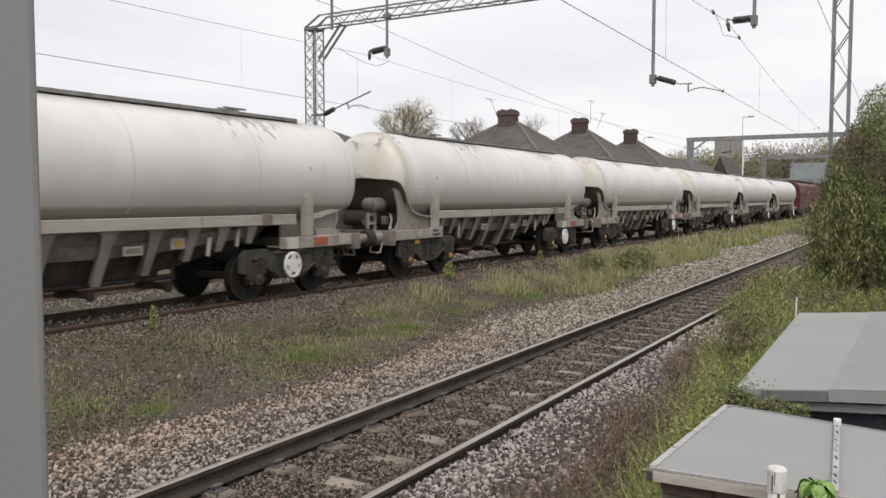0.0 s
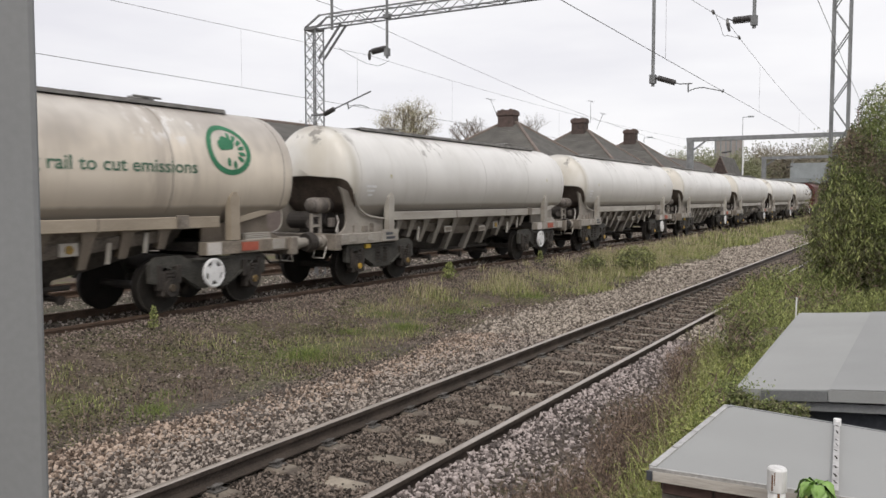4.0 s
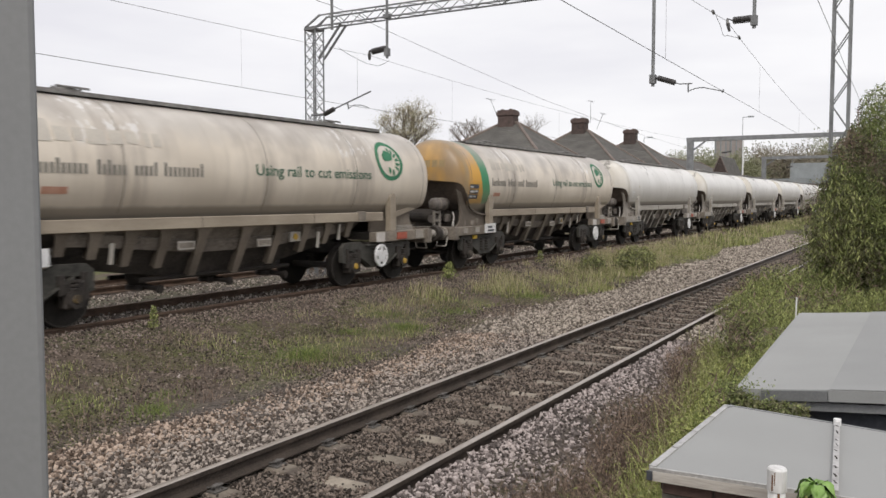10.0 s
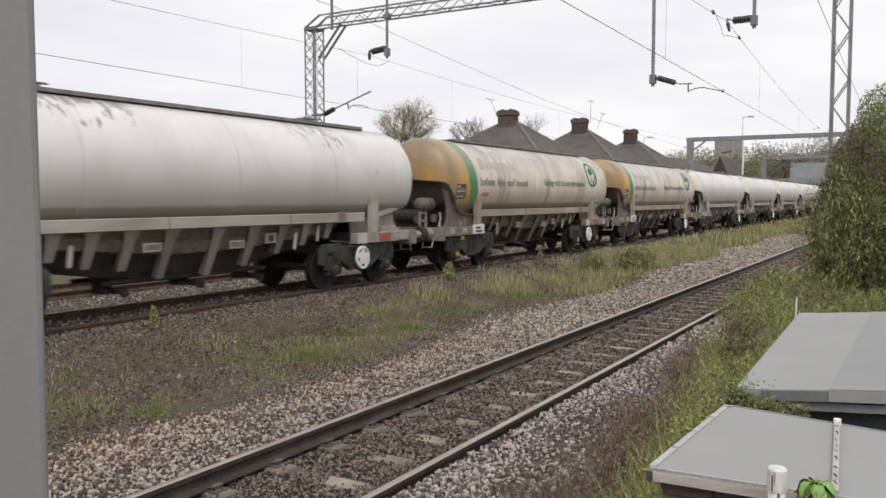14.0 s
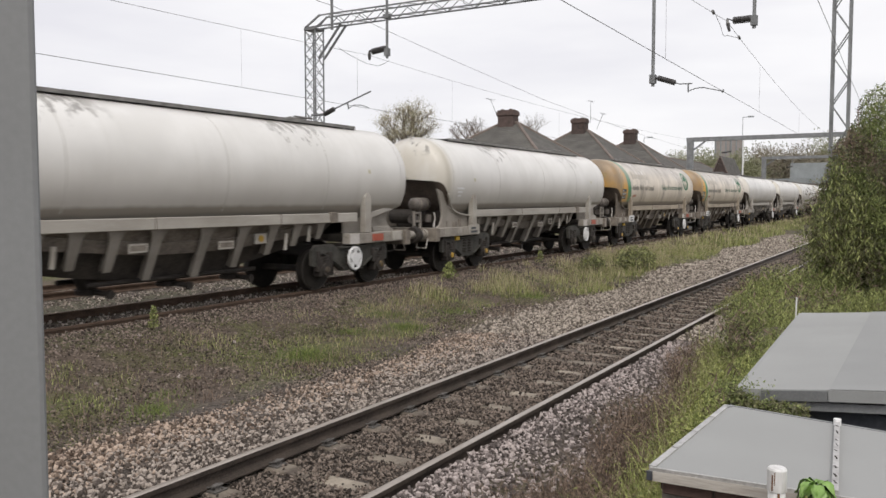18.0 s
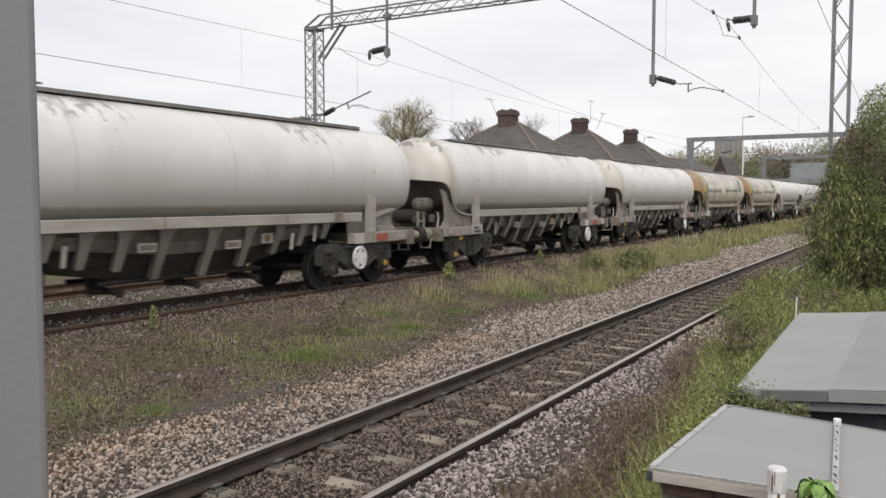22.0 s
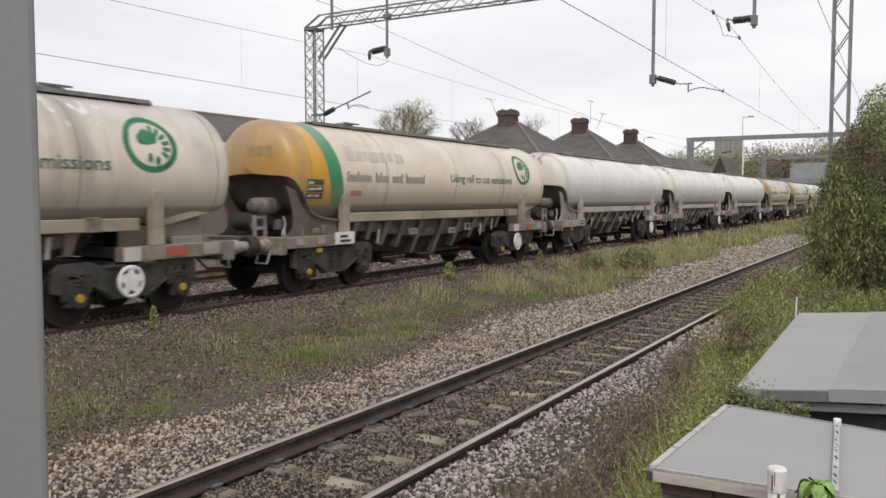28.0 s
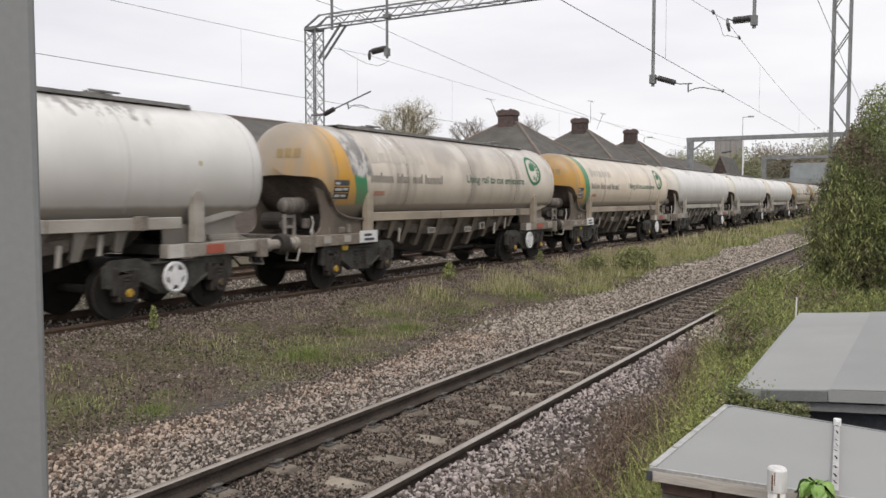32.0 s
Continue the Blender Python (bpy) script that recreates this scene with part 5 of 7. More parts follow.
# distance of the leading reference point along the line, by time
S_POLY = (12.699, 47.453, 8.461, -5.715, 3.181, -0.669)


def run(t):
    return sum(c * (t / 16.0) ** i for i, c in enumerate(S_POLY))


def wagon_y(n, t):
    return run(t) - 4.42 - n * PITCH + (3.6 if n == -6 else 0.0)


CREAM = {1, 2, 6, 7}
WAGONS = {}



def build_train():
    first_white, first_cream, torn, clean = build_wagon(False), build_wagon(True), build_wagon(True, True), build_wagon(True, False, True)
    tagged(clean, "clean cream bogie tank wagon with yellow end and green lettering", "tank wagon", "train of tank wagons")
    tagged(torn, "dusty cream bogie tank wagon with scraped green band and yellow end", "tank wagon", "train of tank wagons")
    tagged(first_white, "grubby white bogie tank wagon with black spills from its hatches", "tank wagon", "train of tank wagons")
    tagged(first_cream, "dusty cream bogie tank wagon with yellow end and green lettering", "tank wagon", "train of tank wagons")
    for n in range(-5, 9):
        src = first_cream if n in CREAM else first_white
        if src is first_white and n == 0 or src is first_cream and n == 1:
            WAGONS[n] = src
        elif n in (6, 7):
            WAGONS[n] = clean if n == 6 else torn
        else:
            WAGONS[n] = copy_thing(src, pose(FAR_X, 0, FAR_Z))


build_train()


def motions():
    """The train pulls away along the far line; every wheelset turns with it."""
    moves = [1.0 * i for i in range(33)]
    spins = [32.0 * i / 190 for i in range(191)]
    for n, wg in WAGONS.items():
        walk(wg, [(t, pose(FAR_X, wagon_y(n, t), FAR_Z)) for t in moves])
        for ob in wg.children:
            if ob.name.startswith("wheelset"):
                y = ob.location.y
                walk(ob, [(t, pose(0, y, 0.46, -math.degrees(run(t) / 0.46), 0, 0)) for t in spins])


# ---- grey post beside the camera ----
def build_post():
    bm = bmesh.new()
    box(bm, -0.30, 0.0, -0.005, 0.005, -2.6, 1.4, 0.003)
    p = part("post", bm, M_POST)
    a = radians(HEAD)
    fx, fy, rx, ry = -math.sin(a), math.cos(a), math.cos(a), math.sin(a)
    d, r = 0.80, -0.3965
    p.matrix_basis = pose(fx * d + rx * r, fy * d + ry * r, 2.2, 0, 0, HEAD)
    tagged(p, "smooth grey painted post beside the viewpoint", "post")


build_post()

# ---- overhead line: portals, insulators, wires ----
PORTAL_Y, LEG_L, LEG_R = 18.6, -15.36, -1.585
FAR_PORTALS = (62.8, 95.3, 130.0)


def lattice(bm, a, b, half_s, half_u, thick, bays, upv, single=False):
    """Four corner angles between a and b, laced on the four faces."""
    a, b = Vector(a), Vector(b)
    d = (b - a).normalized()
    u = Vector(upv)
    s = d.cross(u).normalized()
    corners = [s * half_s * i + u * half_u * j for i, j in ((-1, -1), (1, -1), (1, 1), (-1, 1))]
    for c in corners:
        bar(bm, a + c, b + c, thick, thick, u)
    for k in range(bays):
        p, q = a + (b - a) * (k / bays), a + (b - a) * ((k + 1) / bays)
        for i in range(4):
            c0, c1 = corners[i], corners[(i + 1) % 4]
            if (k + (i > 1)) % 2:
                c0, c1 = c1, c0
            bar(bm, p + c0, q + c1, thick * 0.45, thick * 0.45, u)
            if not single:
                bar(bm, p + c1, q + c0, thick * 0.45, thick * 0.45, u)
    return bm


def insulator(name, a, b, parent, sheds=7, r=0.075):
    a, b = Vector(a), Vector(b)
    bm = bmesh.new()
    rod(bm, a, b, r * 0.55, 10)
    ins = part(name, bm, M_INS, parent, "dark ribbed porcelain insulator")
    for i in range(sheds):
        c = a + (b - a) * ((i + 0.7) / (sheds + 0.4))
        d = (b - a).normalized() * 0.014
        part("shed_disc", rod(bmesh.new(), c - d, c + d, r, 12), M_INS, ins)
    return ins


def build_portal():
    y = PORTAL_Y
    pt = tagged(empty("lattice_portal", 0, 0, 0), "grey steel lattice portal carrying the overhead wires", "portal", "overhead line portals")
    leg = part("leg", lattice(bmesh.new(), (LEG_L, y, -0.25), (LEG_L, y, 7.02), 0.185, 0.185, 0.03, 22, (0, 1, 0)), M_MAST_DARK, pt)
    part("cap_plate", one_box(LEG_L - 0.21, LEG_L + 0.21, y - 0.21, y + 0.21, 7.03, 7.08), M_MAST_DARK, leg)
    part("footing", one_box(LEG_L - 0.45, LEG_L + 0.45, y - 0.45, y + 0.45, -0.5, -0.08, 0.03), M_CONCRETE, leg)
    leg = part("leg", lattice(bmesh.new(), (LEG_R, y, -0.3), (LEG_R, y, 7.06), 0.155, 0.135, 0.05, 15, (0, 1, 0), True), M_MAST, pt)
    part("footing", one_box(LEG_R - 0.45, LEG_R + 0.45, y - 0.45, y + 0.45, -0.6, -0.2, 0.03), M_CONCRETE, leg)
    bm = lattice(bmesh.new(), (LEG_L + 0.35, y, 7.26), (LEG_R + 0.2, y, 7.26), 0.17, 0.15, 0.036, 34, (0, 0, 1), True)
    for s in (-0.17, 0.17):
        bar(bm, (LEG_L - 0.2, y + s, 7.10), (LEG_L + 0.35, y + s, 7.42), 0.045, 0.045)
        bar(bm, (LEG_L - 0.2, y + s, 7.10), (LEG_L + 0.35, y + s, 7.11), 0.045, 0.045)
    part("cross_beam", bm, M_MAST_DARK, pt)
    bm = bmesh.new()
    for s in (-0.12, 0.12):
        bar(bm, (-14.3, y + s, 7.1), (-15.1, y + s, 6.22), 0.05, 0.05, (0, 1, 0))
    part("knee_brace", bm, M_MAST_DARK, pt)
    part("wire_pole", rod(bmesh.new(), (-14.55, y - 0.2, 6.95), (-14.55, y - 0.2, 8.6), 0.04, 8), M_MAST_DARK, pt)
    for x, z0, z1 in ((-12.66, 5.99, 8.3), (-5.398, 4.73, 7.5), (-3.255, 5.80, 7.5)):
        tb = part("drop_tube", rod(bmesh.new(), (x, y - 0.22, z0), (x, y - 0.22, z1), 0.038, 10), M_MAST_DARK if x < -10 else M_MAST, pt)
        part("clamp", one_box(x - 0.09, x + 0.09, y - 0.29, y - 0.15, 7.05, 7.16), M_MAST_DARK, tb)
        part("clamp", one_box(x - 0.065, x + 0.065, y - 0.285, y - 0.155, z0 + 0.06, z0 + 0.26), M_MAST_DARK, tb)
    q = y - 0.22
    insulator("insulator", (-12.70, q, 6.255), (-13.16, q, 6.207), pt, 9, 0.085)
    bm = bmesh.new()
    rod(bm, (-13.16, q, 6.207), (-13.25, q, 6.25), 0.022, 6)
    rod(bm, (-13.245, q, 6.25), (-13.245, q, 6.15), 0.015, 8, 0.05)
    rod(bm, (-13.245, q, 6.15), (-13.245, q, 5.99), 0.055, 8, 0.03)
    part("wire_clamp", bm, M_INS, pt)
    bm = bmesh.new()
    for dz in (0.05, -0.07):
        rod(bm, (-5.398, q, 4.90 + dz), (-5.29, q, 4.912), 0.018, 6)
    part("bracket", bm, M_INS, pt, "small forked bracket")
    insulator("insulator", (-5.30, q, 4.916), (-4.885, q, 4.772), pt, 9, 0.062)
    bm = polyline(bmesh.new(), [(-4.885, q, 4.772), (-4.79, q, 4.741), (-4.52, q, 4.734)], 0.013, 6)
    polyline(bm, [(-4.608, q, 4.745), (-4.605, q, 4.55)], 0.017, 6)
    polyline(bm, [(-4.605, q, 4.565), (-4.53, q, 4.60), (-4.459, q, 4.619), (-4.36, q, 4.63), (-4.277, q, 4.628), (-4.05, q, 4.57), (-3.865, q, 4.52)], 0.0105, 6)
    rod(bm, (-3.865, q - 0.03, 4.505), (-3.865, q + 0.03, 4.545), 0.025, 6)
    part("registration_arm", bm, M_MAST_DARK, pt, "thin bent steady arm")
    insulator("insulator", (-3.30, q, 6.008), (-3.69, q, 6.005), pt, 9, 0.078)
    bm = polyline(bmesh.new(), [(-3.69, q, 6.005), (-3.81, q, 6.06)], 0.014, 6)
    rod(bm, (-3.81, q, 6.06), (-3.79, q, 5.95), 0.014, 8, 0.04)
    rod(bm, (-3.79, q, 5.95), (-3.754, q, 5.784), 0.042, 8, 0.026)
    part("wire_clamp", bm, M_INS, pt)
    bm = polyline(bmesh.new(), [(-3.845, 17.3, 5.99), (-3.85, 17.6, 5.93), (-3.845, 17.8, 5.87), (-3.84, 17.95, 5.80), (-3.846, 18.1, 5.72), (-3.835, 18.2, 5.675), (-3.82, 18.3, 5.675), (-3.803, 18.4, 5.71), (-3.829, 18.8, 5.765), (-3.829, 19.3, 5.826), (-3.87, 20.0, 5.93)], 0.0055, 5)
    for yy, zz in ((17.3, 5.99), (20.0, 5.93)):
        rod(bm, (-3.86, yy - 0.06, zz + 0.02), (-3.86, yy + 0.06, zz - 0.01), 0.028, 6)
    part("jumper", bm, M_WIRE, pt, "looped jumper wire with clamps")
    bm = polyline(bmesh.new(), [(-13.4, 17.2, 6.16), (-13.4, 17.6, 6.06), (-13.4, 18.1, 5.97), (-13.4, 18.5, 5.92), (-13.4, 19.0, 5.93), (-13.4, 19.3, 6.03), (-13.4, 19.55, 6.16)], 0.0065, 5)
    part("jumper", bm, M_WIRE, pt, "looped jumper wire")
    # cantilever on the far leg
    insulator("insulator", (-14.84, q, 4.595), (-14.47, q, 4.735), pt, 7, 0.07)
    bm = polyline(bmesh.new(), [(-15.3, q, 4.60), (-14.84, q, 4.595)], 0.035, 8)
    polyline(bm, [(-14.47, q, 4.735), (-13.21, q, 5.14)], 0.022, 6)
    polyline(bm, [(-14.01, q, 4.90), (-13.97, q, 4.70)], 0.022, 6)
    polyline(bm, [(-13.97, q, 4.71), (-13.86, q, 4.78), (-13.754, q, 4.802), (-13.52, q, 4.78), (-13.27, q, 4.697)], 0.012, 6)
    part("registration_arm", bm, M_MAST_DARK, pt, "angled cantilever arm")
    part("dropper", rod(bmesh.new(), (-13.66, q, 5.02), (-13.66, q, 6.14), 0.004, 4), M_WIRE, pt)
    for fy in FAR_PORTALS:
        fp = tagged(empty("steel_portal", 0, 0, 0), "plain grey box-section portal over the lines", "portal", "overhead line portals")
        for x in (-15.5, 1.2):
            part("leg", one_box(x - 0.22, x + 0.22, fy - 0.2, fy + 0.2, -0.3, 6.5), M_MAST, fp)
        part("cross_beam", one_box(-15.75, 1.5, fy - 0.2, fy + 0.2, 6.50, 6.80), M_MAST, fp)
        part("knee_brace", bar(bmesh.new(), (-15.3, fy, 5.85), (-14.4, fy, 6.5), 0.11, 0.11, (0, 1, 0)), M_MAST, fp)
        for x in (-12.6, -4.3):
            part("drop_tube", one_box(x - 0.04, x + 0.04, fy - 0.04, fy + 0.04, 5.6, 6.47), M_MAST, fp)
            insulator("insulator", (x + 0.1, fy, 5.7), (x - 0.6, fy, 5.6), fp, 5, 0.1)


build_portal()


def catenary(name, x_of, z_contact, z_top, sag, label):
    """Contact wire, sagging messenger and droppers over one line."""
    ol = tagged(empty(name), label, "overhead wire")
    spans = [PORTAL_Y - 44.2, PORTAL_Y, FAR_PORTALS[0], FAR_PORTALS[1], FAR_PORTALS[2]]
    part("contact_wire", polyline(bmesh.new(), [(x_of(y), y, z_contact) for y in spans], 0.0055, 6), M_WIRE, ol)
    bm = bmesh.new()
    pts, drops = [], []
    for a, b in zip(spans, spans[1:]):
        for i in range(20):
            y = a + (b - a) * i / 20
            pts.append((x_of(y), y, z_top - sag * (1 - (2 * i / 20 - 1) ** 2)))
        for u in (0.103, 0.3, 0.5, 0.7, 0.888):
            y = a + (b - a) * u
            drops.append((x_of(y), y, z_top - sag * (1 - (2 * u - 1) ** 2)))
    part("messenger_wire", polyline(bm, pts, 0.0045, 6), M_WIRE, ol)
    for x, y, z in drops:
        if y < 63:
            part("dropper", rod(bmesh.new(), (x, y, z_contact), (x, y, z), 0.0025, 4), M_WIRE, ol)


catenary("overhead_line", lambda y: -3.865 - 0.0125 * (y - 18.6), 4.518, 6.06, 0.80, "dull contact and messenger wires over the near line")
catenary("overhead_line", lambda y: -13.40 + 0.6 * (1 - math.cos(math.pi * (y - 18.6) / 44.2)) * 0.5, 4.70, 6.16, 0.36, "dull contact and messenger wires over the far line")


def lone_wire(pts, label, r=0.010):
    tagged(part("feeder_wire", polyline(bmesh.new(), pts, r, 5), M_WIRE), label, "overhead wire")


lone_wire([(-14.6, -25, 8.0), (-14.55, 18.4, 7.62), (-14.5, 23.2, 7.21), (-14.5, 29.6, 6.75), (-14.5, 33.2, 6.5), (-14.5, 40, 6.2), (-14.5, 47.8, 5.94), (-14.6, 57.7, 5.74), (-15.3, 62.7, 5.7), (-15.5, 95, 5.9)], "thin earth wire strung along the far masts", 0.0065)
lone_wire([(-1.4, -20, 6.4), (-1.4, 12.6, 4.98), (-1.4, 14.9, 4.85), (-1.4, 18.35, 4.62), (-1.4, 21.9, 4.44), (-1.4, 35, 4.2), (-1.4, 62, 5.4)], "thin cable strung along the near masts", 0.0045)


# ---- vegetation helpers ----
def dirs(k):
    v = rng.normal(size=(k, 3))
    return v / np.linalg.norm(v, axis=1)[:, None]


def blob_points(c, r, k, fill=0.45, rough=0.25, seed=0.0):
    """Points in the outer part of a lumpy ellipsoid."""
    d = dirs(k)
    lump = np.array([noise.noise((a * 2.6 + seed, b * 2.6, e * 2.6 + seed)) + 0.5 * noise.noise((a * 6 + seed, b * 6, e * 6)) for a, b, e in d])
    rad = (1 - fill * rng.uniform(0, 1, k) ** 1.6) * (1 + rough * lump)
    return np.asarray(c) + d * rad[:, None] * np.asarray(r)


def leaf_mesh(name, pts, size, material, parent=None, label="", long=1.7, up=0.0, kind="stuff"):
    """Folded leaves, four points each, turned at random."""
    k = len(pts)
    ax = dirs(k)
    ax[:, 2] += up
    ax /= np.linalg.norm(ax, axis=1)[:, None]
    sd = np.cross(ax, dirs(k))
    sd /= np.linalg.norm(sd, axis=1)[:, None] + 1e-9
    nm = np.cross(ax, sd)
    s = (size * rng.uniform(0.6, 1.4, k))[:, None]
    v = np.stack([pts - ax * s * long / 2, pts + sd * s / 2 + nm * s * 0.18, pts + ax * s * long / 2, pts - sd * s / 2 + nm * s * 0.18], 1)
    f = np.arange(4 * k).reshape(k, 4)
    return raw(name, v.reshape(-1, 3), f, material, parent, label, kind)


def blades(name, base, height, width, material, lean=0.35, label="", parent=None, kind="stuff"):
    """Grass blades and thin stems: two segments each."""
    k = len(base)
    a = rng.uniform(0, math.tau, k)
    w = np.stack([np.cos(a), np.sin(a), np.zeros(k)], 1) * (width * rng.uniform(0.6, 1.4, k))[:, None]
    b = rng.uniform(0, math.tau, k)
    l = np.stack([np.cos(b), np.sin(b), np.zeros(k)], 1) * (height * lean * rng.uniform(0, 1.3, k))[:, None]
    u = np.stack([np.zeros(k), np.zeros(k), height], 1)
    v = np.stack([base - w, base + w, base + u * 0.6 + l * 0.4 + w * 0.7, base + u * 0.6 + l * 0.4 - w * 0.7, base + u + l], 1).reshape(-1, 3)
    i = np.arange(k)[:, None] * 5
    f = np.concatenate([i + np.array([[0, 1, 2]]), i + np.array([[0, 2, 3]]), i + np.array([[3, 2, 4]])], 0)
    return raw(name, v, f, material, parent, label, kind)


def field(x, y, s, off=0.0):
    return np.array([noise.noise((a * s + off, b * s, off)) for a, b in zip(x, y)])


# ---- the grassy strip between the lines ----
def build_grass():
    for y0, y1, k, h, wd in ((4, 16, 26000, 0.085, 0.005), (16, 40, 34000, 0.17, 0.008), (40, 110, 22000, 0.24, 0.02)):
        p = scatter(k, -11.2, -6.8, y0, y1)
        f = field(p[:, 0], p[:, 1], 0.55, 3.0) + 0.5 * field(p[:, 0], p[:, 1], 1.7, 9.0)
        edge = edge_far(p[:, 1])
        want = f + np.interp(p[:, 1], [4, 12, 20, 40], [-0.18, -0.05, 0.25, 0.5]) - np.interp(p[:, 0] - edge, [-0.9, -0.2, 0.15], [0.0, 0.25, 1.5]) - np.interp(p[:, 0], [-11.2, -10.2], [0.65, 0.0])
        keep = want > rng.uniform(-0.12, 0.30, k)
        p, w = p[keep], want[keep]
        z = bed_z(p[:, 0], p[:, 1]) - 0.02
        hh = h * rng.uniform(0.5, 1.5, len(p)) * np.clip(0.6 + w, 0.5, 1.5)
        dry = rng.uniform(0, 1, len(p)) < np.interp(p[:, 1], [6, 13, 24, 45], [0.10, 0.45, 0.60, 0.25]) * np.interp(p[:, 0], [-11, -8], [1.3, 0.5])
        base = np.column_stack([p, z])
        blades("grass", base[~dry], hh[~dry], wd, M_GRASS, 0.6, "short green grass and moss")
        blades("grass", base[dry], hh[dry] * 1.6, wd * 0.7, M_GRASS_DRY, 0.5, "dry yellow grass")
    # brown dead stalks
    p = scatter(5200, -10.8, -7.4, 4.5, 30)
    keep = field(p[:, 0], p[:, 1], 0.8, 14.0) > 0.08
    p = p[keep]
    blades("grass", np.column_stack([p, bed_z(p[:, 0], p[:, 1])]), rng.uniform(0.06, 0.20, len(p)), 0.005, M_LEAF_BROWN, 0.7, "dead brown stalks")
    # broad-leaved low growth
    p = scatter(60000, -10.6, -7.0, 4.0, 26)
    keep = (field(p[:, 0], p[:, 1], 0.7, 21.0) + 0.4 * field(p[:, 0], p[:, 1], 2.5, 2.0) > 0.08) & (p[:, 0] < edge_far(p[:, 1]) - 0.1)
    p = p[keep]
    leaf_mesh("groundcover", np.column_stack([p, bed_z(p[:, 0], p[:, 1]) + rng.uniform(0, 0.04, len(p))]), 0.015, M_MOSS, None, "low mossy groundcover")


build_grass()


def weed(x, y, z, h, name="weed", label="tall green weed growing by the rail", mat=None, wide=0.085, k=220, size=0.019):
    e = tagged(empty(name, x, y, z), label, "weed", "weeds by the line")
    bm = bmesh.new()
    for i in range(4):
        a = math.tau * i / 4 + x
        polyline(bm, [(0, 0, -0.05), (0.3 * wide * math.cos(a), 0.3 * wide * math.sin(a), h * 0.5), (wide * 0.6 * math.cos(a), wide * 0.6 * math.sin(a), h * rng.uniform(0.75, 1.0))], 0.005, 4)
    part("stem", bm, M_LEAF_DARK, e)
    t = rng.uniform(0.12, 1.0, k)
    a = rng.uniform(0, math.tau, k)
    rr = wide * (1.15 - t) * rng.uniform(0.3, 1.2, k) + 0.015
    pts = np.stack([rr * np.cos(a), rr * np.sin(a), t * h], 1)
    leaf_mesh("leaves", pts, size, mat or M_GRASS, e, "", 2.6, 0.8, "")


weed(-10.75, 8.9, 0.06, 0.40)
weed(-10.82, 18.56, 0.06, 0.45, wide=0.22, k=170, size=0.04)
weed(-10.8, 24.4, 0.08, 0.45, wide=0.15)


def tuft(x, y, r, h, k, label="bright green grass tuft on the strip"):
    e = tagged(empty("grass_tuft", x, y, ground_z(x, y)), label, "grass tuft", "grass tufts")
    q = rng.normal(0, r * 0.5, (k, 2))
    blades("blade_cluster", np.column_stack([q, np.full(k, -0.03)]), h * 0.6 * rng.uniform(0.3, 1.2, k), 0.0035, M_TUFT, 1.0, "", e, "")


M_TUFT = surf("fresh_green_grass", (0.08, 0.115, 0.022), (0.20, 0.25, 0.065), 0.7, 0, 0.8, 20, 0.0, island=0.6)
for x, y, r, h, k in ((-8.24, 9.7, 0.40, 0.26, 900), (-7.75, 6.35, 0.32, 0.17, 600), (-8.2, 6.9, 0.35, 0.13, 500), (-9.0, 11.8, 0.35, 0.18, 500), (-9.3, 9.3, 0.3, 0.10, 300), (-8.5, 12.8, 0.4, 0.2, 700), (-8.7, 15.2, 0.5, 0.22, 700),
                      (-8.4, 18.5, 0.5, 0.25, 600), (-9.6, 13.6, 0.4, 0.15, 400)):
    tuft(x, y, r, h, k)


def low_bush(x, y, z, r, label, mats, k, size):
    e = tagged(empty("bush", x, y, z), label, "bush")
    bm = bmesh.new()
    for i in range(7):
        a = math.tau * i / 7
        polyline(bm, [(0.1 * math.cos(a), 0.1 * math.sin(a), -0.1), (r[0] * 0.6 * math.cos(a), r[1] * 0.6 * math.sin(a), r[2] * 0.9)], 0.012, 4)
    part("stalk", bm, M_LEAF_BROWN, e)
    for i, m in enumerate(mats):
        leaf_mesh("leaves", blob_points((0, 0, r[2] * 0.6), r, k // len(mats), 0.6, 0.4, i * 3.0 + x), size, m, e, "", 2.2, 0.3, "")


low_bush(-8.6, 27.6, -0.25, (0.55, 1.5, 0.50), "dark grey-green bush in the grass", (M_LEAF_DARK, M_GRASS), 5000, 0.035)
low_bush(-9.3, 25.2, -0.25, (0.4, 0.7, 0.40), "small green bush in the grass", (M_GRASS, M_LEAF_DARK), 2400, 0.03)

# ---- hedge and brambles beside the near line ----
HEDGE = [((-0.34, 16.7, 1.8), (1.36, 1.9, 2.28)), ((-1.0, 16.6, 1.2), (0.80, 1.6, 1.9)), ((0.75, 16.2, 2.2), (1.4, 1.8, 2.5)), ((-0.2, 18.6, 2.0), (1.4, 2.0, 2.2)), ((-0.9, 20.5, 1.6), (1.3, 2.2, 1.9)), ((1.2, 15.0, 1.4), (1.1, 1.5, 1.8)),
         ((-1.5, 23.5, 1.4), (1.5, 2.5, 1.7)), ((0.8, 20.0, 2.2), (1.8, 3.0, 2.2)), ((0.5, 25.0, 1.8), (2.2, 3.5, 2.0))]
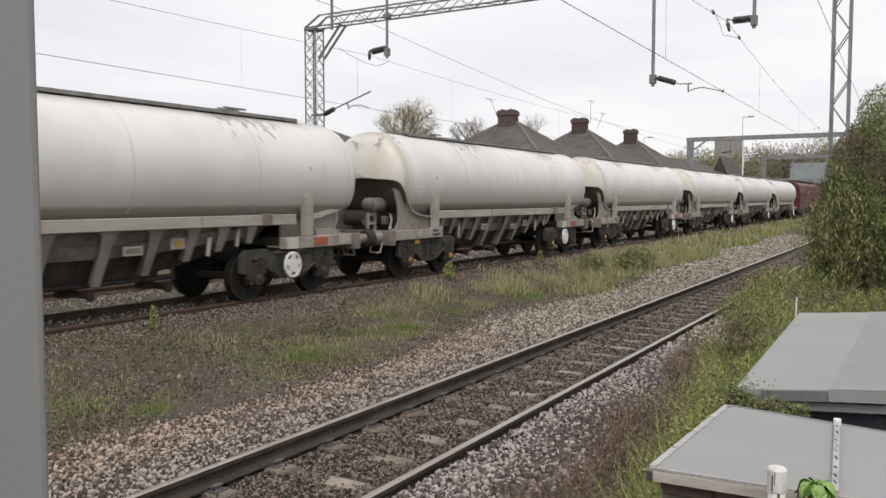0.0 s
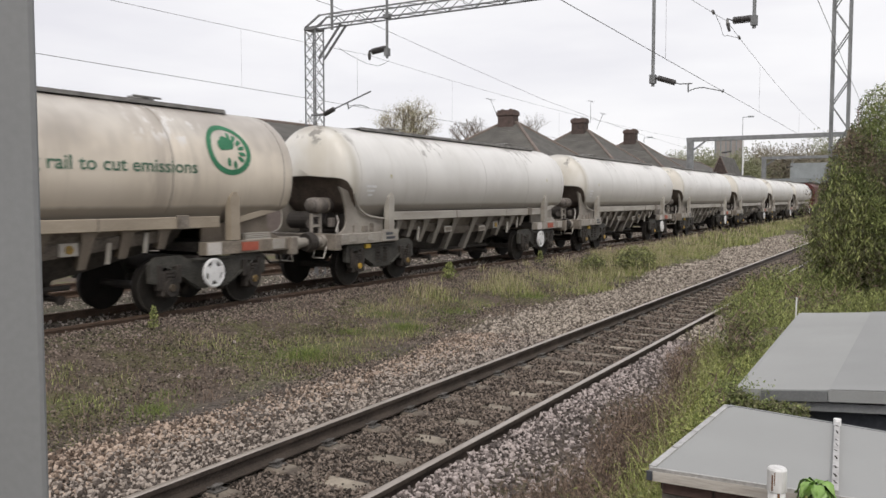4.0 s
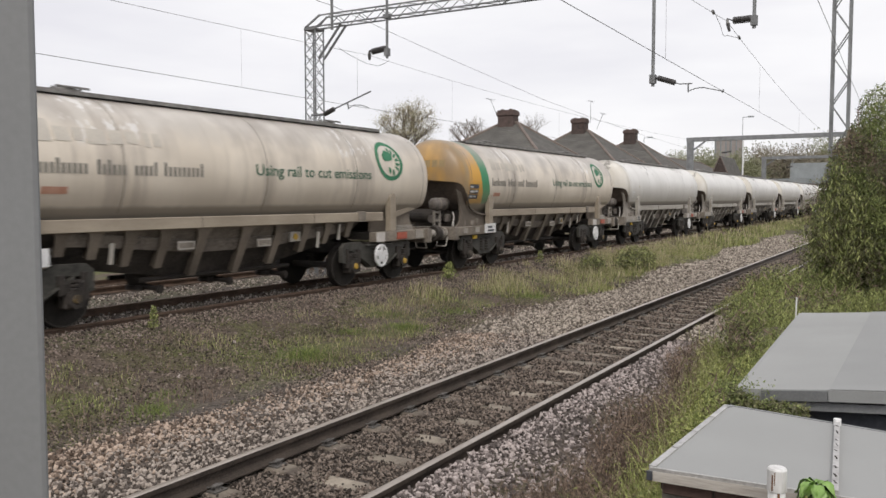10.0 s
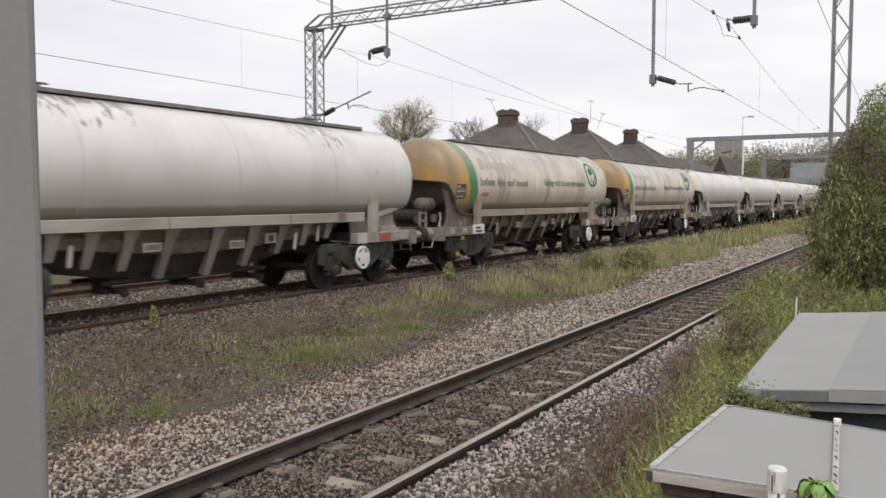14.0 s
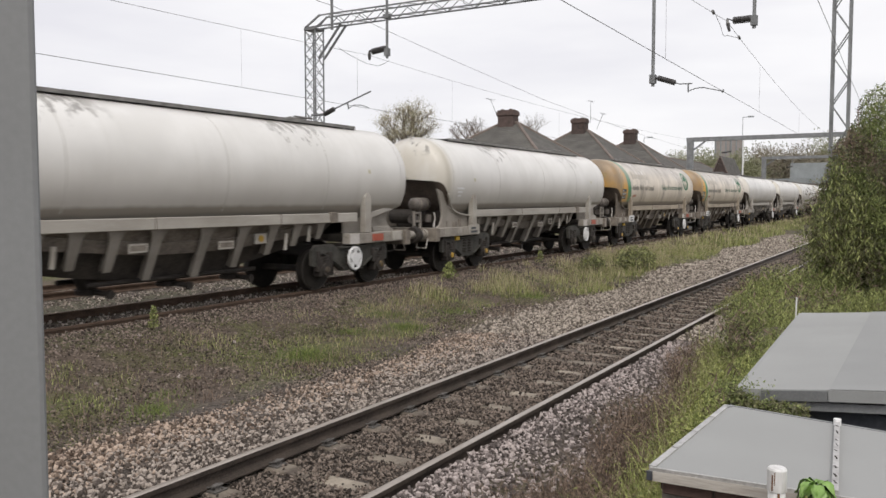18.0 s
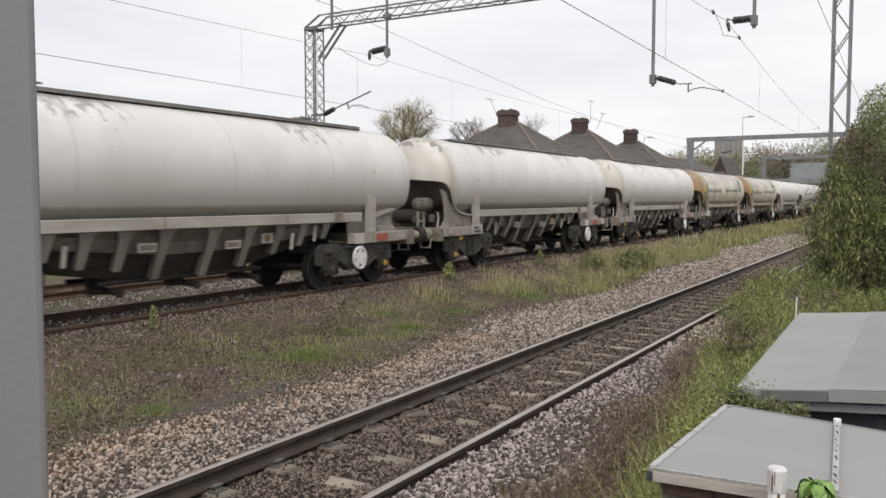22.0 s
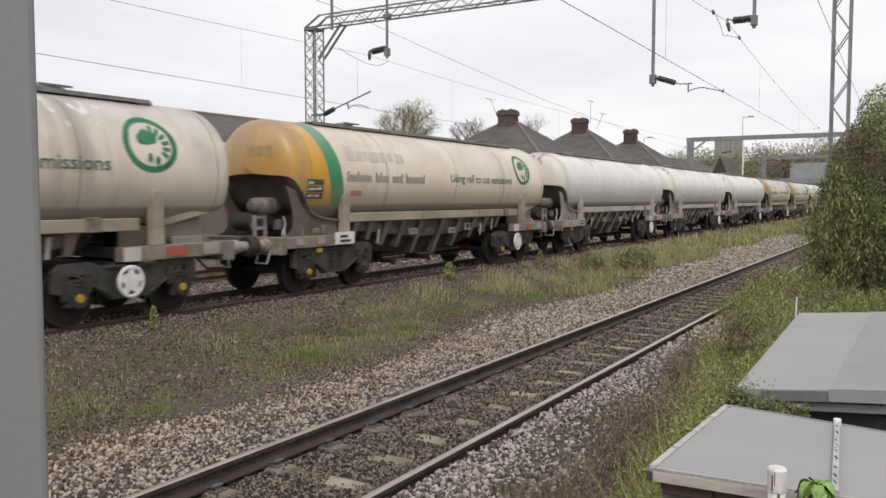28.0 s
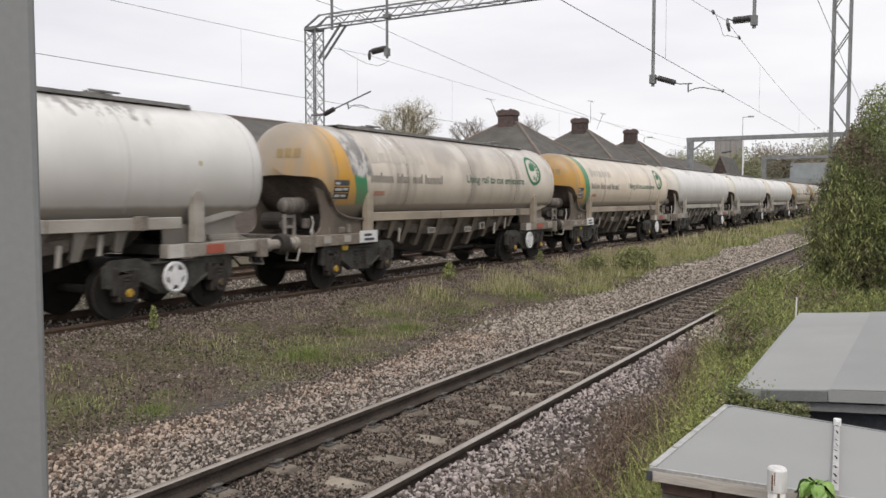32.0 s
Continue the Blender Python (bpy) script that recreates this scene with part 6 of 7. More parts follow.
BRAMBLE = [((-1.75, 14.6, 0.25), (1.05, 1.5, 0.75)), ((-2.2, 16.6, 0.1), (1.15, 1.6, 0.62)), ((-2.3, 19.2, 0.05), (1.2, 1.8, 0.50)), ((-0.6, 13.4, 0.25), (0.9, 1.2, 0.62)), ((0.4, 12.4, 0.6), (0.9, 1.0, 0.8)),
           ((-1.75, 12.4, 0.1), (0.8, 1.1, 0.62)), ((-1.9, 23.0, 0.1), (1.1, 2.2, 0.6)), ((-1.9, 27.0, 0.1), (1.3, 3.0, 0.8)), ((-1.35, 10.9, 0.0), (0.65, 0.9, 0.55)), ((-1.5, 8.6, -0.05), (0.42, 1.1, 0.62)), ((-1.45, 6.9, -0.1), (0.38, 0.9, 0.55))]


def build_hedge():
    hd = tagged(empty("hedge", -0.5, 16.7, 0), "tall unclipped evergreen hedge with brown dead patches", "hedge")
    bm = bmesh.new()
    for (x, y, z), r in HEDGE[:6]:
        for i in range(5):
            a = math.tau * i / 5 + x
            polyline(bm, [(x + 0.5 + 0.15 * math.cos(a), y - 16.7 + 0.15 * math.sin(a), -0.3), (x + 0.5 + 0.5 * r[0] * math.cos(a), y - 16.7 + 0.5 * r[1] * math.sin(a), z), (x + 0.5 + 0.75 * r[0] * math.cos(a + 0.3), y - 16.7 + 0.75 * r[1] * math.sin(a + 0.3), z + r[2] * 0.7)], 0.028, 5)
    part("branch", bm, M_BARK, hd)
    off = np.array([0.5, -16.7, 0])
    near = [blob_points(c, r, int((30000 if c[1] < 18 and c[0] < 0 else 4500) * r[0] * r[2]), 0.26, 0.2, i * 5.1) + off for i, (c, r) in enumerate(HEDGE)]
    pts = np.concatenate(near)
    f = field(pts[:, 0] + pts[:, 2], pts[:, 1] - pts[:, 2] * 0.6, 1.0, 4.0) + 0.25 * rng.normal(size=len(pts)) + 0.12 - np.interp(pts[:, 0], [-1.35, -0.5], [0.40, 0.0]) + 0.08 + np.interp(pts[:, 2], [0.8, 1.8], [0.2, 0.0])
    leaf_mesh("leaves", pts[f > -0.02], 0.016, M_LEAF_HEDGE, hd, "", 4.0, 0.7, "")
    leaf_mesh("leaves", pts[(f <= -0.02) & (f > -0.36)], 0.016, M_LEAF_DARK, hd, "", 4.0, 0.7, "")
    leaf_mesh("dead_growth", pts[f <= -0.36], 0.013, M_LEAF_BROWN, hd, "brown dead twigs", 8.0, 0.3, "")
    droop = blob_points((-0.95, 15.3, 1.55), (0.75, 0.5, 1.0), 12000, 0.8, 0.5, 2.0) + off
    leaf_mesh("hanging_leaves", droop[::2], 0.019, M_LEAF_YEL, hd, "long hanging pale green leaves", 5.0, 1.3, "")
    leaf_mesh("hanging_leaves", droop[1::2], 0.017, M_LEAF_DARK, hd, "long hanging dull green leaves", 5.0, 1.3, "")
    for c, r in HEDGE:
        core = bmesh.new()
        bmesh.ops.create_icosphere(core, subdivisions=2, radius=1.0, matrix=Matrix.Translation((c[0] + 0.5, c[1] - 16.7, c[2])) @ Matrix.Diagonal((r[0] * 0.62, r[1] * 0.62, r[2] * 0.66, 1)))
        part("inner_growth", core, M_BARK, hd, "dark tangled inner growth")
    # upright shoots on the crest
    top = []
    for (x, y, z), r in HEDGE[:5]:
        for i in range(60):
            a = rng.uniform(0, math.tau)
            q = rng.uniform(0.1, 0.8)
            top.append((x + r[0] * q * math.cos(a), y + r[1] * q * math.sin(a), z + r[2] * math.sqrt(1 - q * q) * 0.95))
    top = np.array(top) + off
    blades("shoots", top, rng.uniform(0.15, 0.45, len(top)), 0.008, M_LEAF_BROWN, 0.6, "", hd, "")
    br = tagged(empty("bramble_bank", -1.7, 14, 0), "low tangled brambles and grass leaning over the rail", "brambles")
    off = np.array([1.7, -14, 0])
    pts = np.concatenate([blob_points(c, r, int((20000 if c[1] < 18 else 7000) * r[0] * r[1] ** 0.5), 0.5, 0.4, i * 2.3) + off for i, (c, r) in enumerate(BRAMBLE)])
    pts = pts[pts[:, 2] > -0.35]
    f = field(pts[:, 0], pts[:, 1], 0.9, 8.0) + 0.3 * rng.normal(size=len(pts)) + np.interp(pts[:, 1], [-1.5, 0.5], [0.28, 0.0])
    lush = (f > 0.12) & (pts[:, 1] < -4.0)
    leaf_mesh("leaves", pts[lush], 0.012, M_VERGE, br, "bright yellow-green leaves", 3.0, 0.8, "")
    leaf_mesh("leaves", pts[(f > 0.12) & ~lush], 0.0095, M_LEAF_YEL, br, "", 7.0, 1.3, "")
    leaf_mesh("leaves", pts[(f <= 0.12) & (f > -0.25)], 0.0105, M_LEAF_HEDGE, br, "", 5.5, 1.1, "")
    leaf_mesh("leaves", pts[(f <= -0.25) & (f > -0.5)], 0.014, M_LEAF_DARK, br, "", 2.0, 0.3, "")
    leaf_mesh("dead_growth", pts[f <= -0.5], 0.016, M_LEAF_BROWN, br, "brown dead stems", 9.0, 0.7, "")
    for c, r in BRAMBLE:
        core = bmesh.new()
        bmesh.ops.create_icosphere(core, subdivisions=2, radius=1.0, matrix=Matrix.Translation((c[0] + 1.7, c[1] - 14, c[2] - 0.1)) @ Matrix.Diagonal((r[0] * 0.6, r[1] * 0.6, r[2] * 0.6, 1)))
        part("inner_growth", core, M_BARK, br, "dark tangled inner growth")


build_hedge()


def build_verge():
    """The rough verge between the near line's stone and the garden roofs."""
    p = scatter(40000, -3.05, -1.0, 3.2, 13)
    edge = -2.62 + 0.12 * np.sin(p[:, 1] * 2.1) - np.interp(p[:, 1], [8, 13], [0, 0.45])
    keep = p[:, 0] > edge + rng.normal(0, 0.10, len(p))
    p = p[keep]
    brown = p[:, 0] < np.interp(p[:, 1], [4, 6, 8, 11, 13], [-1.95, -2.0, -2.15, -2.5, -2.8]) + rng.normal(0, 0.12, len(p))
    z = bed_z(p[:, 0], p[:, 1]) - 0.01
    b = np.column_stack([p, z])
    blades("verge_growth", b[brown], rng.uniform(0.05, 0.24, brown.sum()), 0.0032, M_LEAF_BROWN, 1.3, "tangled brown dead stems")
    g = ~brown
    dry = g & (rng.uniform(0, 1, len(p)) < 0.22)
    fresh = g & ~dry
    blades("verge_growth", b[fresh], rng.uniform(0.10, 0.38, fresh.sum()), 0.0034, M_VERGE, 0.95, "yellow-green verge grass")
    blades("verge_growth", b[dry], rng.uniform(0.10, 0.36, dry.sum()), 0.003, M_GRASS_DRY, 1.2, "pale dry verge grass")
    pts = b[g][::2] + np.column_stack([rng.normal(0, 0.05, len(b[g][::2])), rng.normal(0, 0.05, len(b[g][::2])), rng.uniform(0.05, 0.45, len(b[g][::2]))])
    leaf_mesh("verge_growth", pts, 0.011, M_LEAF_YEL, None, "yellow-green verge leaves", 3.4, 0.5)
    pts = b[brown][::2] + np.column_stack([rng.normal(0, 0.05, len(b[brown][::2])), rng.normal(0, 0.05, len(b[brown][::2])), rng.uniform(0.02, 0.22, len(b[brown][::2]))])
    leaf_mesh("verge_growth", pts, 0.014, M_LEAF_BROWN, None, "brown dead bramble leaves", 2.6, 0.2)


build_verge()


# ---- flat garden roofs ----
def build_roofs():
    r1 = tagged(empty("shed", -1.024, 3.552, 0), "brick outbuilding with a flat grey felt roof and aluminium trim", "shed", "garden outbuildings")
    length = 2.4

    def at(u, v, z):
        """A point of the tapering plan: u metres along the front, v of the way to the back."""
        return (u + 0.062 * v, 0.045 * u + v * (1.302 - 0.235 * u), z)

    def prism(u0, u1, v0, v1, z0, z1):
        bm = bmesh.new()
        lo = [bm.verts.new(at(u, v, z0)) for u, v in ((u0, v0), (u1, v0), (u1, v1), (u0, v1))]
        hi = [bm.verts.new(at(u, v, z1)) for u, v in ((u0, v0), (u1, v0), (u1, v1), (u0, v1))]
        bm.faces.new(lo[::-1])
        bm.faces.new(hi)
        for i in range(4):
            bm.faces.new((lo[i], lo[(i + 1) % 4], hi[(i + 1) % 4], hi[i]))
        return bm

    roof = part("roof", prism(0.0, length, 0.0, 1.0, 0.955, 1.0), M_FELT, r1, "flat grey felt roof")
    for k in range(4):
        part("edge_trim", bar(bmesh.new(), at(0.004, k / 4 + 0.004, 0.986 + 0.001 * (k % 2)), at(0.004, (k + 1) / 4 - 0.004, 0.986), 0.03, 0.042), M_TRIM, roof, "length of worn aluminium edge trim")
    part("edge_trim", bar(bmesh.new(), at(0.0, -0.006, 0.996), at(length, -0.006, 0.996), 0.014, 0.016), M_TRIM, roof, "worn aluminium edge trim")
    part("edge_trim", bar(bmesh.new(), at(0.03, 1.008, 0.976), at(length, 1.012, 0.976), 0.016, 0.056), M_FELT_DARK, roof)
    part("joint_batten", bar(bmesh.new(), at(0.742, 0.0, 1.009), at(0.592, 0.985, 1.009), 0.026, 0.026), M_TRIM, roof, "raised metal joint batten with peeling white paint")
    for k in range(9):
        v = 0.08 + 0.1 * k + 0.02 * math.sin(k * 5.0)
        part("bare_patch", bar(bmesh.new(), at(0.742 - 0.15 * v + 0.004, v, 1.0225), at(0.742 - 0.15 * (v + 0.05) - 0.003, v + 0.03 + 0.02 * math.sin(k * 3.0), 1.0225), 0.006 + 0.003 * math.sin(k), 0.002), M_STEEL_DARK, roof, "dark bare metal where paint has peeled")
    part("corner_cap", bar(bmesh.new(), at(0.012, 0.965, 1.003), at(0.030, 1.0, 1.003), 0.018, 0.012), M_FELT_DARK, roof)
    bm = bmesh.new()
    rod(bm, at(0.592, 0.988, 1.0), at(0.592, 0.988, 1.034), 0.019, 12)
    part("batten_cap", bm, M_RENDER_W, roof, "white cap on the batten's end")
    part("fascia", bar(bmesh.new(), at(0.012, -0.004, 0.966), at(length, -0.004, 0.966), 0.024, 0.044), M_FASCIA, roof, "weathered pale fascia board")
    part("end_cap", bar(bmesh.new(), at(-0.012, -0.014, 0.968), at(0.012, -0.014, 0.968), 0.016, 0.040), M_BLACK_PANEL, roof)
    part("wall", prism(0.036, length - 0.08, 0.036, 0.95, -0.5, 0.95), M_MORTAR, r1)
    me = bpy.data.meshes.new("brick")
    bm = one_box(-0.1075, 0.1075, -0.012, 0.012, -0.0325, 0.0325, 0.004)
    bm.to_mesh(me)
    bm.free()
    me.materials.append(M_BRICK_DARK)
    for c in range(9):
        for i in range(8):
            x, y, z = at(0.150 + 0.225 * i + 0.112 * (c % 2), 0.030, 0.912 - 0.075 * c)
            share("brick", me, r1, pose(x, y, z, 0, 0, 2.6))
        for i in range(5):
            x, y, z = at(0.030, 0.14 + 0.173 * i + 0.086 * (c % 2), 0.912 - 0.075 * c)
            share("brick", me, r1, pose(x, y, z, 0, 0, 87.3))
    r2 = tagged(empty("shed", -1.012, 5.352, 0), "outbuilding with a wide low-pitched grey felt roof in two falls", "shed", "garden outbuildings")
    bm = bmesh.new()
    back = 3.882
    cols = [(0.0, -0.107, 0.992), (0.03, -0.08, 1.0), (0.165, 0.06, 1.008), (0.539, 0.56, 1.050), (0.845, 0.80, 1.078), (2.2, 2.1, 1.19), (3.4, 3.3, 1.12)]
    top = [[bm.verts.new((xf, 0.0, z)) for xf, xb, z in cols], [bm.verts.new((xb, back, z + 0.004)) for xf, xb, z in cols]]
    low = [[bm.verts.new((xf, 0.0, z - 0.07)) for xf, xb, z in cols], [bm.verts.new((xb, back, z - 0.07)) for xf, xb, z in cols]]
    for i in range(len(cols) - 1):
        bm.faces.new((top[0][i], top[0][i + 1], top[1][i + 1], top[1][i]))
        bm.faces.new((low[0][i + 1], low[0][i], low[1][i], low[1][i + 1]))
        for k in (0, 1):
            bm.faces.new((low[k][i], low[k][i + 1], top[k][i + 1], top[k][i]))
    for i in (0, -1):
        bm.faces.new((top[0][i], top[1][i], low[1][i], low[0][i]))
    bmesh.ops.recalc_face_normals(bm, faces=bm.faces[:])
    part("roof", bm, M_FELT, r2, "low-pitched grey felt roof")
    bm = bmesh.new()
    bm.faces.new([bm.verts.new(v) for v in ((0.545, -0.003, 1.055), (0.845, -0.003, 1.0825), (2.2, -0.003, 1.1945), (2.1, back, 1.199), (0.80, back, 1.087), (0.566, back, 1.060))])
    r = bmesh.ops.extrude_face_region(bm, geom=bm.faces[:])
    bmesh.ops.translate(bm, vec=(0, 0, -0.004), verts=[v for v in r["geom"] if isinstance(v, bmesh.types.BMVert)])
    bmesh.ops.recalc_face_normals(bm, faces=bm.faces[:])
    part("felt_sheet", bm, M_FELT_LAP, r2, "darker lapped felt sheet")
    part("edge_trim", bar(bmesh.new(), (0.54, -0.006, 1.012), (2.2, -0.006, 1.152), 0.008, 0.066), M_FELT_LAP, r2, "darker felt turned down over the edge")
    part("edge_trim", bar(bmesh.new(), (0.16, -0.006, 0.97), (0.535, -0.006, 1.010), 0.008, 0.064), M_DRIP, r2, "darker folded felt drip edge")
    part("fascia", bar(bmesh.new(), (0.25, 0.05, 0.91), (2.2, 0.05, 1.07), 0.03, 0.05), M_FELT_DARK, r2, "grey board under the eaves")
    part("wall", one_box(0.22, 3.2, 0.12, 3.75, -0.5, 0.90), M_BLACK_PANEL, r2, "dark boarded wall")
    pp = tagged(empty("vent_pipe", -0.476, 3.40, 0.014), "white painted pipe with rust runs and a capped top", "pipe")
    bm = bmesh.new()
    rod(bm, (0, 0, -0.3), (0, 0, 1.065), 0.033, 18)
    part("tube", bm, M_PIPE, pp, "", True)
    bm = bmesh.new()
    rod(bm, (0, 0, 1.03), (0, 0, 1.115), 0.0375, 20)
    rod(bm, (0, 0, 1.115), (0, 0, 1.123), 0.0375, 20, 0.032)
    cl = part("collar", bm, M_PIPE, pp, "rust-streaked white collar", False)
    for a, z0, z1, w in ((-1.9, 1.035, 1.10, 0.16), (-1.65, 1.06, 1.112, 0.08), (-1.2, 0.93, 1.028, 0.30), (-2.1, 0.96, 1.0, 0.2)):
        bm = bmesh.new()
        r = 0.0380 if z0 > 1.03 else 0.0335
        q = [[bm.verts.new((r * math.cos(a + w * i / 2), r * math.sin(a + w * i / 2), z)) for i in (-1, 0, 1)] for z in (z0, (z0 + z1) / 2, z1)]
        for k in range(2):
            for i in range(2):
                bm.faces.new((q[k][i], q[k][i + 1], q[k + 1][i + 1], q[k + 1][i]))
        part("rust_run", bm, M_RUST, cl, "brown rust run")
    pl = tagged(empty("garden_plant", -0.335, 3.42, 0.852), "bright green broad-leaved garden plant", "plant")
    bm = bmesh.new()
    for i in range(6):
        a = math.tau * i / 6
        polyline(bm, [(0, 0, -0.9), (0.02 * math.cos(a), 0.02 * math.sin(a), 0.0), (0.06 * math.cos(a), 0.06 * math.sin(a), 0.20)], 0.004, 4)
    part("stalk", bm, M_GRASS, pl)
    for i in range(52):
        a, t = math.tau * i / 52 * 8.6, rng.uniform(0.3, 1.0)
        bm = bmesh.new()
        n, w, ln = 5, 0.021, 0.064
        rows = []
        for j in range(n + 1):
            u = j / n
            ww = w * math.sin(math.pi * min(1, u * 0.92 + 0.08)) ** 0.7 * (1 + 0.12 * math.sin(j * 9))
            rows.append([bm.verts.new((ln * u, s * ww, 0.02 * math.sin(math.pi * u) - 0.035 * u * u + abs(s) * 0.008)) for s in (-1, 0, 1)])
        for p, q in zip(rows, rows[1:]):
            for k in range(2):
                bm.faces.new((p[k], p[k + 1], q[k + 1], q[k]))
        lf = part("leaf", bm, M_PLANT, pl, "", True)
        lf.matrix_basis = pose(0.015 * math.cos(a), 0.015 * math.sin(a), 0.14 + 0.10 * t, rng.uniform(-15, 15), rng.uniform(-10, 45), math.degrees(a))
    st = tagged(part("marker_stake", rod(bmesh.new(), (-1.22, 9.6, -0.3), (-1.19, 9.6, 1.12), 0.008, 8), M_RENDER_W), "thin white stake behind the felt roof", "stake")
    sp = tagged(empty("sapling", -0.80, 5.2, 0), "leafy sapling growing up between the roofs", "plant")
    bm = bmesh.new()
    for i in range(7):
        polyline(bm, [(0, 0, -0.35), (0.08 * i - 0.25, 0.05 * math.sin(i), 0.6), (0.07 * i - 0.20, 0.08 * math.sin(i * 2), 0.92)], 0.003, 4)
    part("stalk", bm, M_LEAF_DARK, sp)
    over = np.column_stack([rng.normal(-0.17, 0.09, 420), rng.normal(0.05, 0.08, 420), 0.97 + 0.12 * rng.uniform(0, 1, 420) ** 1.7])
    leaf_mesh("leaves", over, 0.008, M_LEAF_HEDGE, sp, "", 2.4, 0.5, "")
    u = rng.uniform(0, 1, 5200) ** 1.4
    pts = np.column_stack([-0.22 + 0.46 * u, rng.normal(0, 0.05, 5200), 0.80 + (0.25 - 0.08 * np.minimum(1, u * 3)) * rng.uniform(0, 1, 5200) ** 0.8])
    leaf_mesh("leaves", pts[::2], 0.013, M_LEAF_DARK, sp, "", 1.8, 0.2, "")
    leaf_mesh("leaves", pts[1::4], 0.013, M_LEAF_HEDGE, sp, "", 1.8, 0.2, "")


M_FASCIA = surf("weathered_pale_board", (0.30, 0.27, 0.24), (0.50, 0.47, 0.43), 0.8, 0, 6, 50, 0.2, (0.3, 1, 2))
M_RUST = surf("rust_stain", (0.10, 0.045, 0.02), (0.22, 0.11, 0.05), 0.9, 0, 30, 90, 0.3)
M_PIPE = surf("rust_streaked_white_paint", (0.50, 0.49, 0.475), (0.80, 0.80, 0.80), 0.5, 0, 14, 60, 0.1, (1, 1, 0.25))
M_PLANT = surf("bright_green_leaf", (0.12, 0.24, 0.04), (0.27, 0.42, 0.12), 0.45, 0, 12, 60, 0.1)
build_roofs()


# ---- houses beyond the far line ----
def hip_roof(parent, x0, x1, y0, y1, ze, zr, ridge, along_y=True, tile=None):
    """Four slopes over a rectangle, a part each, with hip tiles. ridge: half length of the ridge."""
    cx, cy = (x0 + x1) / 2, (y0 + y1) / 2
    ra, rb = ((cx, cy - ridge, zr), (cx, cy + ridge, zr)) if along_y else ((cx - ridge, cy, zr), (cx + ridge, cy, zr))
    A, B, C, D = (x0, y0, ze), (x1, y0, ze), (x1, y1, ze), (x0, y1, ze)
    faces = ((A, B, ra), (B, C, rb, ra), (C, D, rb), (D, A, ra, rb)) if along_y else ((A, B, rb, ra), (B, C, rb), (C, D, ra, rb), (D, A, ra))
    for f in faces:
        bm = bmesh.new()
        top = [bm.verts.new(Vector(v) + Vector((0, 0, 0.08))) for v in f]
        low = [bm.verts.new(v) for v in f]
        bm.faces.new(top)
        bm.faces.new(low[::-1])
        for i in range(len(f)):
            bm.faces.new((low[i], low[(i + 1) % len(f)], top[(i + 1) % len(f)], top[i]))
        bmesh.ops.recalc_face_normals(bm, faces=bm.faces[:])
        part("roof_slope", bm, tile or M_TILE, parent)
    for p, q in ((A, ra), (B, ra if along_y else rb), (C, rb), (D, rb if along_y else ra), (ra, rb)):
        if (Vector(p) - Vector(q)).length > 0.3:
            part("hip_tiles", rod(bmesh.new(), Vector(p) + Vector((0, 0, 0.08)), Vector(q) + Vector((0, 0, 0.10)), 0.11, 6), M_RIDGE if zr < 9 else M_RIDGE, parent)


def window(parent, x, y, z, w, h, facing_x=True):
    """A white framed window set in a wall that faces the line."""
    fr = new("window")
    fr.parent = parent
    fr.matrix_basis = pose(x, y, z)
    part("pane", one_box(-0.06, -0.03, -w / 2 + 0.03, w / 2 - 0.03, -h / 2 + 0.03, h / 2 - 0.03), M_GLASS, fr)
    for a, b, c, d in ((-w / 2, -w / 2 + 0.09, -h / 2, h / 2), (w / 2 - 0.09, w / 2, -h / 2, h / 2), (-0.04, 0.04, -h / 2, h / 2)):
        part("window_frame", one_box(-0.08, 0.03, a, b, c, d), M_RENDER_W, fr)
    for c in (-h / 2, h / 2 - 0.09, h * 0.18):
        part("window_frame", one_box(-0.08, 0.031, -w / 2 + 0.09, w / 2 - 0.09, c, c + 0.09), M_RENDER_W, fr)
    part("window_sill", one_box(-0.05, 0.10, -w / 2 - 0.05, w / 2 + 0.05, -h / 2 - 0.10, -h / 2 - 0.003), M_RENDER_W, fr)


def chimney(parent, x, y, z0, z1, w, d):
    ch = part("chimney_stack", one_box(x - w / 2, x + w / 2, y - d / 2, y + d / 2, z0, z1 - 0.45), M_BRICK, parent, "brown brick chimney stack")
    part("band", one_box(x - w / 2 - 0.08, x + w / 2 + 0.08, y - d / 2 - 0.08, y + d / 2 + 0.08, z1 - 0.45, z1 - 0.18), M_BRICK, ch)
    part("band", one_box(x - w / 2 - 0.02, x + w / 2 + 0.02, y - d / 2 - 0.02, y + d / 2 + 0.02, z1 - 0.18, z1 - 0.06), M_BRICK, ch)
    for i in range(4):
        px, py = x + (i % 2 - 0.5) * w * 0.55, y + (i // 2 - 0.5) * d * 0.55
        part("pot", rod(bmesh.new(), (px, py, z1 - 0.06), (px, py, z1 + 0.03), 0.13, 10, 0.11), M_BRICK, ch)


def aerial(parent, x, y, z, h, lean=0.0):
    bm = bmesh.new()
    rod(bm, (x, y, z), (x + lean, y, z + h), 0.02, 6)
    rod(bm, (x + lean, y - 0.6, z + h), (x + lean, y + 0.6, z + h - 0.08), 0.012, 5)
    for i in range(5):
        rod(bm, (x + lean - 0.2, y - 0.5 + 0.25 * i, z + h), (x + lean + 0.2, y - 0.5 + 0.25 * i, z + h), 0.007, 4)
    part("aerial", bm, M_MAST_DARK, parent, "thin rooftop aerial")


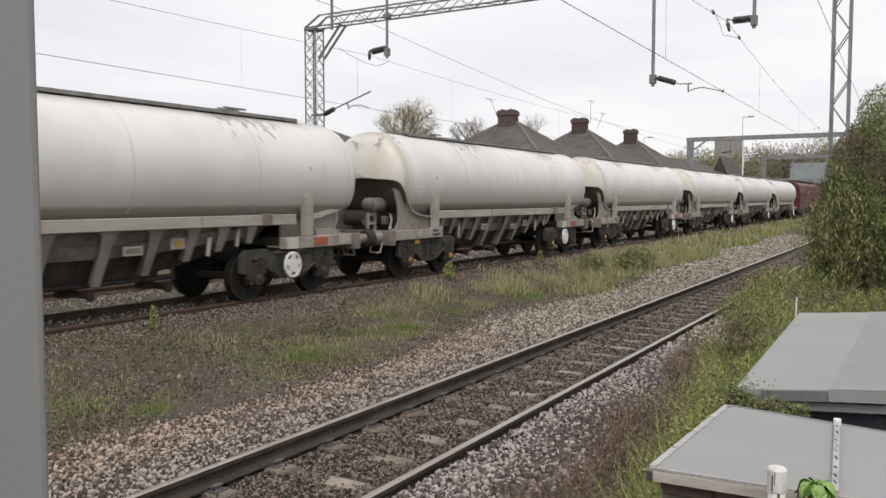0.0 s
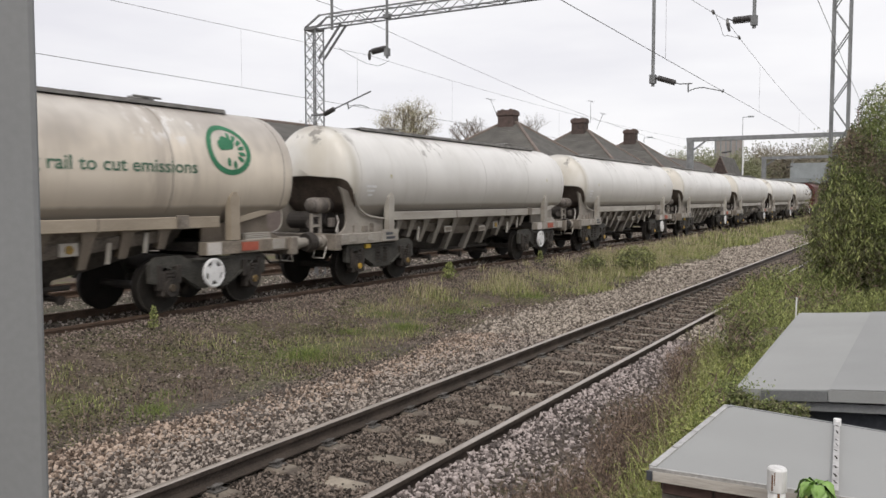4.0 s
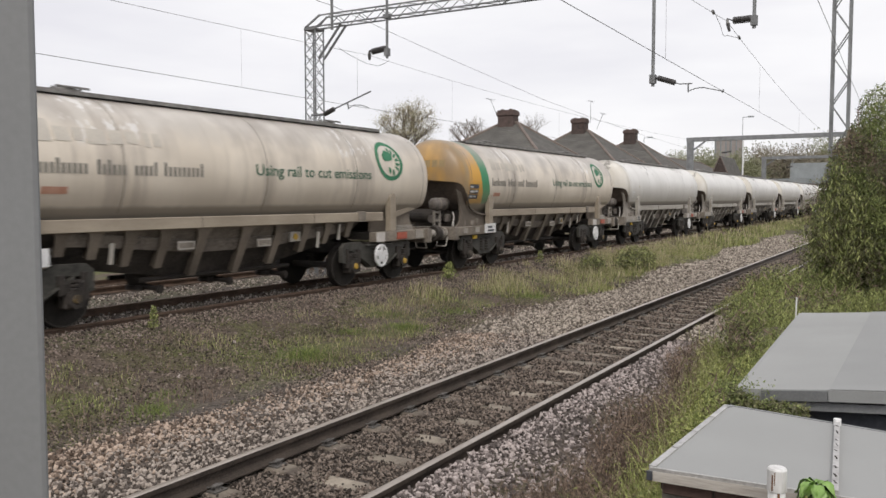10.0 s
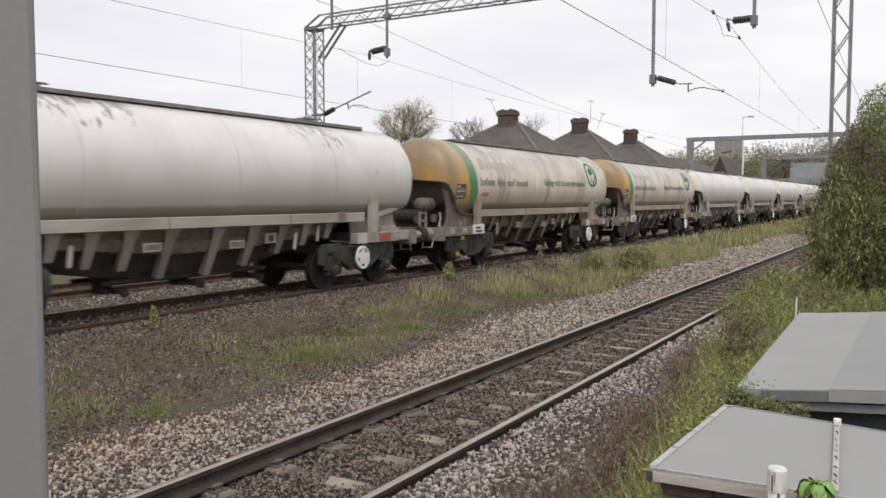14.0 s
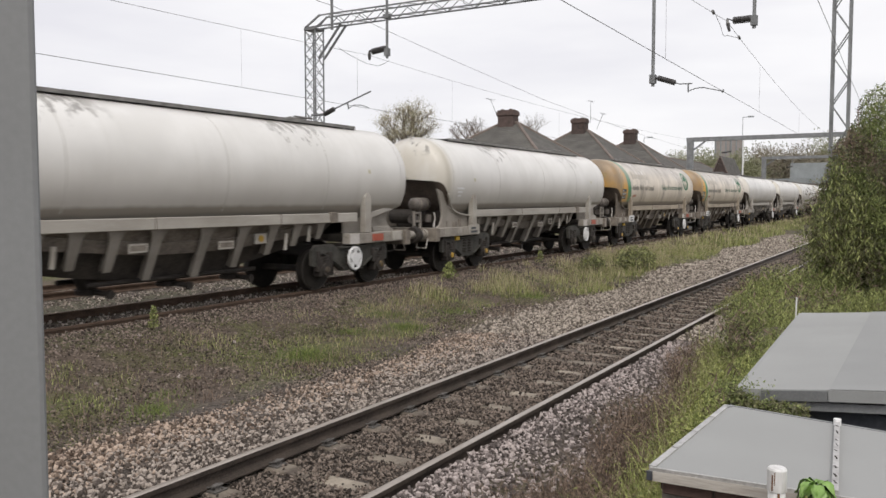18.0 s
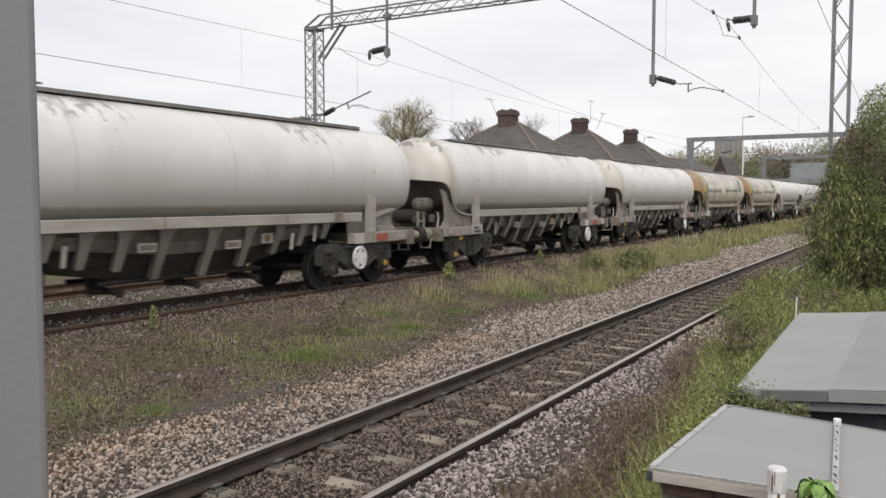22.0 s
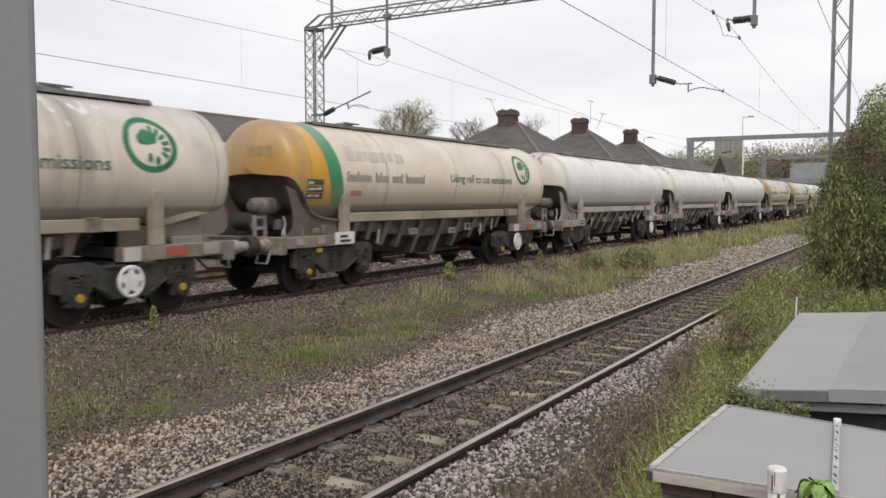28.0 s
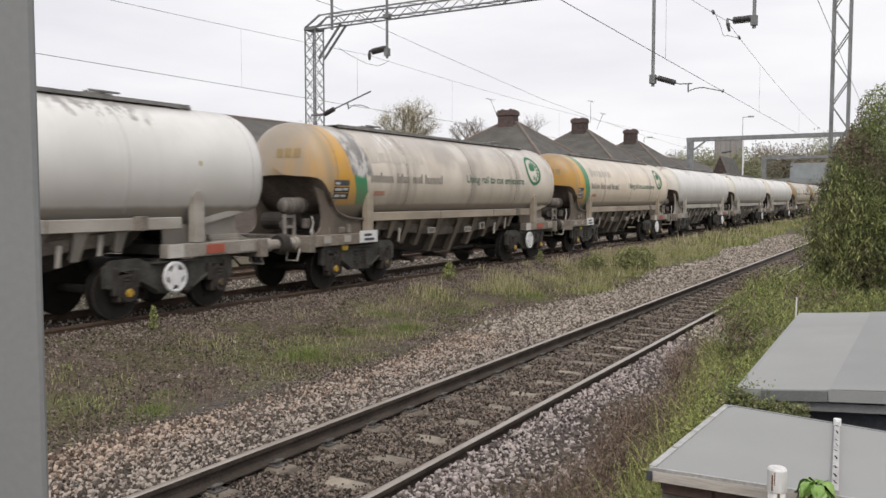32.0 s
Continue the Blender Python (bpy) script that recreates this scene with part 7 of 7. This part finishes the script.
def semi(x, y, half, zr, ztop, label):
    """A semi-detached pair under a pyramid roof, its chimney in the middle."""
    h = tagged(empty("house"), label, "house", "houses beyond the railway")
    wl_ = part("wall", one_box(x - half + 0.4, x + half - 0.4, y - half + 0.4, y + half - 0.4, -0.4, 4.65), M_WALL_P, h)
    hip_roof(h, x - half, x + half, y - half, y + half, 4.6, zr, 0.7, False)
    chimney(h, x - 0.1, y, zr - 0.9, ztop, 1.25, 0.95)
    for yy in (-2.6, 2.6):
        for z in (1.2, 3.9):
            window(h, x + half - 0.4, y + yy, z, 1.8, 1.2)
    return h


def build_houses():
    a = semi(-27.1, 55.4, 5.2, 7.75, 8.85, "brick house with a brown hipped roof and central chimney")
    aerial(a, -27.9, 55.2, 8.2, 1.5, -0.7)
    b = semi(-27.6, 71.4, 5.8, 8.35, 9.6, "brick house with a brown hipped roof and tall aerial")
    aerial(b, -26.7, 71.5, 9.2, 1.9, 0.0)
    aerial(b, -26.4, 72.3, 8.6, 1.4, 0.6)
    semi(-27.35, 85.6, 5.6, 8.2, 9.6, "brick house with a brown hipped roof and dark chimney")
    # the house seen through the gaps between wagons
    h = tagged(empty("house"), "pinkish brown house with white fascia and white windows", "house", "houses beyond the railway")
    part("wall", one_box(-38.0, -29.6, 12.0, 22.6, -0.4, 4.9), M_WALL_P, h)
    hip_roof(h, -38.5, -29.1, 11.5, 23.1, 4.93, 5.35, 3.0)
    part("fascia", one_box(-29.1, -29.02, 11.5, 23.1, 4.74, 4.95), M_RENDER_W, h, "white eaves board")
    part("fascia", one_box(-38.5, -29.1, 11.44, 11.5, 4.74, 4.95), M_RENDER_W, h)
    for y in (20.55, 17.6, 14.4):
        window(h, -29.6, y, 3.85, 1.25, 1.25)
    part("downpipe", rod(bmesh.new(), (-29.06, 21.5, 1.3), (-29.06, 21.5, 4.95), 0.07, 8), M_RENDER_W, h, "white rainwater pipe")
    ex = tagged(empty("extension"), "low pale rendered extension with a flat roof", "house extension")
    part("wall", one_box(-29.55, -26.6, 17.0, 22.4, -0.4, 1.75), M_FLAT, ex)
    part("roof", one_box(-29.55, -26.4, 16.8, 22.6, 1.75, 1.92), M_CLAD, ex, "pale flat roof")
    h = tagged(empty("house"), "long brown-tiled house with white fascia", "house", "houses beyond the railway")
    part("wall", one_box(-38.0, -30.1, 25.6, 44.0, -0.4, 4.9), M_WALL_P, h)
    hip_roof(h, -38.5, -29.7, 25.2, 44.5, 4.93, 6.75, 6.6)
    part("fascia", one_box(-29.7, -29.62, 25.2, 44.5, 4.74, 4.95), M_RENDER_W, h, "white eaves board")
    for i in range(5):
        window(h, -30.1, 27.4 + 3.5 * i, 3.8, 1.4, 1.2)
    # low roofs further on
    h = tagged(empty("house"), "long low dark-roofed building with a gabled porch", "house", "houses beyond the railway")
    part("wall", one_box(-34.0, -25.0, 96.0, 130.0, -0.4, 4.6), M_WALL_P, h)
    hip_roof(h, -34.5, -24.5, 95.0, 131.0, 4.6, 7.5, 13.0, True, M_TILE)
    gb = part("gable", slab_xz(bmesh.new(), [(-23.2, 4.2), (-20.6, 4.2), (-21.9, 7.3)], 103.4, 103.8), M_BRICK, h, "red-brown gable end")
    for s in (-1, 1):
        part("barge_board", bar(bmesh.new(), (-21.9 + s * 1.45, 103.35, 4.1), (-21.9, 103.35, 7.45), 0.1, 0.16, (0, 1, 0)), M_RIDGE, gb)
    for s in (-1, 1):
        bm = bmesh.new()
        bm.faces.new([bm.verts.new(v) for v in ((-21.9, 103.6, 7.42), (-21.9, 112, 7.42), (-21.9 + s * 1.5, 112, 4.1), (-21.9 + s * 1.5, 103.6, 4.1))])
        r = bmesh.ops.extrude_face_region(bm, geom=bm.faces[:])
        bmesh.ops.translate(bm, vec=(0, 0, -0.12), verts=[v for v in r["geom"] if isinstance(v, bmesh.types.BMVert)])
        part("roof_slope", bm, M_TILE, h)
    part("wall", one_box(-23.1, -20.7, 103.8, 112.0, -0.4, 4.2), M_BRICK, h)


build_houses()


# ---- trees ----
def grow(bm, p, d, length, r, depth, tips):
    q = p + d * length
    rod(bm, p, q, r, 5 if depth > 1 else 3, r * 0.65)
    if depth == 0:
        tips.append(tuple(q))
        return
    tips.append(tuple(q))
    for i in range(3):
        side = Vector((random.uniform(-1, 1), random.uniform(-1, 1), random.uniform(-0.25, 0.6)))
        grow(bm, q, (d + side * 0.75).normalized(), length * random.uniform(0.62, 0.85), r * 0.62, depth - 1, tips)


def build_tree(x, y, h, trunk, spread, label, buds, mat, fine, limbs=6, drop=0.1):
    t = tagged(empty("tree", x, y, -0.3), label, "tree", "bare trees behind the houses")
    bm = bmesh.new()
    rod(bm, (0, 0, -0.2), (0, 0, trunk), 0.16, 8, 0.12)
    part("trunk", bm, M_BARK, t)
    bm = bmesh.new()
    tips = []
    for i in range(limbs):
        a = 2.4 * i if limbs > 6 else math.tau * i / 6
        grow(bm, Vector((0, 0, trunk - drop * i)), Vector((spread * math.cos(a), spread * math.sin(a), 1)).normalized(), (h - trunk) * 0.27, 0.05, 4, tips)
    part("crown", bm, mat, t, "crown of fine bare twigs")
    if buds:
        tp = np.array(tips)
        pts = np.repeat(tp, buds, 0) + rng.normal(0, 0.17, (len(tp) * buds, 3))
        leaf_mesh("bud_growth", pts, fine, M_TWIG, t, "pale opening buds", 1.5, 0.2, "")


build_tree(-27.75, 42.3, 9.35, 6.3, 0.85, "small tree in pale yellow opening bud", 8, M_TWIG_GREY, 0.032, 18, 0.11)
build_tree(-31.6, 57.3, 9.9, 6.7, 0.75, "small bare tree with fine grey twigs", 0, M_TWIG_GREY, 0.08, 10, 0.12)
build_tree(-34.5, 73.8, 12.0, 7.2, 0.7, "bare-twigged tree standing behind a roof", 0, M_TWIG_GREY, 0.08)
build_tree(-36.6, 42.7, 8.9, 4.6, 0.5, "bare-twigged tree standing behind a roof", 0, M_TREE_FAR_B, 0.08)
build_tree(-42.9, 30.9, 9.3, 4.0, 0.5, "bare-twigged tree standing behind a roof", 0, M_TREE_FAR_B, 0.08)


def build_distance():
    for i, (x, y, w, h, m, lab) in enumerate(((-36, 175, 10, 12.6, M_TREE_FAR, "distant wood in first leaf"), (-22, 180, 9, 14, M_TREE_FAR_B, "distant bare brown wood"), (-8, 185, 11, 15.5, M_TREE_FAR, "distant wood in first leaf"),
                                             (8, 190, 12, 15.0, M_TREE_FAR_B, "distant bare brown wood"), (28, 190, 14, 15.0, M_TREE_FAR, "distant wood in first leaf"), (-50, 190, 9, 12.0, M_TREE_FAR_B, "distant bare brown wood"))):
        pts = []
        for k in range(14):
            c = (x + w * (0.13 * k - 0.85) + rng.uniform(-1, 1), y + rng.uniform(-5, 5), h * rng.uniform(0.42, 0.66))
            pts.append(blob_points(c, (w * 0.34, 3.5, h * 0.36), 3200, 0.8, 0.4, k * 3.0 + i))
        leaf_mesh("far_wood", np.concatenate(pts), 0.2, m, None, lab, 1.6, 0.2)
        bm = bmesh.new()
        for k in range(7):
            tx = x + rng.uniform(-w, w) * 0.8
            rod(bm, (tx, y, -0.3), (tx + rng.uniform(-1, 1), y, h * 0.75), 0.16, 5, 0.04)
        tagged(part("far_trunks", bm, M_BARK), "dark trunks of the distant wood", "", "", "stuff")
    tb = tagged(empty("tower_block", -45.6, 225, 0), "brown-grey concrete tower block far off", "tower block")
    part("wall", one_box(-2.9, 2.9, -3, 3, 0, 18.2), M_FLAT, tb)
    for i in range(5):
        part("pier", one_box(-2.75 + 1.3 * i, -2.45 + 1.3 * i, -3.2, -3.0, 0, 18.2), M_CLAD, tb)
    pl = tagged(empty("white_pole", -16.0, 86.0, 0), "slim white-painted steel pole", "pole")
    part("shaft", rod(bmesh.new(), (0, 0, -0.3), (0, 0, 8.2), 0.075, 8), M_RENDER_W, pl)
    for x, y, h, s in ((-20.2, 108.0, 12.4, 1.4), (-34.0, 112.0, 10.6, 1.2)):
        lp = tagged(empty("street_lamp", x, y, 0), "tall thin street lamp standing behind the roofs", "street lamp", "street lamps")
        part("column", rod(bmesh.new(), (0, 0, -0.3), (0, 0, h), 0.035, 6), M_CLAD, lp)
        part("lantern", one_box(0.6, 0.6 + s * 0.5, -0.15, 0.15, h - 0.02, h + 0.14), M_CLAD, lp)
        part("arm", rod(bmesh.new(), (0, 0, h), (0.7, 0, h + 0.05), 0.04, 5), M_CLAD, lp)
    st = tagged(empty("station_building", -9.5, 118, 0), "pale clad station building with a raised grey deck", "station building")
    part("wall", one_box(-9.0, 5.0, 0, 8, -0.4, 4.2), M_FLAT, st)
    part("deck", one_box(-10.5, 6.0, -0.6, 8, 4.2, 4.9), M_CLAD, st, "pale grey deck")
    part("upper_wall", one_box(-6.5, 0.6, 1, 8, 4.9, 7.0), M_CLAD, st)
    part("roof", one_box(0.6, 7.0, 0.5, 8.5, 4.9, 7.4), M_HOPPER, st, "dark plant room")


build_distance()


# ---- locomotive at the head of the train ----
def build_locomotive():
    lo = tagged(empty("locomotive", FAR_X, 0, FAR_Z), "dark red diesel locomotive leading the tank wagons", "locomotive")
    o = [(-1.3, 1.1), (-1.32, 2.6), (-1.15, 3.35), (-0.6, 3.75), (0.6, 3.75), (1.15, 3.35), (1.32, 2.6), (1.3, 1.1)]
    part("body", slab_xz(bmesh.new(), o, -9.6, 9.6), M_LOCO, lo)
    part("roof_panel", one_box(-0.75, 0.75, -7.5, 7.5, 3.75, 3.9, 0.02), M_HOPPER, lo)
    part("underframe", one_box(-1.28, 1.28, -10.2, 10.2, 0.85, 1.12, 0.02), M_STEEL_DARK, lo)
    part("fuel_tank", one_box(-1.1, 1.1, -2.5, 2.5, 0.35, 0.85, 0.05), M_STEEL_DARK, lo)
    for e in (-1, 1):
        for s in (-1, 1):
            part("cab_window", one_box(s * 0.6 - 0.45, s * 0.6 + 0.45, e * 9.61 - 0.02, e * 9.61 + 0.02, 2.3, 3.05), M_GLASS, lo)
            bm = bmesh.new()
            rod(bm, (s * 0.865, e * 10.2, 1.06), (s * 0.865, e * 10.6, 1.06), 0.14, 14)
            rod(bm, (s * 0.865, e * 10.6, 1.06), (s * 0.865, e * 10.78, 1.06), 0.23, 16)
            part("buffer", bm, M_STEEL_DARK, lo)
            part("bogie_frame", one_box(s * 1.05 - 0.08, s * 1.05 + 0.08, e * 6.0 - 2.4, e * 6.0 + 2.4, 0.45, 0.84, 0.03), M_STEEL_DARK, lo)
    for y in (-7.8, -6.0, -4.2, 4.2, 6.0, 7.8):
        build_wheelset(lo, y)
    WAGONS[-6] = lo


build_locomotive()

motions()
